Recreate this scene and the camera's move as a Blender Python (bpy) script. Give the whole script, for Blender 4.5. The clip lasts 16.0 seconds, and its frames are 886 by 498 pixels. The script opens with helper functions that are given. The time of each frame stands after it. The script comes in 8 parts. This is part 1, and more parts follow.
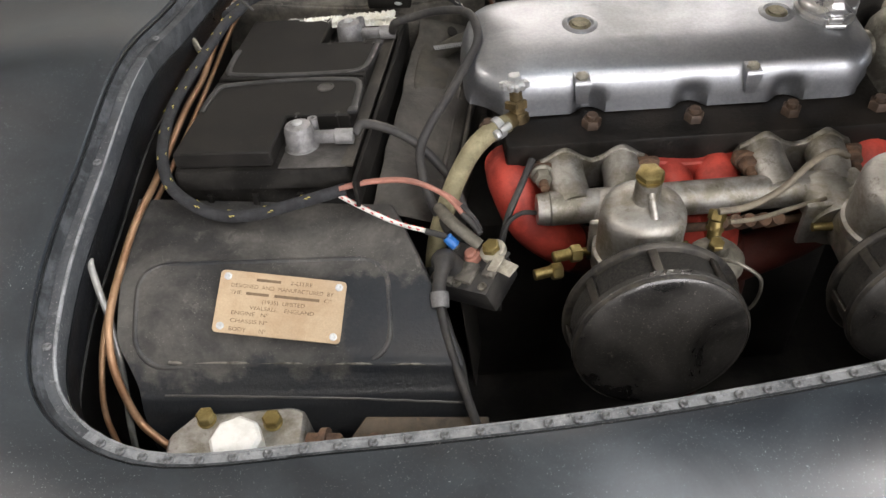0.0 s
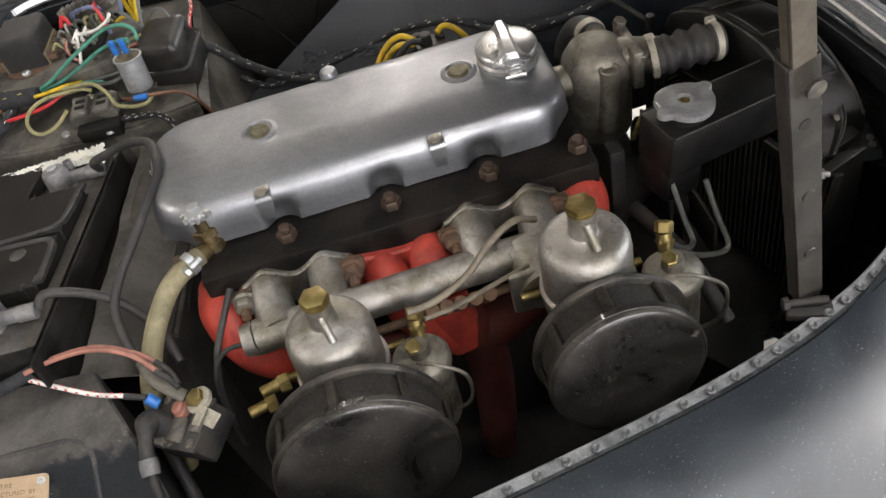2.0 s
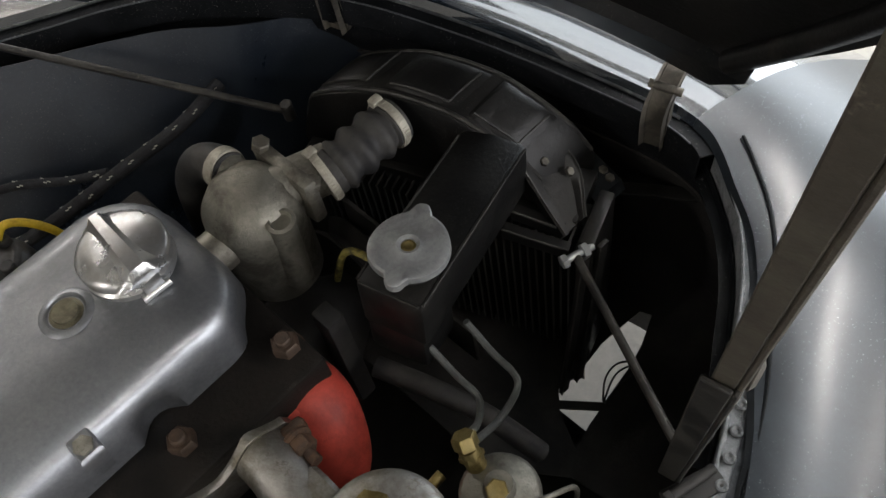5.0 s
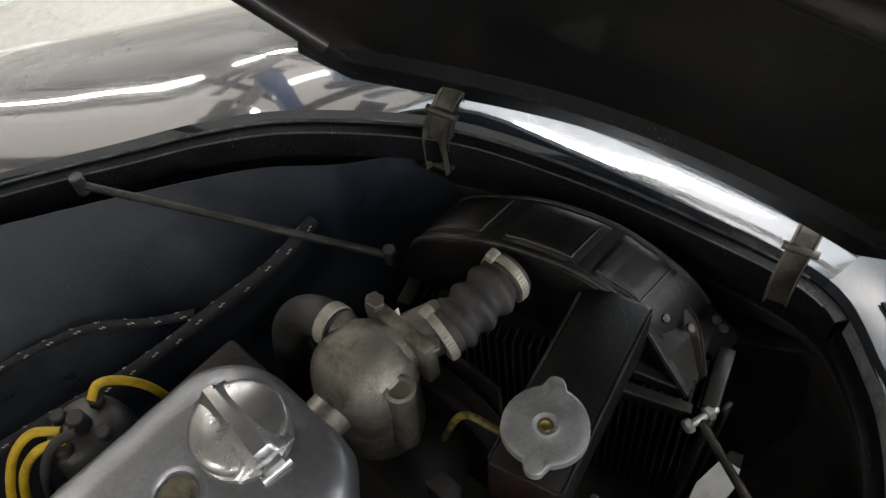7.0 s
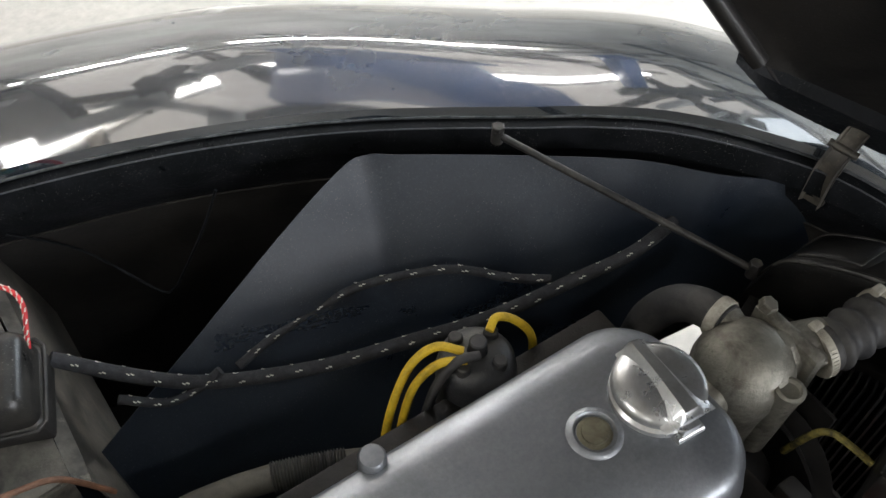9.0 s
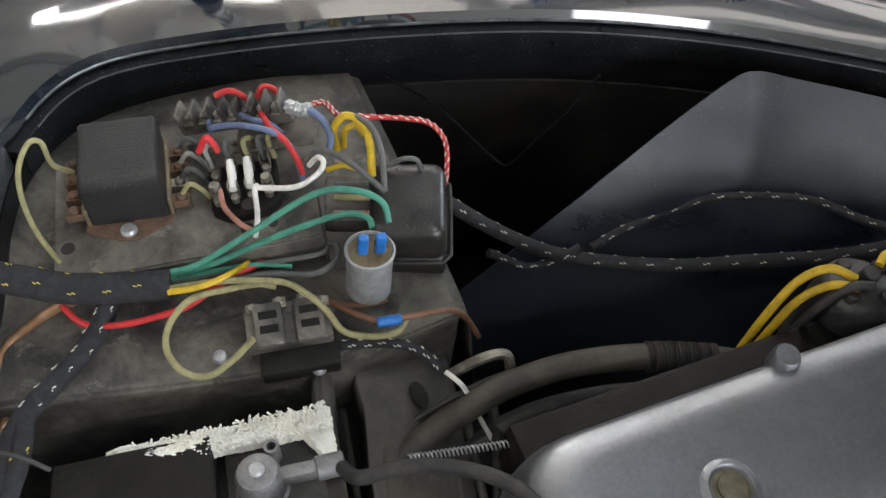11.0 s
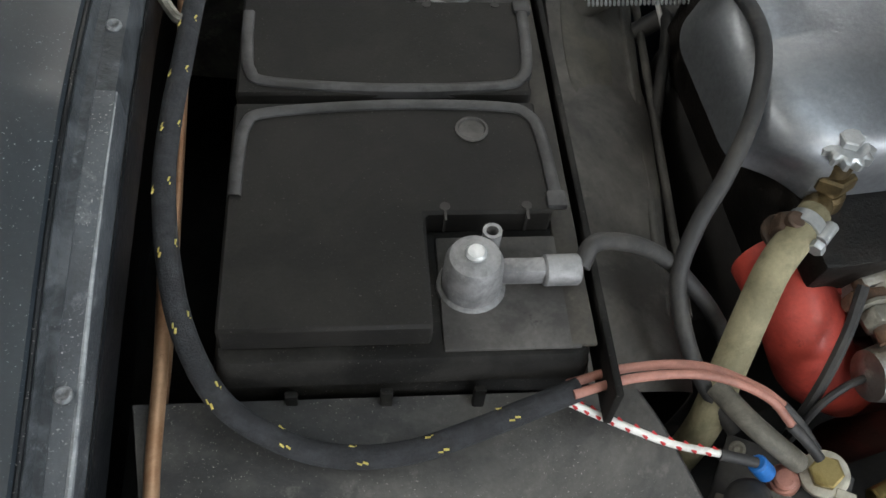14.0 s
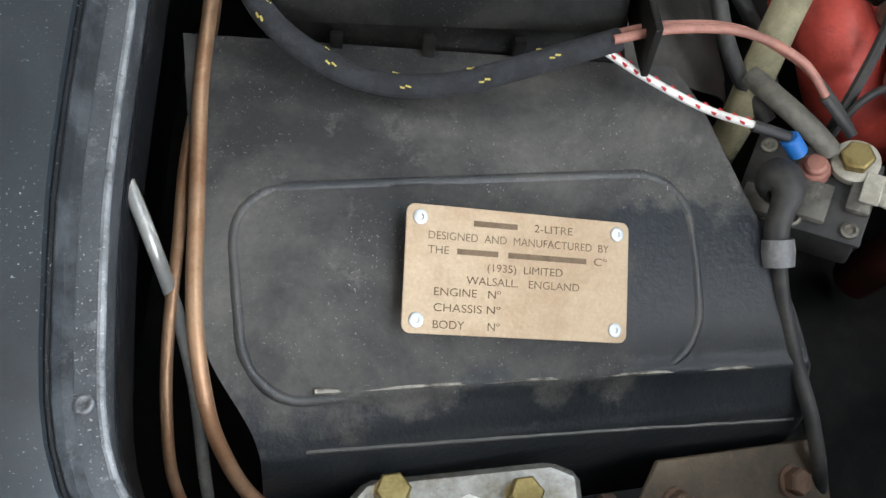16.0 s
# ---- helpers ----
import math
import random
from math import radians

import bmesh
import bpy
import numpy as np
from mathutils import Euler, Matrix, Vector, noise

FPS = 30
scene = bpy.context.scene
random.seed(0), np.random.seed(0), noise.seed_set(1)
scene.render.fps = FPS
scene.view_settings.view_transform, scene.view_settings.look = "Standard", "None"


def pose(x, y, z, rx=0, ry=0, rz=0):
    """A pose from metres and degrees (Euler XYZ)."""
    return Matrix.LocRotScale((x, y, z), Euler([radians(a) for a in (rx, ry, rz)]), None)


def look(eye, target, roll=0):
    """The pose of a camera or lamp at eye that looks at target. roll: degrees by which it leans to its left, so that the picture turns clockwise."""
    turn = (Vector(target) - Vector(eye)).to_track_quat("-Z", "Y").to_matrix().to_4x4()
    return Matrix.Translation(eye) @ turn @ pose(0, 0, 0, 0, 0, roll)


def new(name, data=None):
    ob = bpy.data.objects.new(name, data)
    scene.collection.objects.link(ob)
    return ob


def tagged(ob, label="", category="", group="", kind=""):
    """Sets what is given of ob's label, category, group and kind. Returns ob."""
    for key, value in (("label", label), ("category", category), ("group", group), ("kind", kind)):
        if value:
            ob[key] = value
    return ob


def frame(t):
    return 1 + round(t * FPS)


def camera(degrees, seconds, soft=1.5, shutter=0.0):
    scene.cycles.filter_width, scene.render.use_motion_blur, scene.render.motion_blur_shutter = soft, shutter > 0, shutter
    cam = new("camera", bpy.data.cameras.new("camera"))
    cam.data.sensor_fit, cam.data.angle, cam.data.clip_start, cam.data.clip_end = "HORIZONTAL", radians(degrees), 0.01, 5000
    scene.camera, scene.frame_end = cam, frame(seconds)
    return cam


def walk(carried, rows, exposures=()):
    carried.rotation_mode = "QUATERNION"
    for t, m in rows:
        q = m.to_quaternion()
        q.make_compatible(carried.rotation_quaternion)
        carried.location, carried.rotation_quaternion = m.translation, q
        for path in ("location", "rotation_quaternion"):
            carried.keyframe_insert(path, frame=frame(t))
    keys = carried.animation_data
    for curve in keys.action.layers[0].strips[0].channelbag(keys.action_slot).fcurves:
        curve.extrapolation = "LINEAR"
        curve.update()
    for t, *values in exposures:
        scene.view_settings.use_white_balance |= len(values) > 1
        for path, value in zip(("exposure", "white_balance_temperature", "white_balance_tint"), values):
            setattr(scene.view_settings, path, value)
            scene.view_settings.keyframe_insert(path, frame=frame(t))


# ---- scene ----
cam = camera(52.0, 16.0)
PATH = [
    (0, (-0.167, -0.787, 1.314), (-0.136, 0.587, -0.138), -2.8),
    (0.5, (-0.077, -0.769, 1.308), (-0.07, 0.616, -0.134), -5.3),
    (1, (0.002, -0.759, 1.307), (0.037, 0.624, -0.137), -8.5),
    (1.5, (0.065, -0.74, 1.313), (0.107, 0.633, -0.14), -12.3),
    (2, (0.11, -0.716, 1.326), (0.168, 0.656, -0.128), -15.3),
    (2.5, (0.141, -0.685, 1.315), (0.244, 0.695, -0.129), -16.8),
    (3, (0.143, -0.631, 1.295), (0.316, 0.727, -0.164), -17.0),
    (3.5, (0.14, -0.555, 1.304), (0.417, 0.724, -0.208), -17.2),
    (4, (0.136, -0.47, 1.293), (0.6, 0.64, -0.304), -13.7),
    (4.5, (0.18, -0.415, 1.279), (0.745, 0.522, -0.395), -13.2),
    (4.7, (0.196, -0.404, 1.268), (0.794, 0.476, -0.425), -13.1),
    (6.8, (0.235, -0.291, 1.296), (0.931, 0.598, -0.356), -11.7),
    (7, (0.207, -0.269, 1.295), (0.924, 0.626, -0.344), -9.2),
    (7.5, (0.157, -0.235, 1.291), (0.876, 0.703, -0.322), -7.3),
    (8, (0.111, -0.213, 1.297), (0.822, 0.752, -0.305), -5.3),
    (8.5, (0.038, -0.181, 1.306), (0.781, 0.787, -0.278), -0.4),
    (9, (-0.033, -0.153, 1.3), (0.703, 0.853, -0.264), 2.7),
    (9.5, (-0.104, -0.117, 1.301), (0.609, 0.892, -0.271), 5.5),
    (10, (-0.172, -0.101, 1.281), (0.502, 0.954, -0.279), 7.4),
    (10.2, (-0.195, -0.082, 1.283), (0.457, 0.956, -0.297), 8.2),
    (12.3, (-0.305, -0.088, 1.249), (0.148, 0.872, -0.446), 10.9),
    (12.5, (-0.311, -0.111, 1.243), (0.128, 0.842, -0.459), 11.1),
    (13, (-0.343, -0.175, 1.215), (0.085, 0.774, -0.493), 11.8),
    (13.5, (-0.368, -0.245, 1.175), (0.056, 0.685, -0.544), 13.9),
    (14, (-0.398, -0.28, 1.137), (0.076, 0.6, -0.595), 18.4),
    (14.5, (-0.397, -0.336, 1.124), (-0.001, 0.579, -0.61), 14.4),
    (15, (-0.407, -0.381, 1.102), (-0.023, 0.556, -0.623), 13.7),
    (15.5, (-0.43, -0.398, 1.079), (0.035, 0.478, -0.658), 19.7),
    (16, (-0.428, -0.43, 1.064), (0.013, 0.451, -0.677), 19.0),
]
walk(cam, [(t, look(eye, target, roll)) for t, eye, target, roll in PATH],
     [(0, 0.6, 6800, 16), (1, 0.64, 6800, 16), (2, 0.5, 6800, 16), (3, 0.36, 6600, 12.5), (4, 0.16, 6600, 12.5), (4.7, 0.04, 6600, 13), (6.8, 0.04, 6600, 13), (8.5, 0.24, 6350, 12),
      (10, 0.45, 6350, 12), (11.3, 0.3, 6400, 12), (12.5, 0.34, 6500, 13), (13.5, 0.28, 6400, 11), (14.5, 0.28, 6150, 8), (15.5, 0.48, 6100, 11), (16, 0.58, 6100, 11)])

# ---- world and light: a workshop with strip lights, the place is closed all round ----
world = bpy.data.worlds.new("workshop_air")
world.use_nodes = True
scene.world = world
world.node_tree.nodes["Background"].inputs[0].default_value = (0.8, 0.85, 0.9, 1)
world.node_tree.nodes["Background"].inputs[1].default_value = 0.2


def area_lamp(name, place, target, size, size_y, watts, color):
    data = bpy.data.lights.new(name, "AREA")
    data.shape, data.size, data.size_y, data.energy, data.color = "RECTANGLE", size, size_y, watts, color
    ob = new(name, data)
    ob.matrix_world = look(place, target)
    return ob


LAMP = 1.07
WARM, COOL = (1.0, 0.97, 0.92), (0.82, 0.925, 1.0)
STRIPS = [(-3.4, 0.4, 3.35), (2.65, -0.85, 3.35), (2.8, 0.4, 3.35), (-3.4, -2.2, 3.35), (0.6, -2.2, 3.35), (2.8, -2.2, 3.35), (0.7, 4.7, 3.35), (2.7, 4.7, 3.35), (0.3, 2.7, 3.35), (2.2, 2.9, 3.35)]
for sx, sy, sz in STRIPS:
    area_lamp("strip_lamp", (sx, sy, sz - 0.06), (sx, sy, 0), 1.5, 0.16, (62 if sy > 4 else 18 if sy > 2 else 20 if sy < -2 else 40) * LAMP, WARM)
# broad panel lamp under the ceiling, standing in for an assumed roof light
area_lamp("overhead_lamp", (2.3, -0.2, 3.49), (2.3, -0.2, 0), 4.2, 3.4, 125 * LAMP, COOL)
# second panel, added to brighten what the cover and far wing reflect
area_lamp("overhead_lamp", (1.9, 3.1, 3.49), (1.9, 3.1, 0), 3.8, 3.0, 48 * LAMP, (1.0, 0.94, 0.86))
# unseen fill lamp on the camera's side, added to lift the near faces
area_lamp("fill_light", (1.6, -4.9, 2.2), (0.1, 0, 0.8), 4.2, 2.0, 155 * LAMP, (0.95, 0.97, 1.0))
# unseen lamp ahead of the car, added to brighten the nose's reflections
area_lamp("fill_light", (6.95, 0.6, 1.5), (0, 0.6, 1.5), 4.4, 2.8, 230 * LAMP, COOL)

# ---- helpers ----
V = Vector


def thing(name, at, label, category, group="", kind=""):
    ob = new(name)
    ob.empty_display_size = 0.02
    ob.location = at
    return tagged(ob, label, category, group, kind)


def part(name, bm, material, parent=None, label="", smooth=True):
    me = bpy.data.meshes.new(name)
    bmesh.ops.recalc_face_normals(bm, faces=bm.faces)
    bm.to_mesh(me)
    bm.free()
    if smooth:
        me.shade_smooth()
        me.set_sharp_from_angle(angle=radians(38))
    me.materials.append(material)
    ob = new(name, me)
    if parent:
        ob.parent = parent
        if parent.type == "EMPTY":
            ob.matrix_parent_inverse = Matrix.Translation(parent.location).inverted()
    if label:
        ob["label"] = label
    return ob


def single(name, bm, material, label, category, group="", kind="", smooth=True):
    return tagged(part(name, bm, material, None, "", smooth), label, category, group, kind)


def frame_of(origin, ex, ey):
    """A matrix with its origin and x along ex, y near ey."""
    x = V(ex).normalized()
    z = x.cross(V(ey)).normalized()
    y = z.cross(x)
    m = Matrix((x, y, z)).transposed().to_4x4()
    m.translation = V(origin)
    return m


def axis_frame(p, d):
    """A matrix at p with z along d."""
    m = V(d).to_track_quat("Z", "Y").to_matrix().to_4x4()
    m.translation = V(p)
    return m


def box(bm, c, s, m=None, bevel=0.0, seg=2):
    t = bmesh.new()
    bmesh.ops.create_cube(t, size=1.0)
    for v in t.verts:
        v.co = V((v.co.x * s[0], v.co.y * s[1], v.co.z * s[2]))
    if bevel:
        bmesh.ops.bevel(t, geom=t.edges[:], offset=bevel, segments=seg, affect="EDGES", profile=0.5)
    for v in t.verts:
        v.co = v.co + V(c)
        if m:
            v.co = m @ v.co
    merge(bm, t)
    return bm


def merge(bm, t):
    idx = {v: bm.verts.new(v.co) for v in t.verts}
    for f in t.faces:
        bm.faces.new([idx[v] for v in f.verts])
    t.free()


def lathe(bm, profile, m, seg=28):
    """Turns (radius, height) pairs about m's z axis; both ends are closed where the radius is not 0."""
    rings = []
    for r, h in profile:
        if r < 1e-6:
            rings.append([bm.verts.new(m @ V((0, 0, h)))])
        else:
            rings.append([bm.verts.new(m @ V((r * math.cos(a), r * math.sin(a), h))) for a in (2 * math.pi * k / seg for k in range(seg))])
    for a, b in zip(rings, rings[1:]):
        for k in range(seg):
            k2 = (k + 1) % seg
            if len(a) == 1 and len(b) == 1:
                continue
            if len(a) == 1:
                bm.faces.new((a[0], b[k2], b[k]))
            elif len(b) == 1:
                bm.faces.new((a[k], a[k2], b[0]))
            else:
                bm.faces.new((a[k], a[k2], b[k2], b[k]))
    for ring in (rings[0], rings[-1]):
        if len(ring) > 1:
            bm.faces.new(ring)
    return bm


def rod(bm, a, b, r, r2=None, seg=20, chamfer=0.0):
    a, b = V(a), V(b)
    n = (b - a).length
    r2 = r if r2 is None else r2
    c = chamfer
    prof = [(r - c, 0), (r, c), (r2, n - c), (r2 - c, n)] if c else [(r, 0), (r2, n)]
    return lathe(bm, prof, axis_frame(a, b - a), seg)


def hexnut(bm, p, d, r, h):
    m = axis_frame(p, d)
    return lathe(bm, [(r * 0.9, 0), (r, h * 0.08), (r, h * 0.85), (r * 0.86, h)], m, 6)


def spline(pts, per=8, closed=False):
    p = [V(q) for q in pts]
    n = len(p)
    out = []
    last = n if closed else n - 1
    for i in range(last):
        a = p[(i - 1) % n] if closed or i else p[0] * 2 - p[1]
        b, c = p[i], p[(i + 1) % n]
        d = p[(i + 2) % n] if closed or i + 2 < n else c * 2 - b
        for k in range(per):
            t = k / per
            out.append(0.5 * ((2 * b) + (c - a) * t + (2 * a - 5 * b + 4 * c - d) * t * t + (3 * b - a - 3 * c + d) * t ** 3))
    if not closed:
        out.append(p[-1])
    return out


def sweep(bm, path, radius, seg=10, ripple=None):
    """A tube along a path; radius is a number or a function of the arc length share."""
    n = len(path)
    side = None
    rings = []
    for i, q in enumerate(path):
        d = (path[min(i + 1, n - 1)] - path[max(i - 1, 0)]).normalized()
        if side is None:
            side = d.orthogonal().normalized()
        side = (side - d * side.dot(d)).normalized()
        up = d.cross(side)
        r = radius(i / (n - 1)) if callable(radius) else radius
        rings.append([bm.verts.new(q + (side * math.cos(2 * math.pi * k / seg) + up * math.sin(2 * math.pi * k / seg)) * r) for k in range(seg)])
    for a, b in zip(rings, rings[1:]):
        for k in range(seg):
            bm.faces.new((a[k], a[(k + 1) % seg], b[(k + 1) % seg], b[k]))
    bm.faces.new(rings[0])
    bm.faces.new(rings[-1])
    return bm


def tube(pts, r, seg=10, per=8):
    return sweep(bmesh.new(), spline(pts, per), r, seg)


def grid(rows, thick=0.0, closed=False):
    """A sheet through rows of points, with thickness against its normals."""
    bm = bmesh.new()
    vs = [[bm.verts.new(q) for q in row] for row in rows]
    for a, b in zip(vs, vs[1:]):
        n = len(a)
        for k in range(n if closed else n - 1):
            bm.faces.new((a[k], a[(k + 1) % n], b[(k + 1) % n], b[k]))
    if thick:
        bmesh.ops.recalc_face_normals(bm, faces=bm.faces)
        bmesh.ops.solidify(bm, geom=bm.faces[:], thickness=thick)
    return bm


def plate(outline, m, thick, bevel=0.0008):
    """A flat sheet with a polygon outline in m's xy plane, rising thick along z."""
    bm = bmesh.new()
    low = [bm.verts.new(m @ V((x, y, 0))) for x, y in outline]
    f = bm.faces.new(low)
    ext = bmesh.ops.extrude_face_region(bm, geom=[f])
    up = (m.to_3x3() @ V((0, 0, 1))) * thick
    bmesh.ops.translate(bm, vec=up, verts=[v for v in ext["geom"] if isinstance(v, bmesh.types.BMVert)])
    if bevel:
        bmesh.ops.bevel(bm, geom=bm.edges[:], offset=bevel, segments=1, affect="EDGES")
    return bm


def rounded(hx, hy, r, n=8):
    """The outline of a rounded rectangle."""
    out = []
    for cx, cy, a0 in ((hx - r, hy - r, 0), (-hx + r, hy - r, 90), (-hx + r, -hy + r, 180), (hx - r, -hy + r, 270)):
        for k in range(n + 1):
            a = radians(a0 + 90 * k / n)
            out.append((cx + r * math.cos(a), cy + r * math.sin(a)))
    return out


def wire(name, pts, r, material, label, category="wire", group="", per=8, seg=8):
    return single(name, tube(pts, r * 0.82, seg, per), material, label, category, group)

# ---- materials ----
def mat(name, color, rough=0.5, metal=0.0, other=None, mix=0.5, scale=40.0, fine=220.0, bump=0.15, coat=0.0, rough2=None, spots=0.0, spot_color=(0.3, 0.27, 0.22), spot_scale=90.0, spec=0.5, specks=0.0, speck_color=(0.3, 0.29, 0.27), twist=0.3, haze=0.045):
    """A surface whose colour and gloss vary in large soft patches and fine grain, with small relief; spots: how much
    dust, rust or mottle lies on it; specks: fine grit.
    """
    m = bpy.data.materials.new(name)
    m.use_nodes = True
    nt = m.node_tree
    N, L = nt.nodes, nt.links
    b = N["Principled BSDF"]
    co = N.new("ShaderNodeTexCoord")

    def noise_of(sc, detail, roughness=0.6):
        n = N.new("ShaderNodeTexNoise")
        n.inputs["Scale"].default_value, n.inputs["Detail"].default_value, n.inputs["Roughness"].default_value = sc, detail, roughness
        L.new(co.outputs["Object"], n.inputs["Vector"])
        return n

    def ramp(src, lo, hi):
        r = N.new("ShaderNodeMapRange")
        r.inputs[1].default_value, r.inputs[2].default_value = lo, hi
        L.new(src, r.inputs[0])
        return r.outputs[0]

    def blend(fac, a, c):
        x = N.new("ShaderNodeMix")
        x.data_type = "RGBA"
        for sock, v in ((x.inputs[6], a), (x.inputs[7], c)):
            if isinstance(v, tuple):
                sock.default_value = (*v, 1)
            else:
                L.new(v, sock)
        L.new(fac, x.inputs[0])
        return x.outputs[2]

    big, small = noise_of(scale, 7, 0.66), noise_of(fine, 4, 0.7)
    big.inputs["Distortion"].default_value = twist
    other = other or tuple(c * 0.72 for c in color)
    col = blend(ramp(big.outputs[0], 0.5 - 0.13 * mix, 0.52 + 0.15 * mix), color, other)
    grain = N.new("ShaderNodeMix")
    grain.data_type, grain.blend_type = "RGBA", "OVERLAY"
    grain.inputs[0].default_value = 0.28
    L.new(col, grain.inputs[6])
    L.new(small.outputs[0], grain.inputs[7])
    col = grain.outputs[2]
    rsum = ramp(big.outputs[0], 0.25, 0.75)
    rr = N.new("ShaderNodeMapRange")
    rr.inputs[3].default_value, rr.inputs[4].default_value = rough, rough2 if rough2 is not None else min(1, rough * 1.25)
    L.new(rsum, rr.inputs[0])
    rout = rr.outputs[0]
    if spots:
        sp = noise_of(spot_scale, 6, 0.75)
        f = ramp(sp.outputs[0], 0.72 - 0.35 * spots, 0.80 - 0.2 * spots)
        col = blend(f, col, spot_color)
        add = N.new("ShaderNodeMath")
        add.operation, add.use_clamp = "MULTIPLY_ADD", True
        L.new(f, add.inputs[0])
        add.inputs[1].default_value = 0.4
        L.new(rout, add.inputs[2])
        rout = add.outputs[0]
        if metal:
            mm = N.new("ShaderNodeMapRange")
            mm.inputs[3].default_value, mm.inputs[4].default_value = metal, metal * 0.3
            L.new(f, mm.inputs[0])
            L.new(mm.outputs[0], b.inputs["Metallic"])
    if specks:
        sk = noise_of(900.0, 2, 0.5)
        patch = noise_of(23.0, 3, 0.6)
        mul = N.new("ShaderNodeMath")
        mul.operation = "MULTIPLY"
        L.new(ramp(sk.outputs[0], 0.70 - 0.12 * specks, 0.78 - 0.12 * specks), mul.inputs[0])
        L.new(ramp(patch.outputs[0], 0.38, 0.62), mul.inputs[1])
        col = blend(mul.outputs[0], col, speck_color)
    b.inputs["Specular IOR Level"].default_value = spec
    L.new(col, b.inputs["Base Color"])
    L.new(rout, b.inputs["Roughness"])
    b.inputs["Metallic"].default_value = metal
    if coat:
        b.inputs["Coat Weight"].default_value, b.inputs["Coat Roughness"].default_value, b.inputs["Coat IOR"].default_value = coat, haze, 2.1
    if bump:
        bp = N.new("ShaderNodeBump")
        bp.inputs["Strength"].default_value, bp.inputs["Distance"].default_value = bump, 0.0015
        L.new(small.outputs[0], bp.inputs["Height"])
        L.new(bp.outputs[0], b.inputs["Normal"])
    return m


M_PAINT = mat("blue_black_gloss_paint", (0.010, 0.015, 0.022), 0.22, 0, (0.015, 0.021, 0.030), 0.5, 6, 400, 0.0, 1.0, 0.30, 0.0, (0.1, 0.12, 0.14), 500, 0.4, 0.12, (0.28, 0.32, 0.36))
# pale colour that stands in for the glint along the rolled wing lip
M_LIP = mat("glint_lip_paint", (0.16, 0.17, 0.18), 0.25, 0.5, (0.05, 0.055, 0.06), 0.7, 60, 300, 0.2, 0.6, 0.4, 0.3, (0.4, 0.4, 0.4), 120)
M_YELLOW2 = mat("stained_yellow_braid", (0.30, 0.25, 0.06), 0.6, 0, (0.05, 0.045, 0.02), 0.8, 160, 500, 0.5, 0, 0.7, 0.4, (0.03, 0.03, 0.02), 240)
# the cloudy paler tone stands in for streaky reflections; the specks are dust
M_PAINTD = mat("dusty_blue_black_paint", (0.010, 0.014, 0.019), 0.38, 0, (0.022, 0.030, 0.037), 0.9, 9, 400, 0.03, 0.26, 0.5, 0.0, (0.1, 0.12, 0.14), 500, 0.4, 0.22, (0.30, 0.33, 0.35), 1.1, 0.24)
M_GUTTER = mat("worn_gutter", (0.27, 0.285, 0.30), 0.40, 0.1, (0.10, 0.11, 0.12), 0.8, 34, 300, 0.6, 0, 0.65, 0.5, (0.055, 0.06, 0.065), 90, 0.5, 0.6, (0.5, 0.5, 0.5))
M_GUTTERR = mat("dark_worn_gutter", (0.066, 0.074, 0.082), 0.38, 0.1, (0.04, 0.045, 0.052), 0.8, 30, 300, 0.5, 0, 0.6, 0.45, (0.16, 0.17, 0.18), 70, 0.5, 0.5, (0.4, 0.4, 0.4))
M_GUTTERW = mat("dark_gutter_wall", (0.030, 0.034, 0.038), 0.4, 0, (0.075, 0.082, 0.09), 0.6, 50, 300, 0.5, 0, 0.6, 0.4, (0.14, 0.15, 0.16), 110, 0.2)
M_LUG = mat("dirty_tinned_lug", (0.46, 0.44, 0.37), 0.5, 0.3, (0.32, 0.30, 0.25), 0.5, 60, 400, 0.2)
M_RIVET = mat("dark_rivet", (0.10, 0.105, 0.11), 0.45, 0.4, (0.2, 0.21, 0.22), 0.6, 300, 700, 0.2)
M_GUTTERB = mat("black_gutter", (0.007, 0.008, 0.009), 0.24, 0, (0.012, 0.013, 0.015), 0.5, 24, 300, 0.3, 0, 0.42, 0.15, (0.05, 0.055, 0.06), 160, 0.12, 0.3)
M_SHELF = mat("dusty_black_panel", (0.012, 0.0145, 0.019), 0.20, 0, (0.088, 0.084, 0.076), 0.8, 6, 260, 0.35, 0, 0.62, 0.40, (0.135, 0.128, 0.113), 16, 0.5, 0.3, (0.3, 0.29, 0.26))
M_BULK = mat("dusty_dark_bulkhead", (0.034, 0.032, 0.029), 0.5, 0, (0.092, 0.086, 0.076), 0.7, 16, 260, 0.35, 0, 0.75, 0.35, (0.11, 0.103, 0.09), 40, 0.35)
# its paler blue spots stand in for soft mottled reflections
M_INNER = mat("satin_inner_wing", (0.010, 0.0155, 0.025), 0.18, 0, (0.019, 0.026, 0.036), 0.6, 8, 300, 0.12, 0.0, 0.55, 0.35, (0.027, 0.036, 0.047), 13, 0.6, 0.5, (0.12, 0.12, 0.115), 0.8)
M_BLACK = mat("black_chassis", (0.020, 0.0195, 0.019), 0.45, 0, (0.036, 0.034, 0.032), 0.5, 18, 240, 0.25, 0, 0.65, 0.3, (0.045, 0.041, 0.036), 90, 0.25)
M_BONNET = mat("bonnet_underside", (0.009, 0.009, 0.009), 0.26, 0, (0.020, 0.018, 0.016), 0.6, 7, 200, 0.35, 0.1, 0.55, 0.3, (0.045, 0.039, 0.03), 18, 0.5, 0.3, (0.1, 0.095, 0.085))
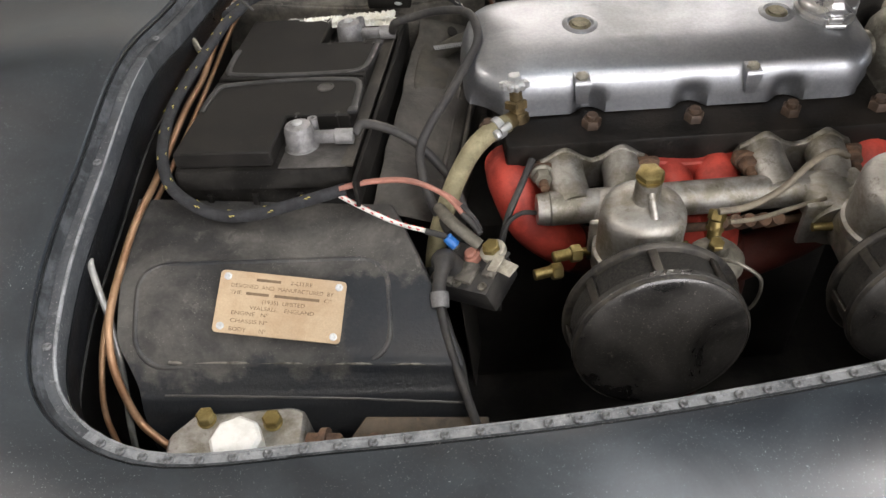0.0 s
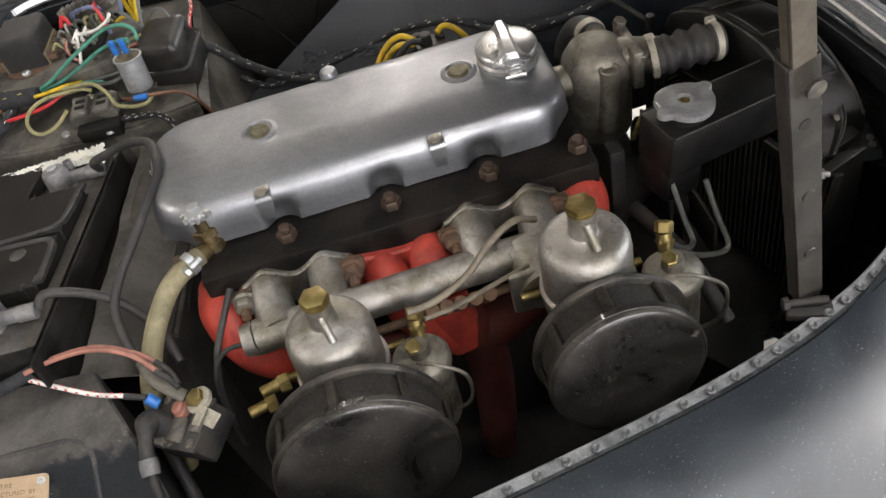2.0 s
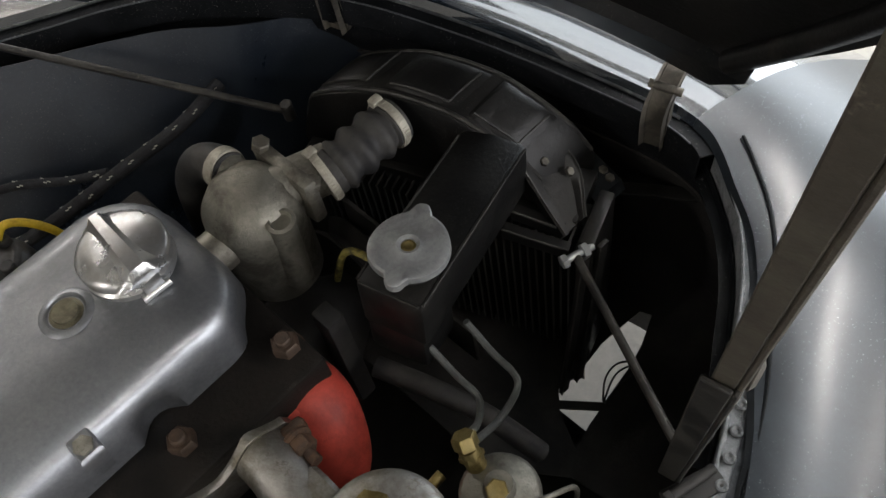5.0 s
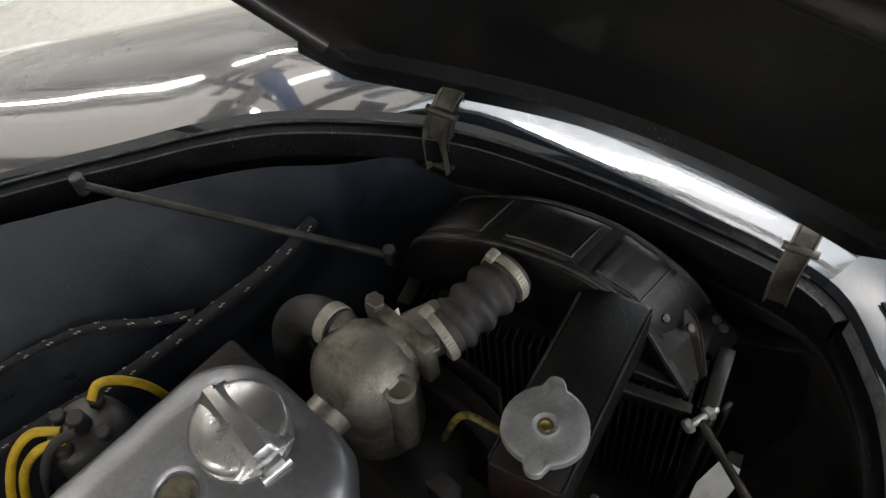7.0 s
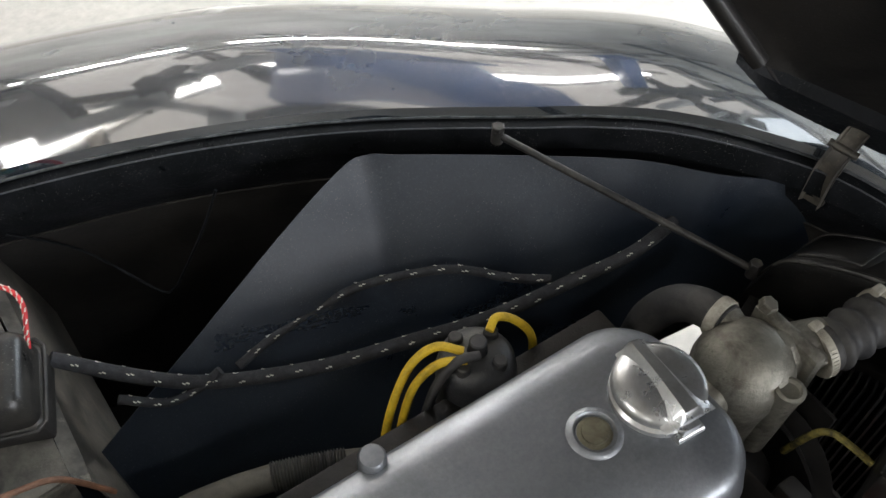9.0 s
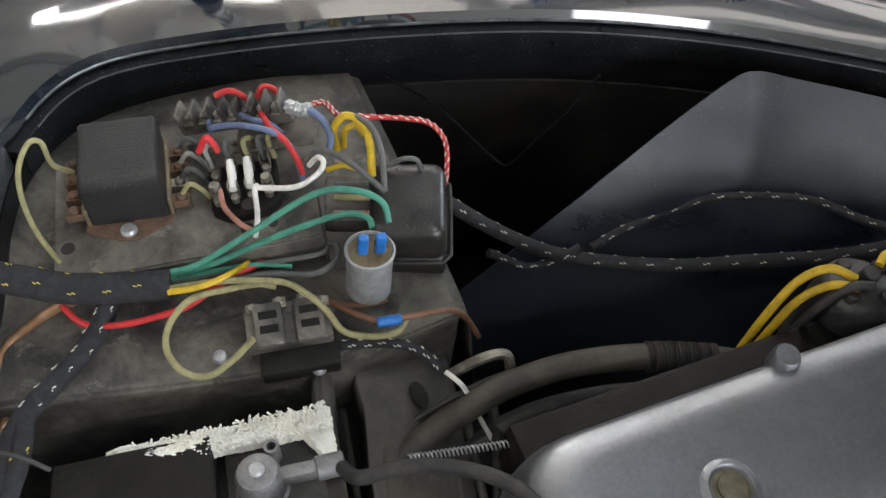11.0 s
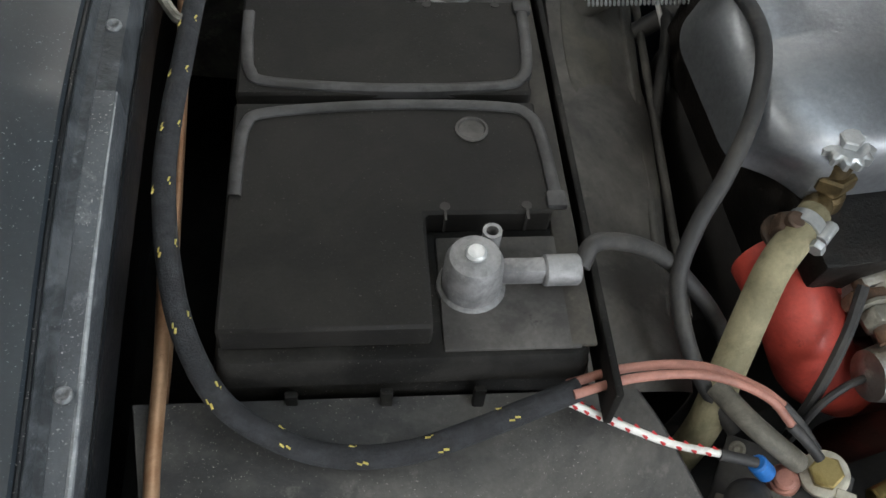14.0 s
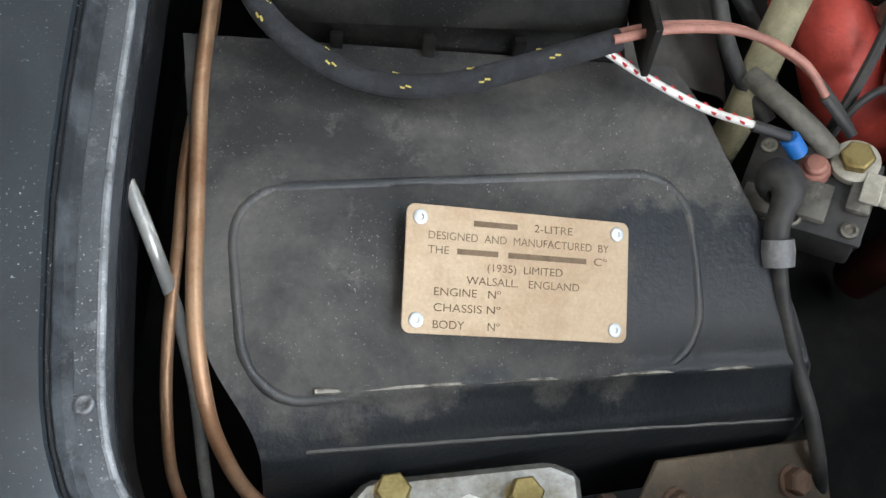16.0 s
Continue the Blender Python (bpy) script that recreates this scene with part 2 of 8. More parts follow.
M_ALU = mat("polished_aluminium", (0.325, 0.34, 0.365), 0.33, 0.9, (0.225, 0.235, 0.25), 0.9, 11, 320, 0.11, 0.14, 0.55, 0.22, (0.21, 0.195, 0.165), 9, 0.5, 0, (0.3, 0.3, 0.3), 0.3, 0.11)
M_CAST = mat("cast_aluminium", (0.44, 0.43, 0.41), 0.38, 0.9, (0.24, 0.225, 0.185), 0.6, 30, 420, 0.35, 0, 0.55, 0.38, (0.12, 0.105, 0.07), 50)
M_CASTD = mat("dirty_cast_aluminium", (0.28, 0.27, 0.23), 0.40, 0.78, (0.13, 0.12, 0.10), 0.5, 30, 360, 0.4, 0, 0.66, 0.35, (0.10, 0.088, 0.07), 70)
M_CHROME = mat("chrome", (0.60, 0.61, 0.62), 0.25, 0.9, (0.52, 0.52, 0.51), 0.6, 40, 300, 0.03, 0, 0.32)
M_ZINC = mat("zinc_plated_steel", (0.52, 0.54, 0.55), 0.32, 0.7, (0.42, 0.44, 0.45), 0.5, 40, 400, 0.12, 0, 0.5, 0.2, (0.3, 0.3, 0.28), 150)
M_BRASS = mat("old_brass", (0.32, 0.255, 0.11), 0.36, 0.9, (0.20, 0.15, 0.055), 0.5, 60, 500, 0.2, 0, 0.55, 0.2, (0.14, 0.1, 0.05), 160)
M_BRONZE = mat("dirty_bronze", (0.17, 0.125, 0.06), 0.42, 0.8, (0.075, 0.056, 0.03), 0.6, 50, 400, 0.3, 0, 0.6, 0.3, (0.05, 0.04, 0.025), 120)
M_ZINCD = mat("dull_galvanised_cap", (0.40, 0.415, 0.42), 0.36, 0.5, (0.27, 0.28, 0.285), 0.7, 50, 400, 0.2, 0, 0.6, 0.25, (0.25, 0.25, 0.235), 110)
M_COPPER = mat("copper_pipe", (0.40, 0.25, 0.15), 0.42, 0.55, (0.30, 0.165, 0.09), 0.5, 30, 400, 0.12, 0, 0.5, 0.25, (0.12, 0.06, 0.035), 80)
M_RUST = mat("rusty_steel", (0.16, 0.095, 0.06), 0.7, 0.3, (0.09, 0.06, 0.045), 0.5, 70, 420, 0.5, 0, 0.85, 0.3, (0.22, 0.15, 0.1), 220)
M_RED = mat("red_manifold_enamel", (0.52, 0.066, 0.045), 0.5, 0, (0.30, 0.035, 0.025), 0.6, 26, 260, 0.25, 0.05, 0.7, 0.28, (0.13, 0.03, 0.022), 60)
# darker copy of the manifold red, for the shade on its lower pipes
M_REDD = mat("shaded_red_pipe", (0.105, 0.021, 0.015), 0.6, 0.1, (0.07, 0.022, 0.016), 0.6, 22, 260, 0.35, 0, 0.75, 0.3, (0.05, 0.035, 0.028), 60)
M_HEAD = mat("oily_cylinder_head", (0.006, 0.0055, 0.005), 0.30, 0.0, (0.016, 0.0135, 0.0115), 0.6, 22, 240, 0.5, 0.0, 0.6, 0.3, (0.042, 0.033, 0.027), 60, 0.2)
M_RUBBER = mat("black_rubber", (0.02, 0.02, 0.021), 0.55, 0, (0.045, 0.043, 0.04), 0.5, 40, 300, 0.25, 0, 0.7, 0.25, (0.1, 0.095, 0.085), 120)
M_CLOTH = mat("dusty_cable_tape", (0.10, 0.095, 0.078), 0.75, 0, (0.16, 0.15, 0.125), 0.6, 60, 320, 0.4, 0, 0.85, 0.3, (0.05, 0.047, 0.04), 80)
M_HOSE = mat("khaki_hose", (0.19, 0.17, 0.10), 0.7, 0, (0.29, 0.26, 0.16), 0.5, 40, 320, 0.3, 0, 0.8, 0.46, (0.075, 0.07, 0.045), 26)
M_FUEL = mat("grey_brown_fuel_hose", (0.13, 0.112, 0.085), 0.5, 0.2, (0.20, 0.175, 0.13), 0.5, 60, 320, 0.2, 0, 0.65, 0.3, (0.07, 0.06, 0.045), 80)
M_OLDRUB = mat("old_brown_rubber", (0.035, 0.032, 0.025), 0.55, 0, (0.065, 0.06, 0.046), 0.5, 40, 300, 0.25, 0, 0.7, 0.3, (0.11, 0.10, 0.075), 90)
M_BATT = mat("battery_plastic", (0.010, 0.0095, 0.009), 0.58, 0, (0.017, 0.016, 0.0145), 0.5, 16, 500, 0.12, 0, 0.7, 0.16, (0.05, 0.047, 0.043), 140, 0.18, 0.12, (0.10, 0.095, 0.09))
M_BATTD = mat("dusty_battery_case", (0.008, 0.0077, 0.0072), 0.5, 0, (0.020, 0.019, 0.0175), 0.5, 20, 400, 0.15, 0, 0.75, 0.2, (0.02, 0.02, 0.02), 80, 0.12, 0.3, (0.12, 0.11, 0.1))
M_LEAD = mat("lead_terminal", (0.27, 0.27, 0.275), 0.5, 0.6, (0.18, 0.18, 0.185), 0.5, 60, 420, 0.3, 0, 0.65, 0.3, (0.4, 0.39, 0.36), 200)
M_FILTER = mat("worn_black_filter", (0.010, 0.0098, 0.0095), 0.14, 0.15, (0.045, 0.043, 0.040), 0.9, 12, 320, 0.25, 0.15, 0.55, 0.3, (0.13, 0.122, 0.105), 60, 0.5, 0.4, (0.25, 0.23, 0.2), 1.2)
M_NUT = mat("oily_rusted_nut", (0.085, 0.055, 0.038), 0.45, 0.35, (0.045, 0.032, 0.024), 0.7, 60, 300, 0.4, 0, 0.65, 0.3, (0.15, 0.10, 0.07), 110)
M_PLUG = mat("dull_brassy_plug", (0.19, 0.175, 0.12), 0.5, 0.7, (0.10, 0.092, 0.065), 0.6, 60, 300, 0.3, 0, 0.65, 0.3, (0.06, 0.055, 0.04), 90)
M_BRKT = mat("rusty_oily_bracket", (0.095, 0.068, 0.042), 0.5, 0.2, (0.05, 0.038, 0.026), 0.8, 30, 300, 0.4, 0, 0.7, 0.35, (0.16, 0.105, 0.06), 60)
M_EDGEF = mat("worn_filter_edge", (0.055, 0.050, 0.042), 0.34, 0.5, (0.016, 0.0155, 0.015), 0.6, 45, 400, 0.2, 0, 0.55, 0.3, (0.13, 0.115, 0.085), 90)
M_EDGE = mat("pale_worn_edge", (0.20, 0.19, 0.165), 0.36, 0.7, (0.06, 0.056, 0.048), 0.5, 60, 400, 0.2, 0, 0.6, 0.3, (0.05, 0.048, 0.042), 120)
M_DUSTY = mat("dusty_brown_panel", (0.038, 0.036, 0.032), 0.42, 0, (0.15, 0.14, 0.12), 0.7, 22, 260, 0.35, 0, 0.75, 0.4, (0.26, 0.245, 0.21), 40)
M_GAUZE = mat("filter_gauze", (0.014, 0.014, 0.014), 0.6, 0.4, (0.05, 0.047, 0.042), 0.7, 420, 900, 1.0, 0, 0.8, 0.5, (0.13, 0.12, 0.1), 700)
M_RAD = mat("dusty_radiator_paint", (0.006, 0.006, 0.006), 0.30, 0, (0.013, 0.0125, 0.0115), 0.6, 18, 240, 0.25, 0.0, 0.55, 0.32, (0.034, 0.032, 0.028), 24, 0.32, 0.25, (0.13, 0.12, 0.11))
M_RADE = mat("worn_tank_edge", (0.05, 0.048, 0.044), 0.32, 0.3, (0.016, 0.016, 0.015), 0.6, 50, 300, 0.3, 0, 0.5, 0.3, (0.11, 0.105, 0.095), 60)
M_CORE = mat("radiator_core", (0.02, 0.02, 0.02), 0.6, 0.2, (0.035, 0.034, 0.032), 0.5, 60, 400, 0.5)
M_LOOM = mat("braided_black_loom", (0.02, 0.021, 0.024), 0.85, 0, (0.035, 0.037, 0.042), 0.5, 120, 900, 0.9, 0, 0.95)
M_FLECK = mat("cream_tracer", (0.62, 0.61, 0.55), 0.85, 0, (0.5, 0.48, 0.40), 0.5, 300, 900, 0.5)
M_FLECKY = mat("yellow_tracer", (0.62, 0.52, 0.14), 0.85, 0, (0.5, 0.4, 0.1), 0.5, 300, 900, 0.5)


def insulation(name, c, rough=0.45):
    return mat(name, c, rough, 0, tuple(v * 0.7 for v in c), 0.5, 60, 500, 0.15, 0, rough + 0.15, 0.15, tuple(v * 0.4 for v in c), 200)


M_YELLOW = insulation("yellow_insulation", (0.62, 0.42, 0.02))
M_WRED = insulation("red_insulation", (0.55, 0.03, 0.035))
M_PINK = insulation("faded_brown_insulation", (0.36, 0.16, 0.12))
M_GREEN = insulation("green_insulation", (0.06, 0.26, 0.19))
M_OLIVE = insulation("olive_insulation", (0.30, 0.28, 0.14), 0.7)
M_WHITE = insulation("white_insulation", (0.75, 0.74, 0.70))
M_BLUEW = insulation("blue_grey_insulation", (0.13, 0.17, 0.30))
M_BROWN = insulation("brown_insulation", (0.20, 0.10, 0.06))
M_GREYW = insulation("grey_insulation", (0.10, 0.105, 0.10))
M_BLUE = insulation("blue_crimp", (0.02, 0.16, 0.52), 0.35)
M_PLATE = mat("gold_plate", (0.44, 0.335, 0.22), 0.50, 0.2, (0.39, 0.28, 0.175), 0.5, 26, 600, 0.08, 0, 0.55, 0.2, (0.50, 0.39, 0.25), 120)
M_INK = mat("etched_black", (0.16, 0.11, 0.065), 0.7, 0, None, 0.3, 60, 400, 0.0)
M_FLUFF = mat("white_corrosion", (0.86, 0.86, 0.82), 0.95, 0, (0.78, 0.77, 0.68), 0.5, 60, 500, 0.6)
M_WCAP = mat("white_plastic", (0.80, 0.80, 0.77), 0.4, 0, (0.70, 0.70, 0.66), 0.4, 50, 300, 0.05)
M_CLEAR = mat("clear_hose", (0.24, 0.24, 0.23), 0.18, 0, (0.30, 0.30, 0.28), 0.5, 40, 300, 0.02, 0.6, 0.3)
M_CONC = mat("workshop_concrete", (0.46, 0.445, 0.41), 0.6, 0, (0.38, 0.37, 0.34), 0.5, 1.1, 40, 0.2, 0, 0.75, 0.3, (0.27, 0.26, 0.24), 4)
M_WALL = mat("workshop_wall", (0.66, 0.65, 0.62), 0.8, 0, (0.5, 0.49, 0.46), 0.5, 0.8, 30, 0.2, 0, 0.9, 0.2, (0.3, 0.29, 0.27), 3)
M_BOARDS = mat("pale_ceiling_boards", (0.62, 0.60, 0.54), 0.8, 0, (0.42, 0.40, 0.35), 0.6, 1.3, 20, 0.2, 0, 0.9, 0.3, (0.3, 0.28, 0.24), 2)
M_CEIL = mat("workshop_ceiling", (0.16, 0.14, 0.11), 0.8, 0, (0.08, 0.07, 0.055), 0.6, 1.3, 20, 0.2, 0, 0.9, 0.3, (0.1, 0.09, 0.075), 2)
M_COVER = mat("dusty_black_bakelite", (0.009, 0.009, 0.009), 0.17, 0, (0.035, 0.033, 0.029), 0.9, 24, 300, 0.15, 0, 0.55, 0.35, (0.07, 0.065, 0.055), 50, 0.5, 0.5, (0.2, 0.19, 0.17))
M_LIFT = mat("blue_lift_paint", (0.015, 0.07, 0.24), 0.35, 0, (0.02, 0.09, 0.3), 0.5, 4, 90, 0.05, 0.3, 0.45)
M_STEELB = mat("worn_prop_steel", (0.075, 0.07, 0.062), 0.45, 0.5, (0.16, 0.145, 0.12), 0.5, 30, 300, 0.3, 0, 0.6, 0.3, (0.26, 0.22, 0.16), 90)
M_RODB = mat("black_rod", (0.022, 0.021, 0.020), 0.36, 0.2, (0.05, 0.047, 0.042), 0.6, 40, 300, 0.25, 0, 0.55, 0.3, (0.13, 0.115, 0.095), 110)
M_WRINKLE = mat("wrinkle_black_enamel", (0.009, 0.0095, 0.0105), 0.30, 0, (0.020, 0.020, 0.020), 0.6, 30, 700, 0.9, 0, 0.5, 0.35, (0.075, 0.072, 0.066), 240, 0.5, 0.5, (0.16, 0.155, 0.145))
M_TAN = mat("tan_fibre_board", (0.17, 0.135, 0.075), 0.65, 0, (0.10, 0.08, 0.05), 0.5, 60, 400, 0.3, 0, 0.75, 0.3, (0.07, 0.06, 0.045), 90)
M_STRAP = mat("greyed_plastic_strap", (0.022, 0.022, 0.022), 0.45, 0, (0.050, 0.050, 0.051), 0.5, 40, 400, 0.1, 0, 0.6, 0.2, (0.09, 0.088, 0.084), 120, 0.4)
M_MARGIN = mat("brown_dusty_margin", (0.060, 0.055, 0.047), 0.65, 0, (0.035, 0.033, 0.030), 0.6, 26, 400, 0.2, 0, 0.8, 0.3, (0.09, 0.083, 0.07), 70, 0.25)
M_DECK = mat("grey_dusty_battery_deck", (0.085, 0.081, 0.076), 0.6, 0, (0.045, 0.043, 0.041), 0.6, 30, 400, 0.2, 0, 0.75, 0.3, (0.022, 0.022, 0.023), 90, 0.3)
M_TAB = mat("blue_grey_tab", (0.020, 0.025, 0.029), 0.55, 0.1, (0.012, 0.014, 0.016), 0.5, 40, 300, 0.2, 0, 0.65, 0.0, (0.1, 0.1, 0.1), 90, 0.2)
M_PROPT = mat("tan_prop_paint", (0.095, 0.085, 0.066), 0.5, 0.2, (0.07, 0.06, 0.048), 0.6, 34, 300, 0.3, 0, 0.65, 0.3, (0.22, 0.19, 0.15), 80)
M_TUBE = bpy.data.materials.new("lit_fluorescent_tube")
M_TUBE.use_nodes = True
M_TUBE.node_tree.nodes["Principled BSDF"].inputs["Emission Color"].default_value = (1, 0.96, 0.88, 1)
M_TUBE.node_tree.nodes["Principled BSDF"].inputs["Emission Strength"].default_value = 6.0

def wiped(m, color, rough, x0, y0, y1):
    """Let the bare paint show where dust has been wiped off: ahead of x0 between y0 and the near edge, and all along below y1."""
    nt = m.node_tree
    N, L = nt.nodes, nt.links
    b = N["Principled BSDF"]
    co, sep, nz = N.new("ShaderNodeTexCoord"), N.new("ShaderNodeSeparateXYZ"), N.new("ShaderNodeTexNoise")
    nz.inputs["Scale"].default_value, nz.inputs["Detail"].default_value = 26.0, 6
    L.new(co.outputs["Object"], sep.inputs[0])
    L.new(co.outputs["Object"], nz.inputs["Vector"])

    def math_node(op, a, c):
        n = N.new("ShaderNodeMath")
        n.operation = op
        for sock, v in ((n.inputs[0], a), (n.inputs[1], c)):
            if isinstance(v, float):
                sock.default_value = v
            else:
                L.new(v, sock)
        return n.outputs[0]

    def step(value, at, width):
        r = N.new("ShaderNodeMapRange")
        r.inputs[1].default_value, r.inputs[2].default_value = at - width, at + width
        L.new(value, r.inputs[0])
        return r.outputs[0]

    nz.inputs["Roughness"].default_value = 0.62
    wob = math_node("MULTIPLY", math_node("SUBTRACT", nz.outputs[0], 0.5), 0.09)
    xx, yy = math_node("ADD", sep.outputs[0], wob), math_node("ADD", math_node("MULTIPLY", sep.outputs[1], -1.0), wob)
    patch = math_node("MULTIPLY", step(xx, x0, 0.006), step(yy, -y0, 0.004))
    mask = math_node("MAXIMUM", patch, step(yy, -y1, 0.006))
    part_mask = math_node("MULTIPLY", mask, 0.85)
    for name, value in (("Base Color", (*color, 1)), ("Roughness", rough)):
        old = b.inputs[name].links[0].from_socket
        mix = N.new("ShaderNodeMix")
        mix.data_type = "RGBA" if name == "Base Color" else "FLOAT"
        a, c, o = (6, 7, 2) if name == "Base Color" else (2, 3, 0)
        L.new(part_mask, mix.inputs[0])
        L.new(old, mix.inputs[a])
        mix.inputs[c].default_value = value
        L.new(mix.outputs[o], b.inputs[name])
    return m


M_PANEL = wiped(mat("dusty_footwell_panel", (0.030, 0.030, 0.030), 0.40, 0, (0.125, 0.120, 0.108), 0.8, 6, 260, 0.35, 0, 0.70, 0.40, (0.15, 0.143, 0.128), 16, 0.25, 0.3, (0.3, 0.29, 0.26)), (0.010, 0.013, 0.018), 0.24, -0.248, -0.232, -0.306)

# ---- workshop ----
def slab(name, c, s, material, label, category):
    return single(name, box(bmesh.new(), c, s, None, 0.0), material, label, category, "", "structure", False)


slab("ground", (0, 0, -0.1), (14, 12, 0.2), M_CONC, "pale worn concrete workshop floor", "floor")
slab("ceiling", (0, 0, 3.6), (14, 12, 0.2), M_BOARDS, "pale boarded workshop ceiling above dark joists", "ceiling")
for k in range(9):
    box_bm = box(bmesh.new(), (-5.6 + 1.4 * k, 0, 3.42), (0.12, 11.8, 0.16), None, 0.01)
    single("ceiling_joist", box_bm, M_CEIL, "brown timber joist under the workshop ceiling", "joist", "ceiling joists", "structure")
slab("wall_north", (0, 6.1, 1.75), (14, 0.2, 3.5), M_WALL, "plain off-white workshop wall", "wall")
slab("wall_south", (0, -6.1, 1.75), (14, 0.2, 3.5), M_WALL, "plain off-white workshop wall", "wall")
slab("wall_east", (7.1, 0, 1.75), (0.2, 12.4, 3.5), M_WALL, "plain off-white workshop wall", "wall")
slab("wall_west", (-7.1, 0, 1.75), (0.2, 12.4, 3.5), M_WALL, "plain off-white workshop wall", "wall")
for sx, sy, sz in STRIPS:
    lamp = thing("strip_light", (sx, sy, sz), "white ceiling strip light with a lit tube", "lamp", "ceiling strip lights")
    part("housing", box(bmesh.new(), (sx, sy, sz + 0.03), (1.55, 0.14, 0.06), None, 0.01), M_WCAP, lamp)
    part("tube", rod(bmesh.new(), (sx - 0.74, sy, sz - 0.025), (sx + 0.74, sy, sz - 0.025), 0.019, None, 14), M_TUBE, lamp, "lit fluorescent tube")
for k in range(5):
    single("roof_purlin", box(bmesh.new(), (0, -4.4 + 2.2 * k, 3.40), (13.6, 0.10, 0.12), None, 0.01), M_CEIL, "brown timber purlin crossing under the joists", "joist", "roof purlins", "structure")
random.seed(21)
# unseen boards added below the lamps to mottle the wing's reflection
for k in range(64):
    px, py = random.uniform(-1.4, 4.2), random.uniform(1.4, 4.7)
    pl = box(bmesh.new(), (0, 0, 0), (random.uniform(0.2, 0.9), random.uniform(0.06, 0.3), 0.03), pose(px, py, 3.22 + 0.035 * (k % 3), 0, 0, random.uniform(-50, 50)), 0.004)
    single("reflection_board", pl, M_CEIL if k % 3 else M_WALL, "unseen board under the roof that breaks up the wing's reflection", "board", "stored boards", "structure")
for k in range(24):
    px, py = random.uniform(0.2, 2.6), random.uniform(0.05, 1.4)
    pl = box(bmesh.new(), (0, 0, 0), (random.uniform(0.2, 0.7), random.uniform(0.05, 0.22), 0.03), pose(px, py, 3.22 + 0.035 * (k % 3), 0, 0, random.uniform(-50, 50)), 0.004)
    single("reflection_board", pl, M_CEIL, "unseen board under the roof that breaks up the wing's reflection", "board", "stored boards", "structure")
# only the top of a lift post, hung up so its reflection stays short
for lx, ly in ((1.32, 2.29), (2.30, 2.50)):
    lift = thing("lift_post_top", (lx, ly, 3.4), "cut-off top of a blue lift post, hung from the workshop roof", "column", "roof columns", "structure")
    part("column", box(bmesh.new(), (lx, ly, 2.88), (0.24, 0.20, 1.04), pose(0, 0, 0), 0.02), M_LIFT, lift)
    part("end_plate", box(bmesh.new(), (lx, ly, 2.352), (0.30, 0.26, 0.024), None, 0.004), M_LIFT, lift)
stand = thing("round_stand", (0.64, 1.81, 0), "white round-based stand on the concrete floor", "stand")
part("base", lathe(bmesh.new(), [(0.135, 0), (0.135, 0.018), (0.128, 0.026), (0.115, 0.026), (0.105, 0.016), (0.0, 0.020)], Matrix.Translation((0.64, 1.81, 0)), 40), M_WCAP, stand)
part("post", rod(bmesh.new(), (0.64, 1.81, 0.016), (0.64, 1.81, 0.55), 0.03, None, 20), M_WCAP, stand)

# ---- car body round the bonnet opening ----
LOOP = [(-0.4065, 0.217, 0.757), (-0.4314, 0.1, 0.7722), (-0.448, -0.0311, 0.8008), (-0.4692, -0.1408, 0.7745), (-0.4885, -0.2628, 0.7431), (-0.4839, -0.3501, 0.7044), (-0.3983, -0.4113, 0.702),
        (-0.2441, -0.4245, 0.7218), (-0.0885, -0.4309, 0.7435), (0.0328, -0.4212, 0.7453), (0.1678, -0.4024, 0.744), (0.3041, -0.38, 0.7483), (0.4041, -0.3502, 0.755), (0.4899, -0.305, 0.7603),
        (0.566, -0.253, 0.7591), (0.602, -0.1969, 0.7583), (0.5916, -0.1011, 0.7644), (0.5592, 0.0025, 0.7815), (0.5071, 0.0908, 0.8063), (0.4313, 0.1806, 0.8109), (0.3307, 0.2674, 0.7916),
        (0.2229, 0.3365, 0.7815), (0.0892, 0.3857, 0.7853), (-0.0502, 0.4276, 0.7767), (-0.1901, 0.459, 0.7637), (-0.2871, 0.4524, 0.7646), (-0.3479, 0.4005, 0.7585), (-0.381, 0.3, 0.757)]
EDGE = spline(LOOP, 6, True)
NE = len(EDGE)
OUT = []
for i in range(NE):
    d = EDGE[(i + 1) % NE] - EDGE[i - 1]
    OUT.append(V((d.y, -d.x, 0)).normalized() * -1)
CEN = V((0.05, 0, 0.76))
OUT = [n if n.dot(e - CEN) > 0 else -n for n, e in zip(OUT, EDGE)]
def ease(u):
    u = max(0.0, min(1.0, u))
    return u * u * (3 - 2 * u)


EDGE = [e - n * (0.0075 * max(0, min(1, (0.35 - e.y) / 0.1)) * max(0, min(1, (0.5 - e.x) / 0.1)) + 0.004 * max(0, -n.x) + 0.0150 * ease((n.x - 0.30) / 0.50) * ease((e.x - 0.36) / 0.14)) for e, n in zip(EDGE, OUT)]


def ring(off, drop):
    return [e + n * off + V((0, 0, drop)) for e, n in zip(EDGE, OUT)]


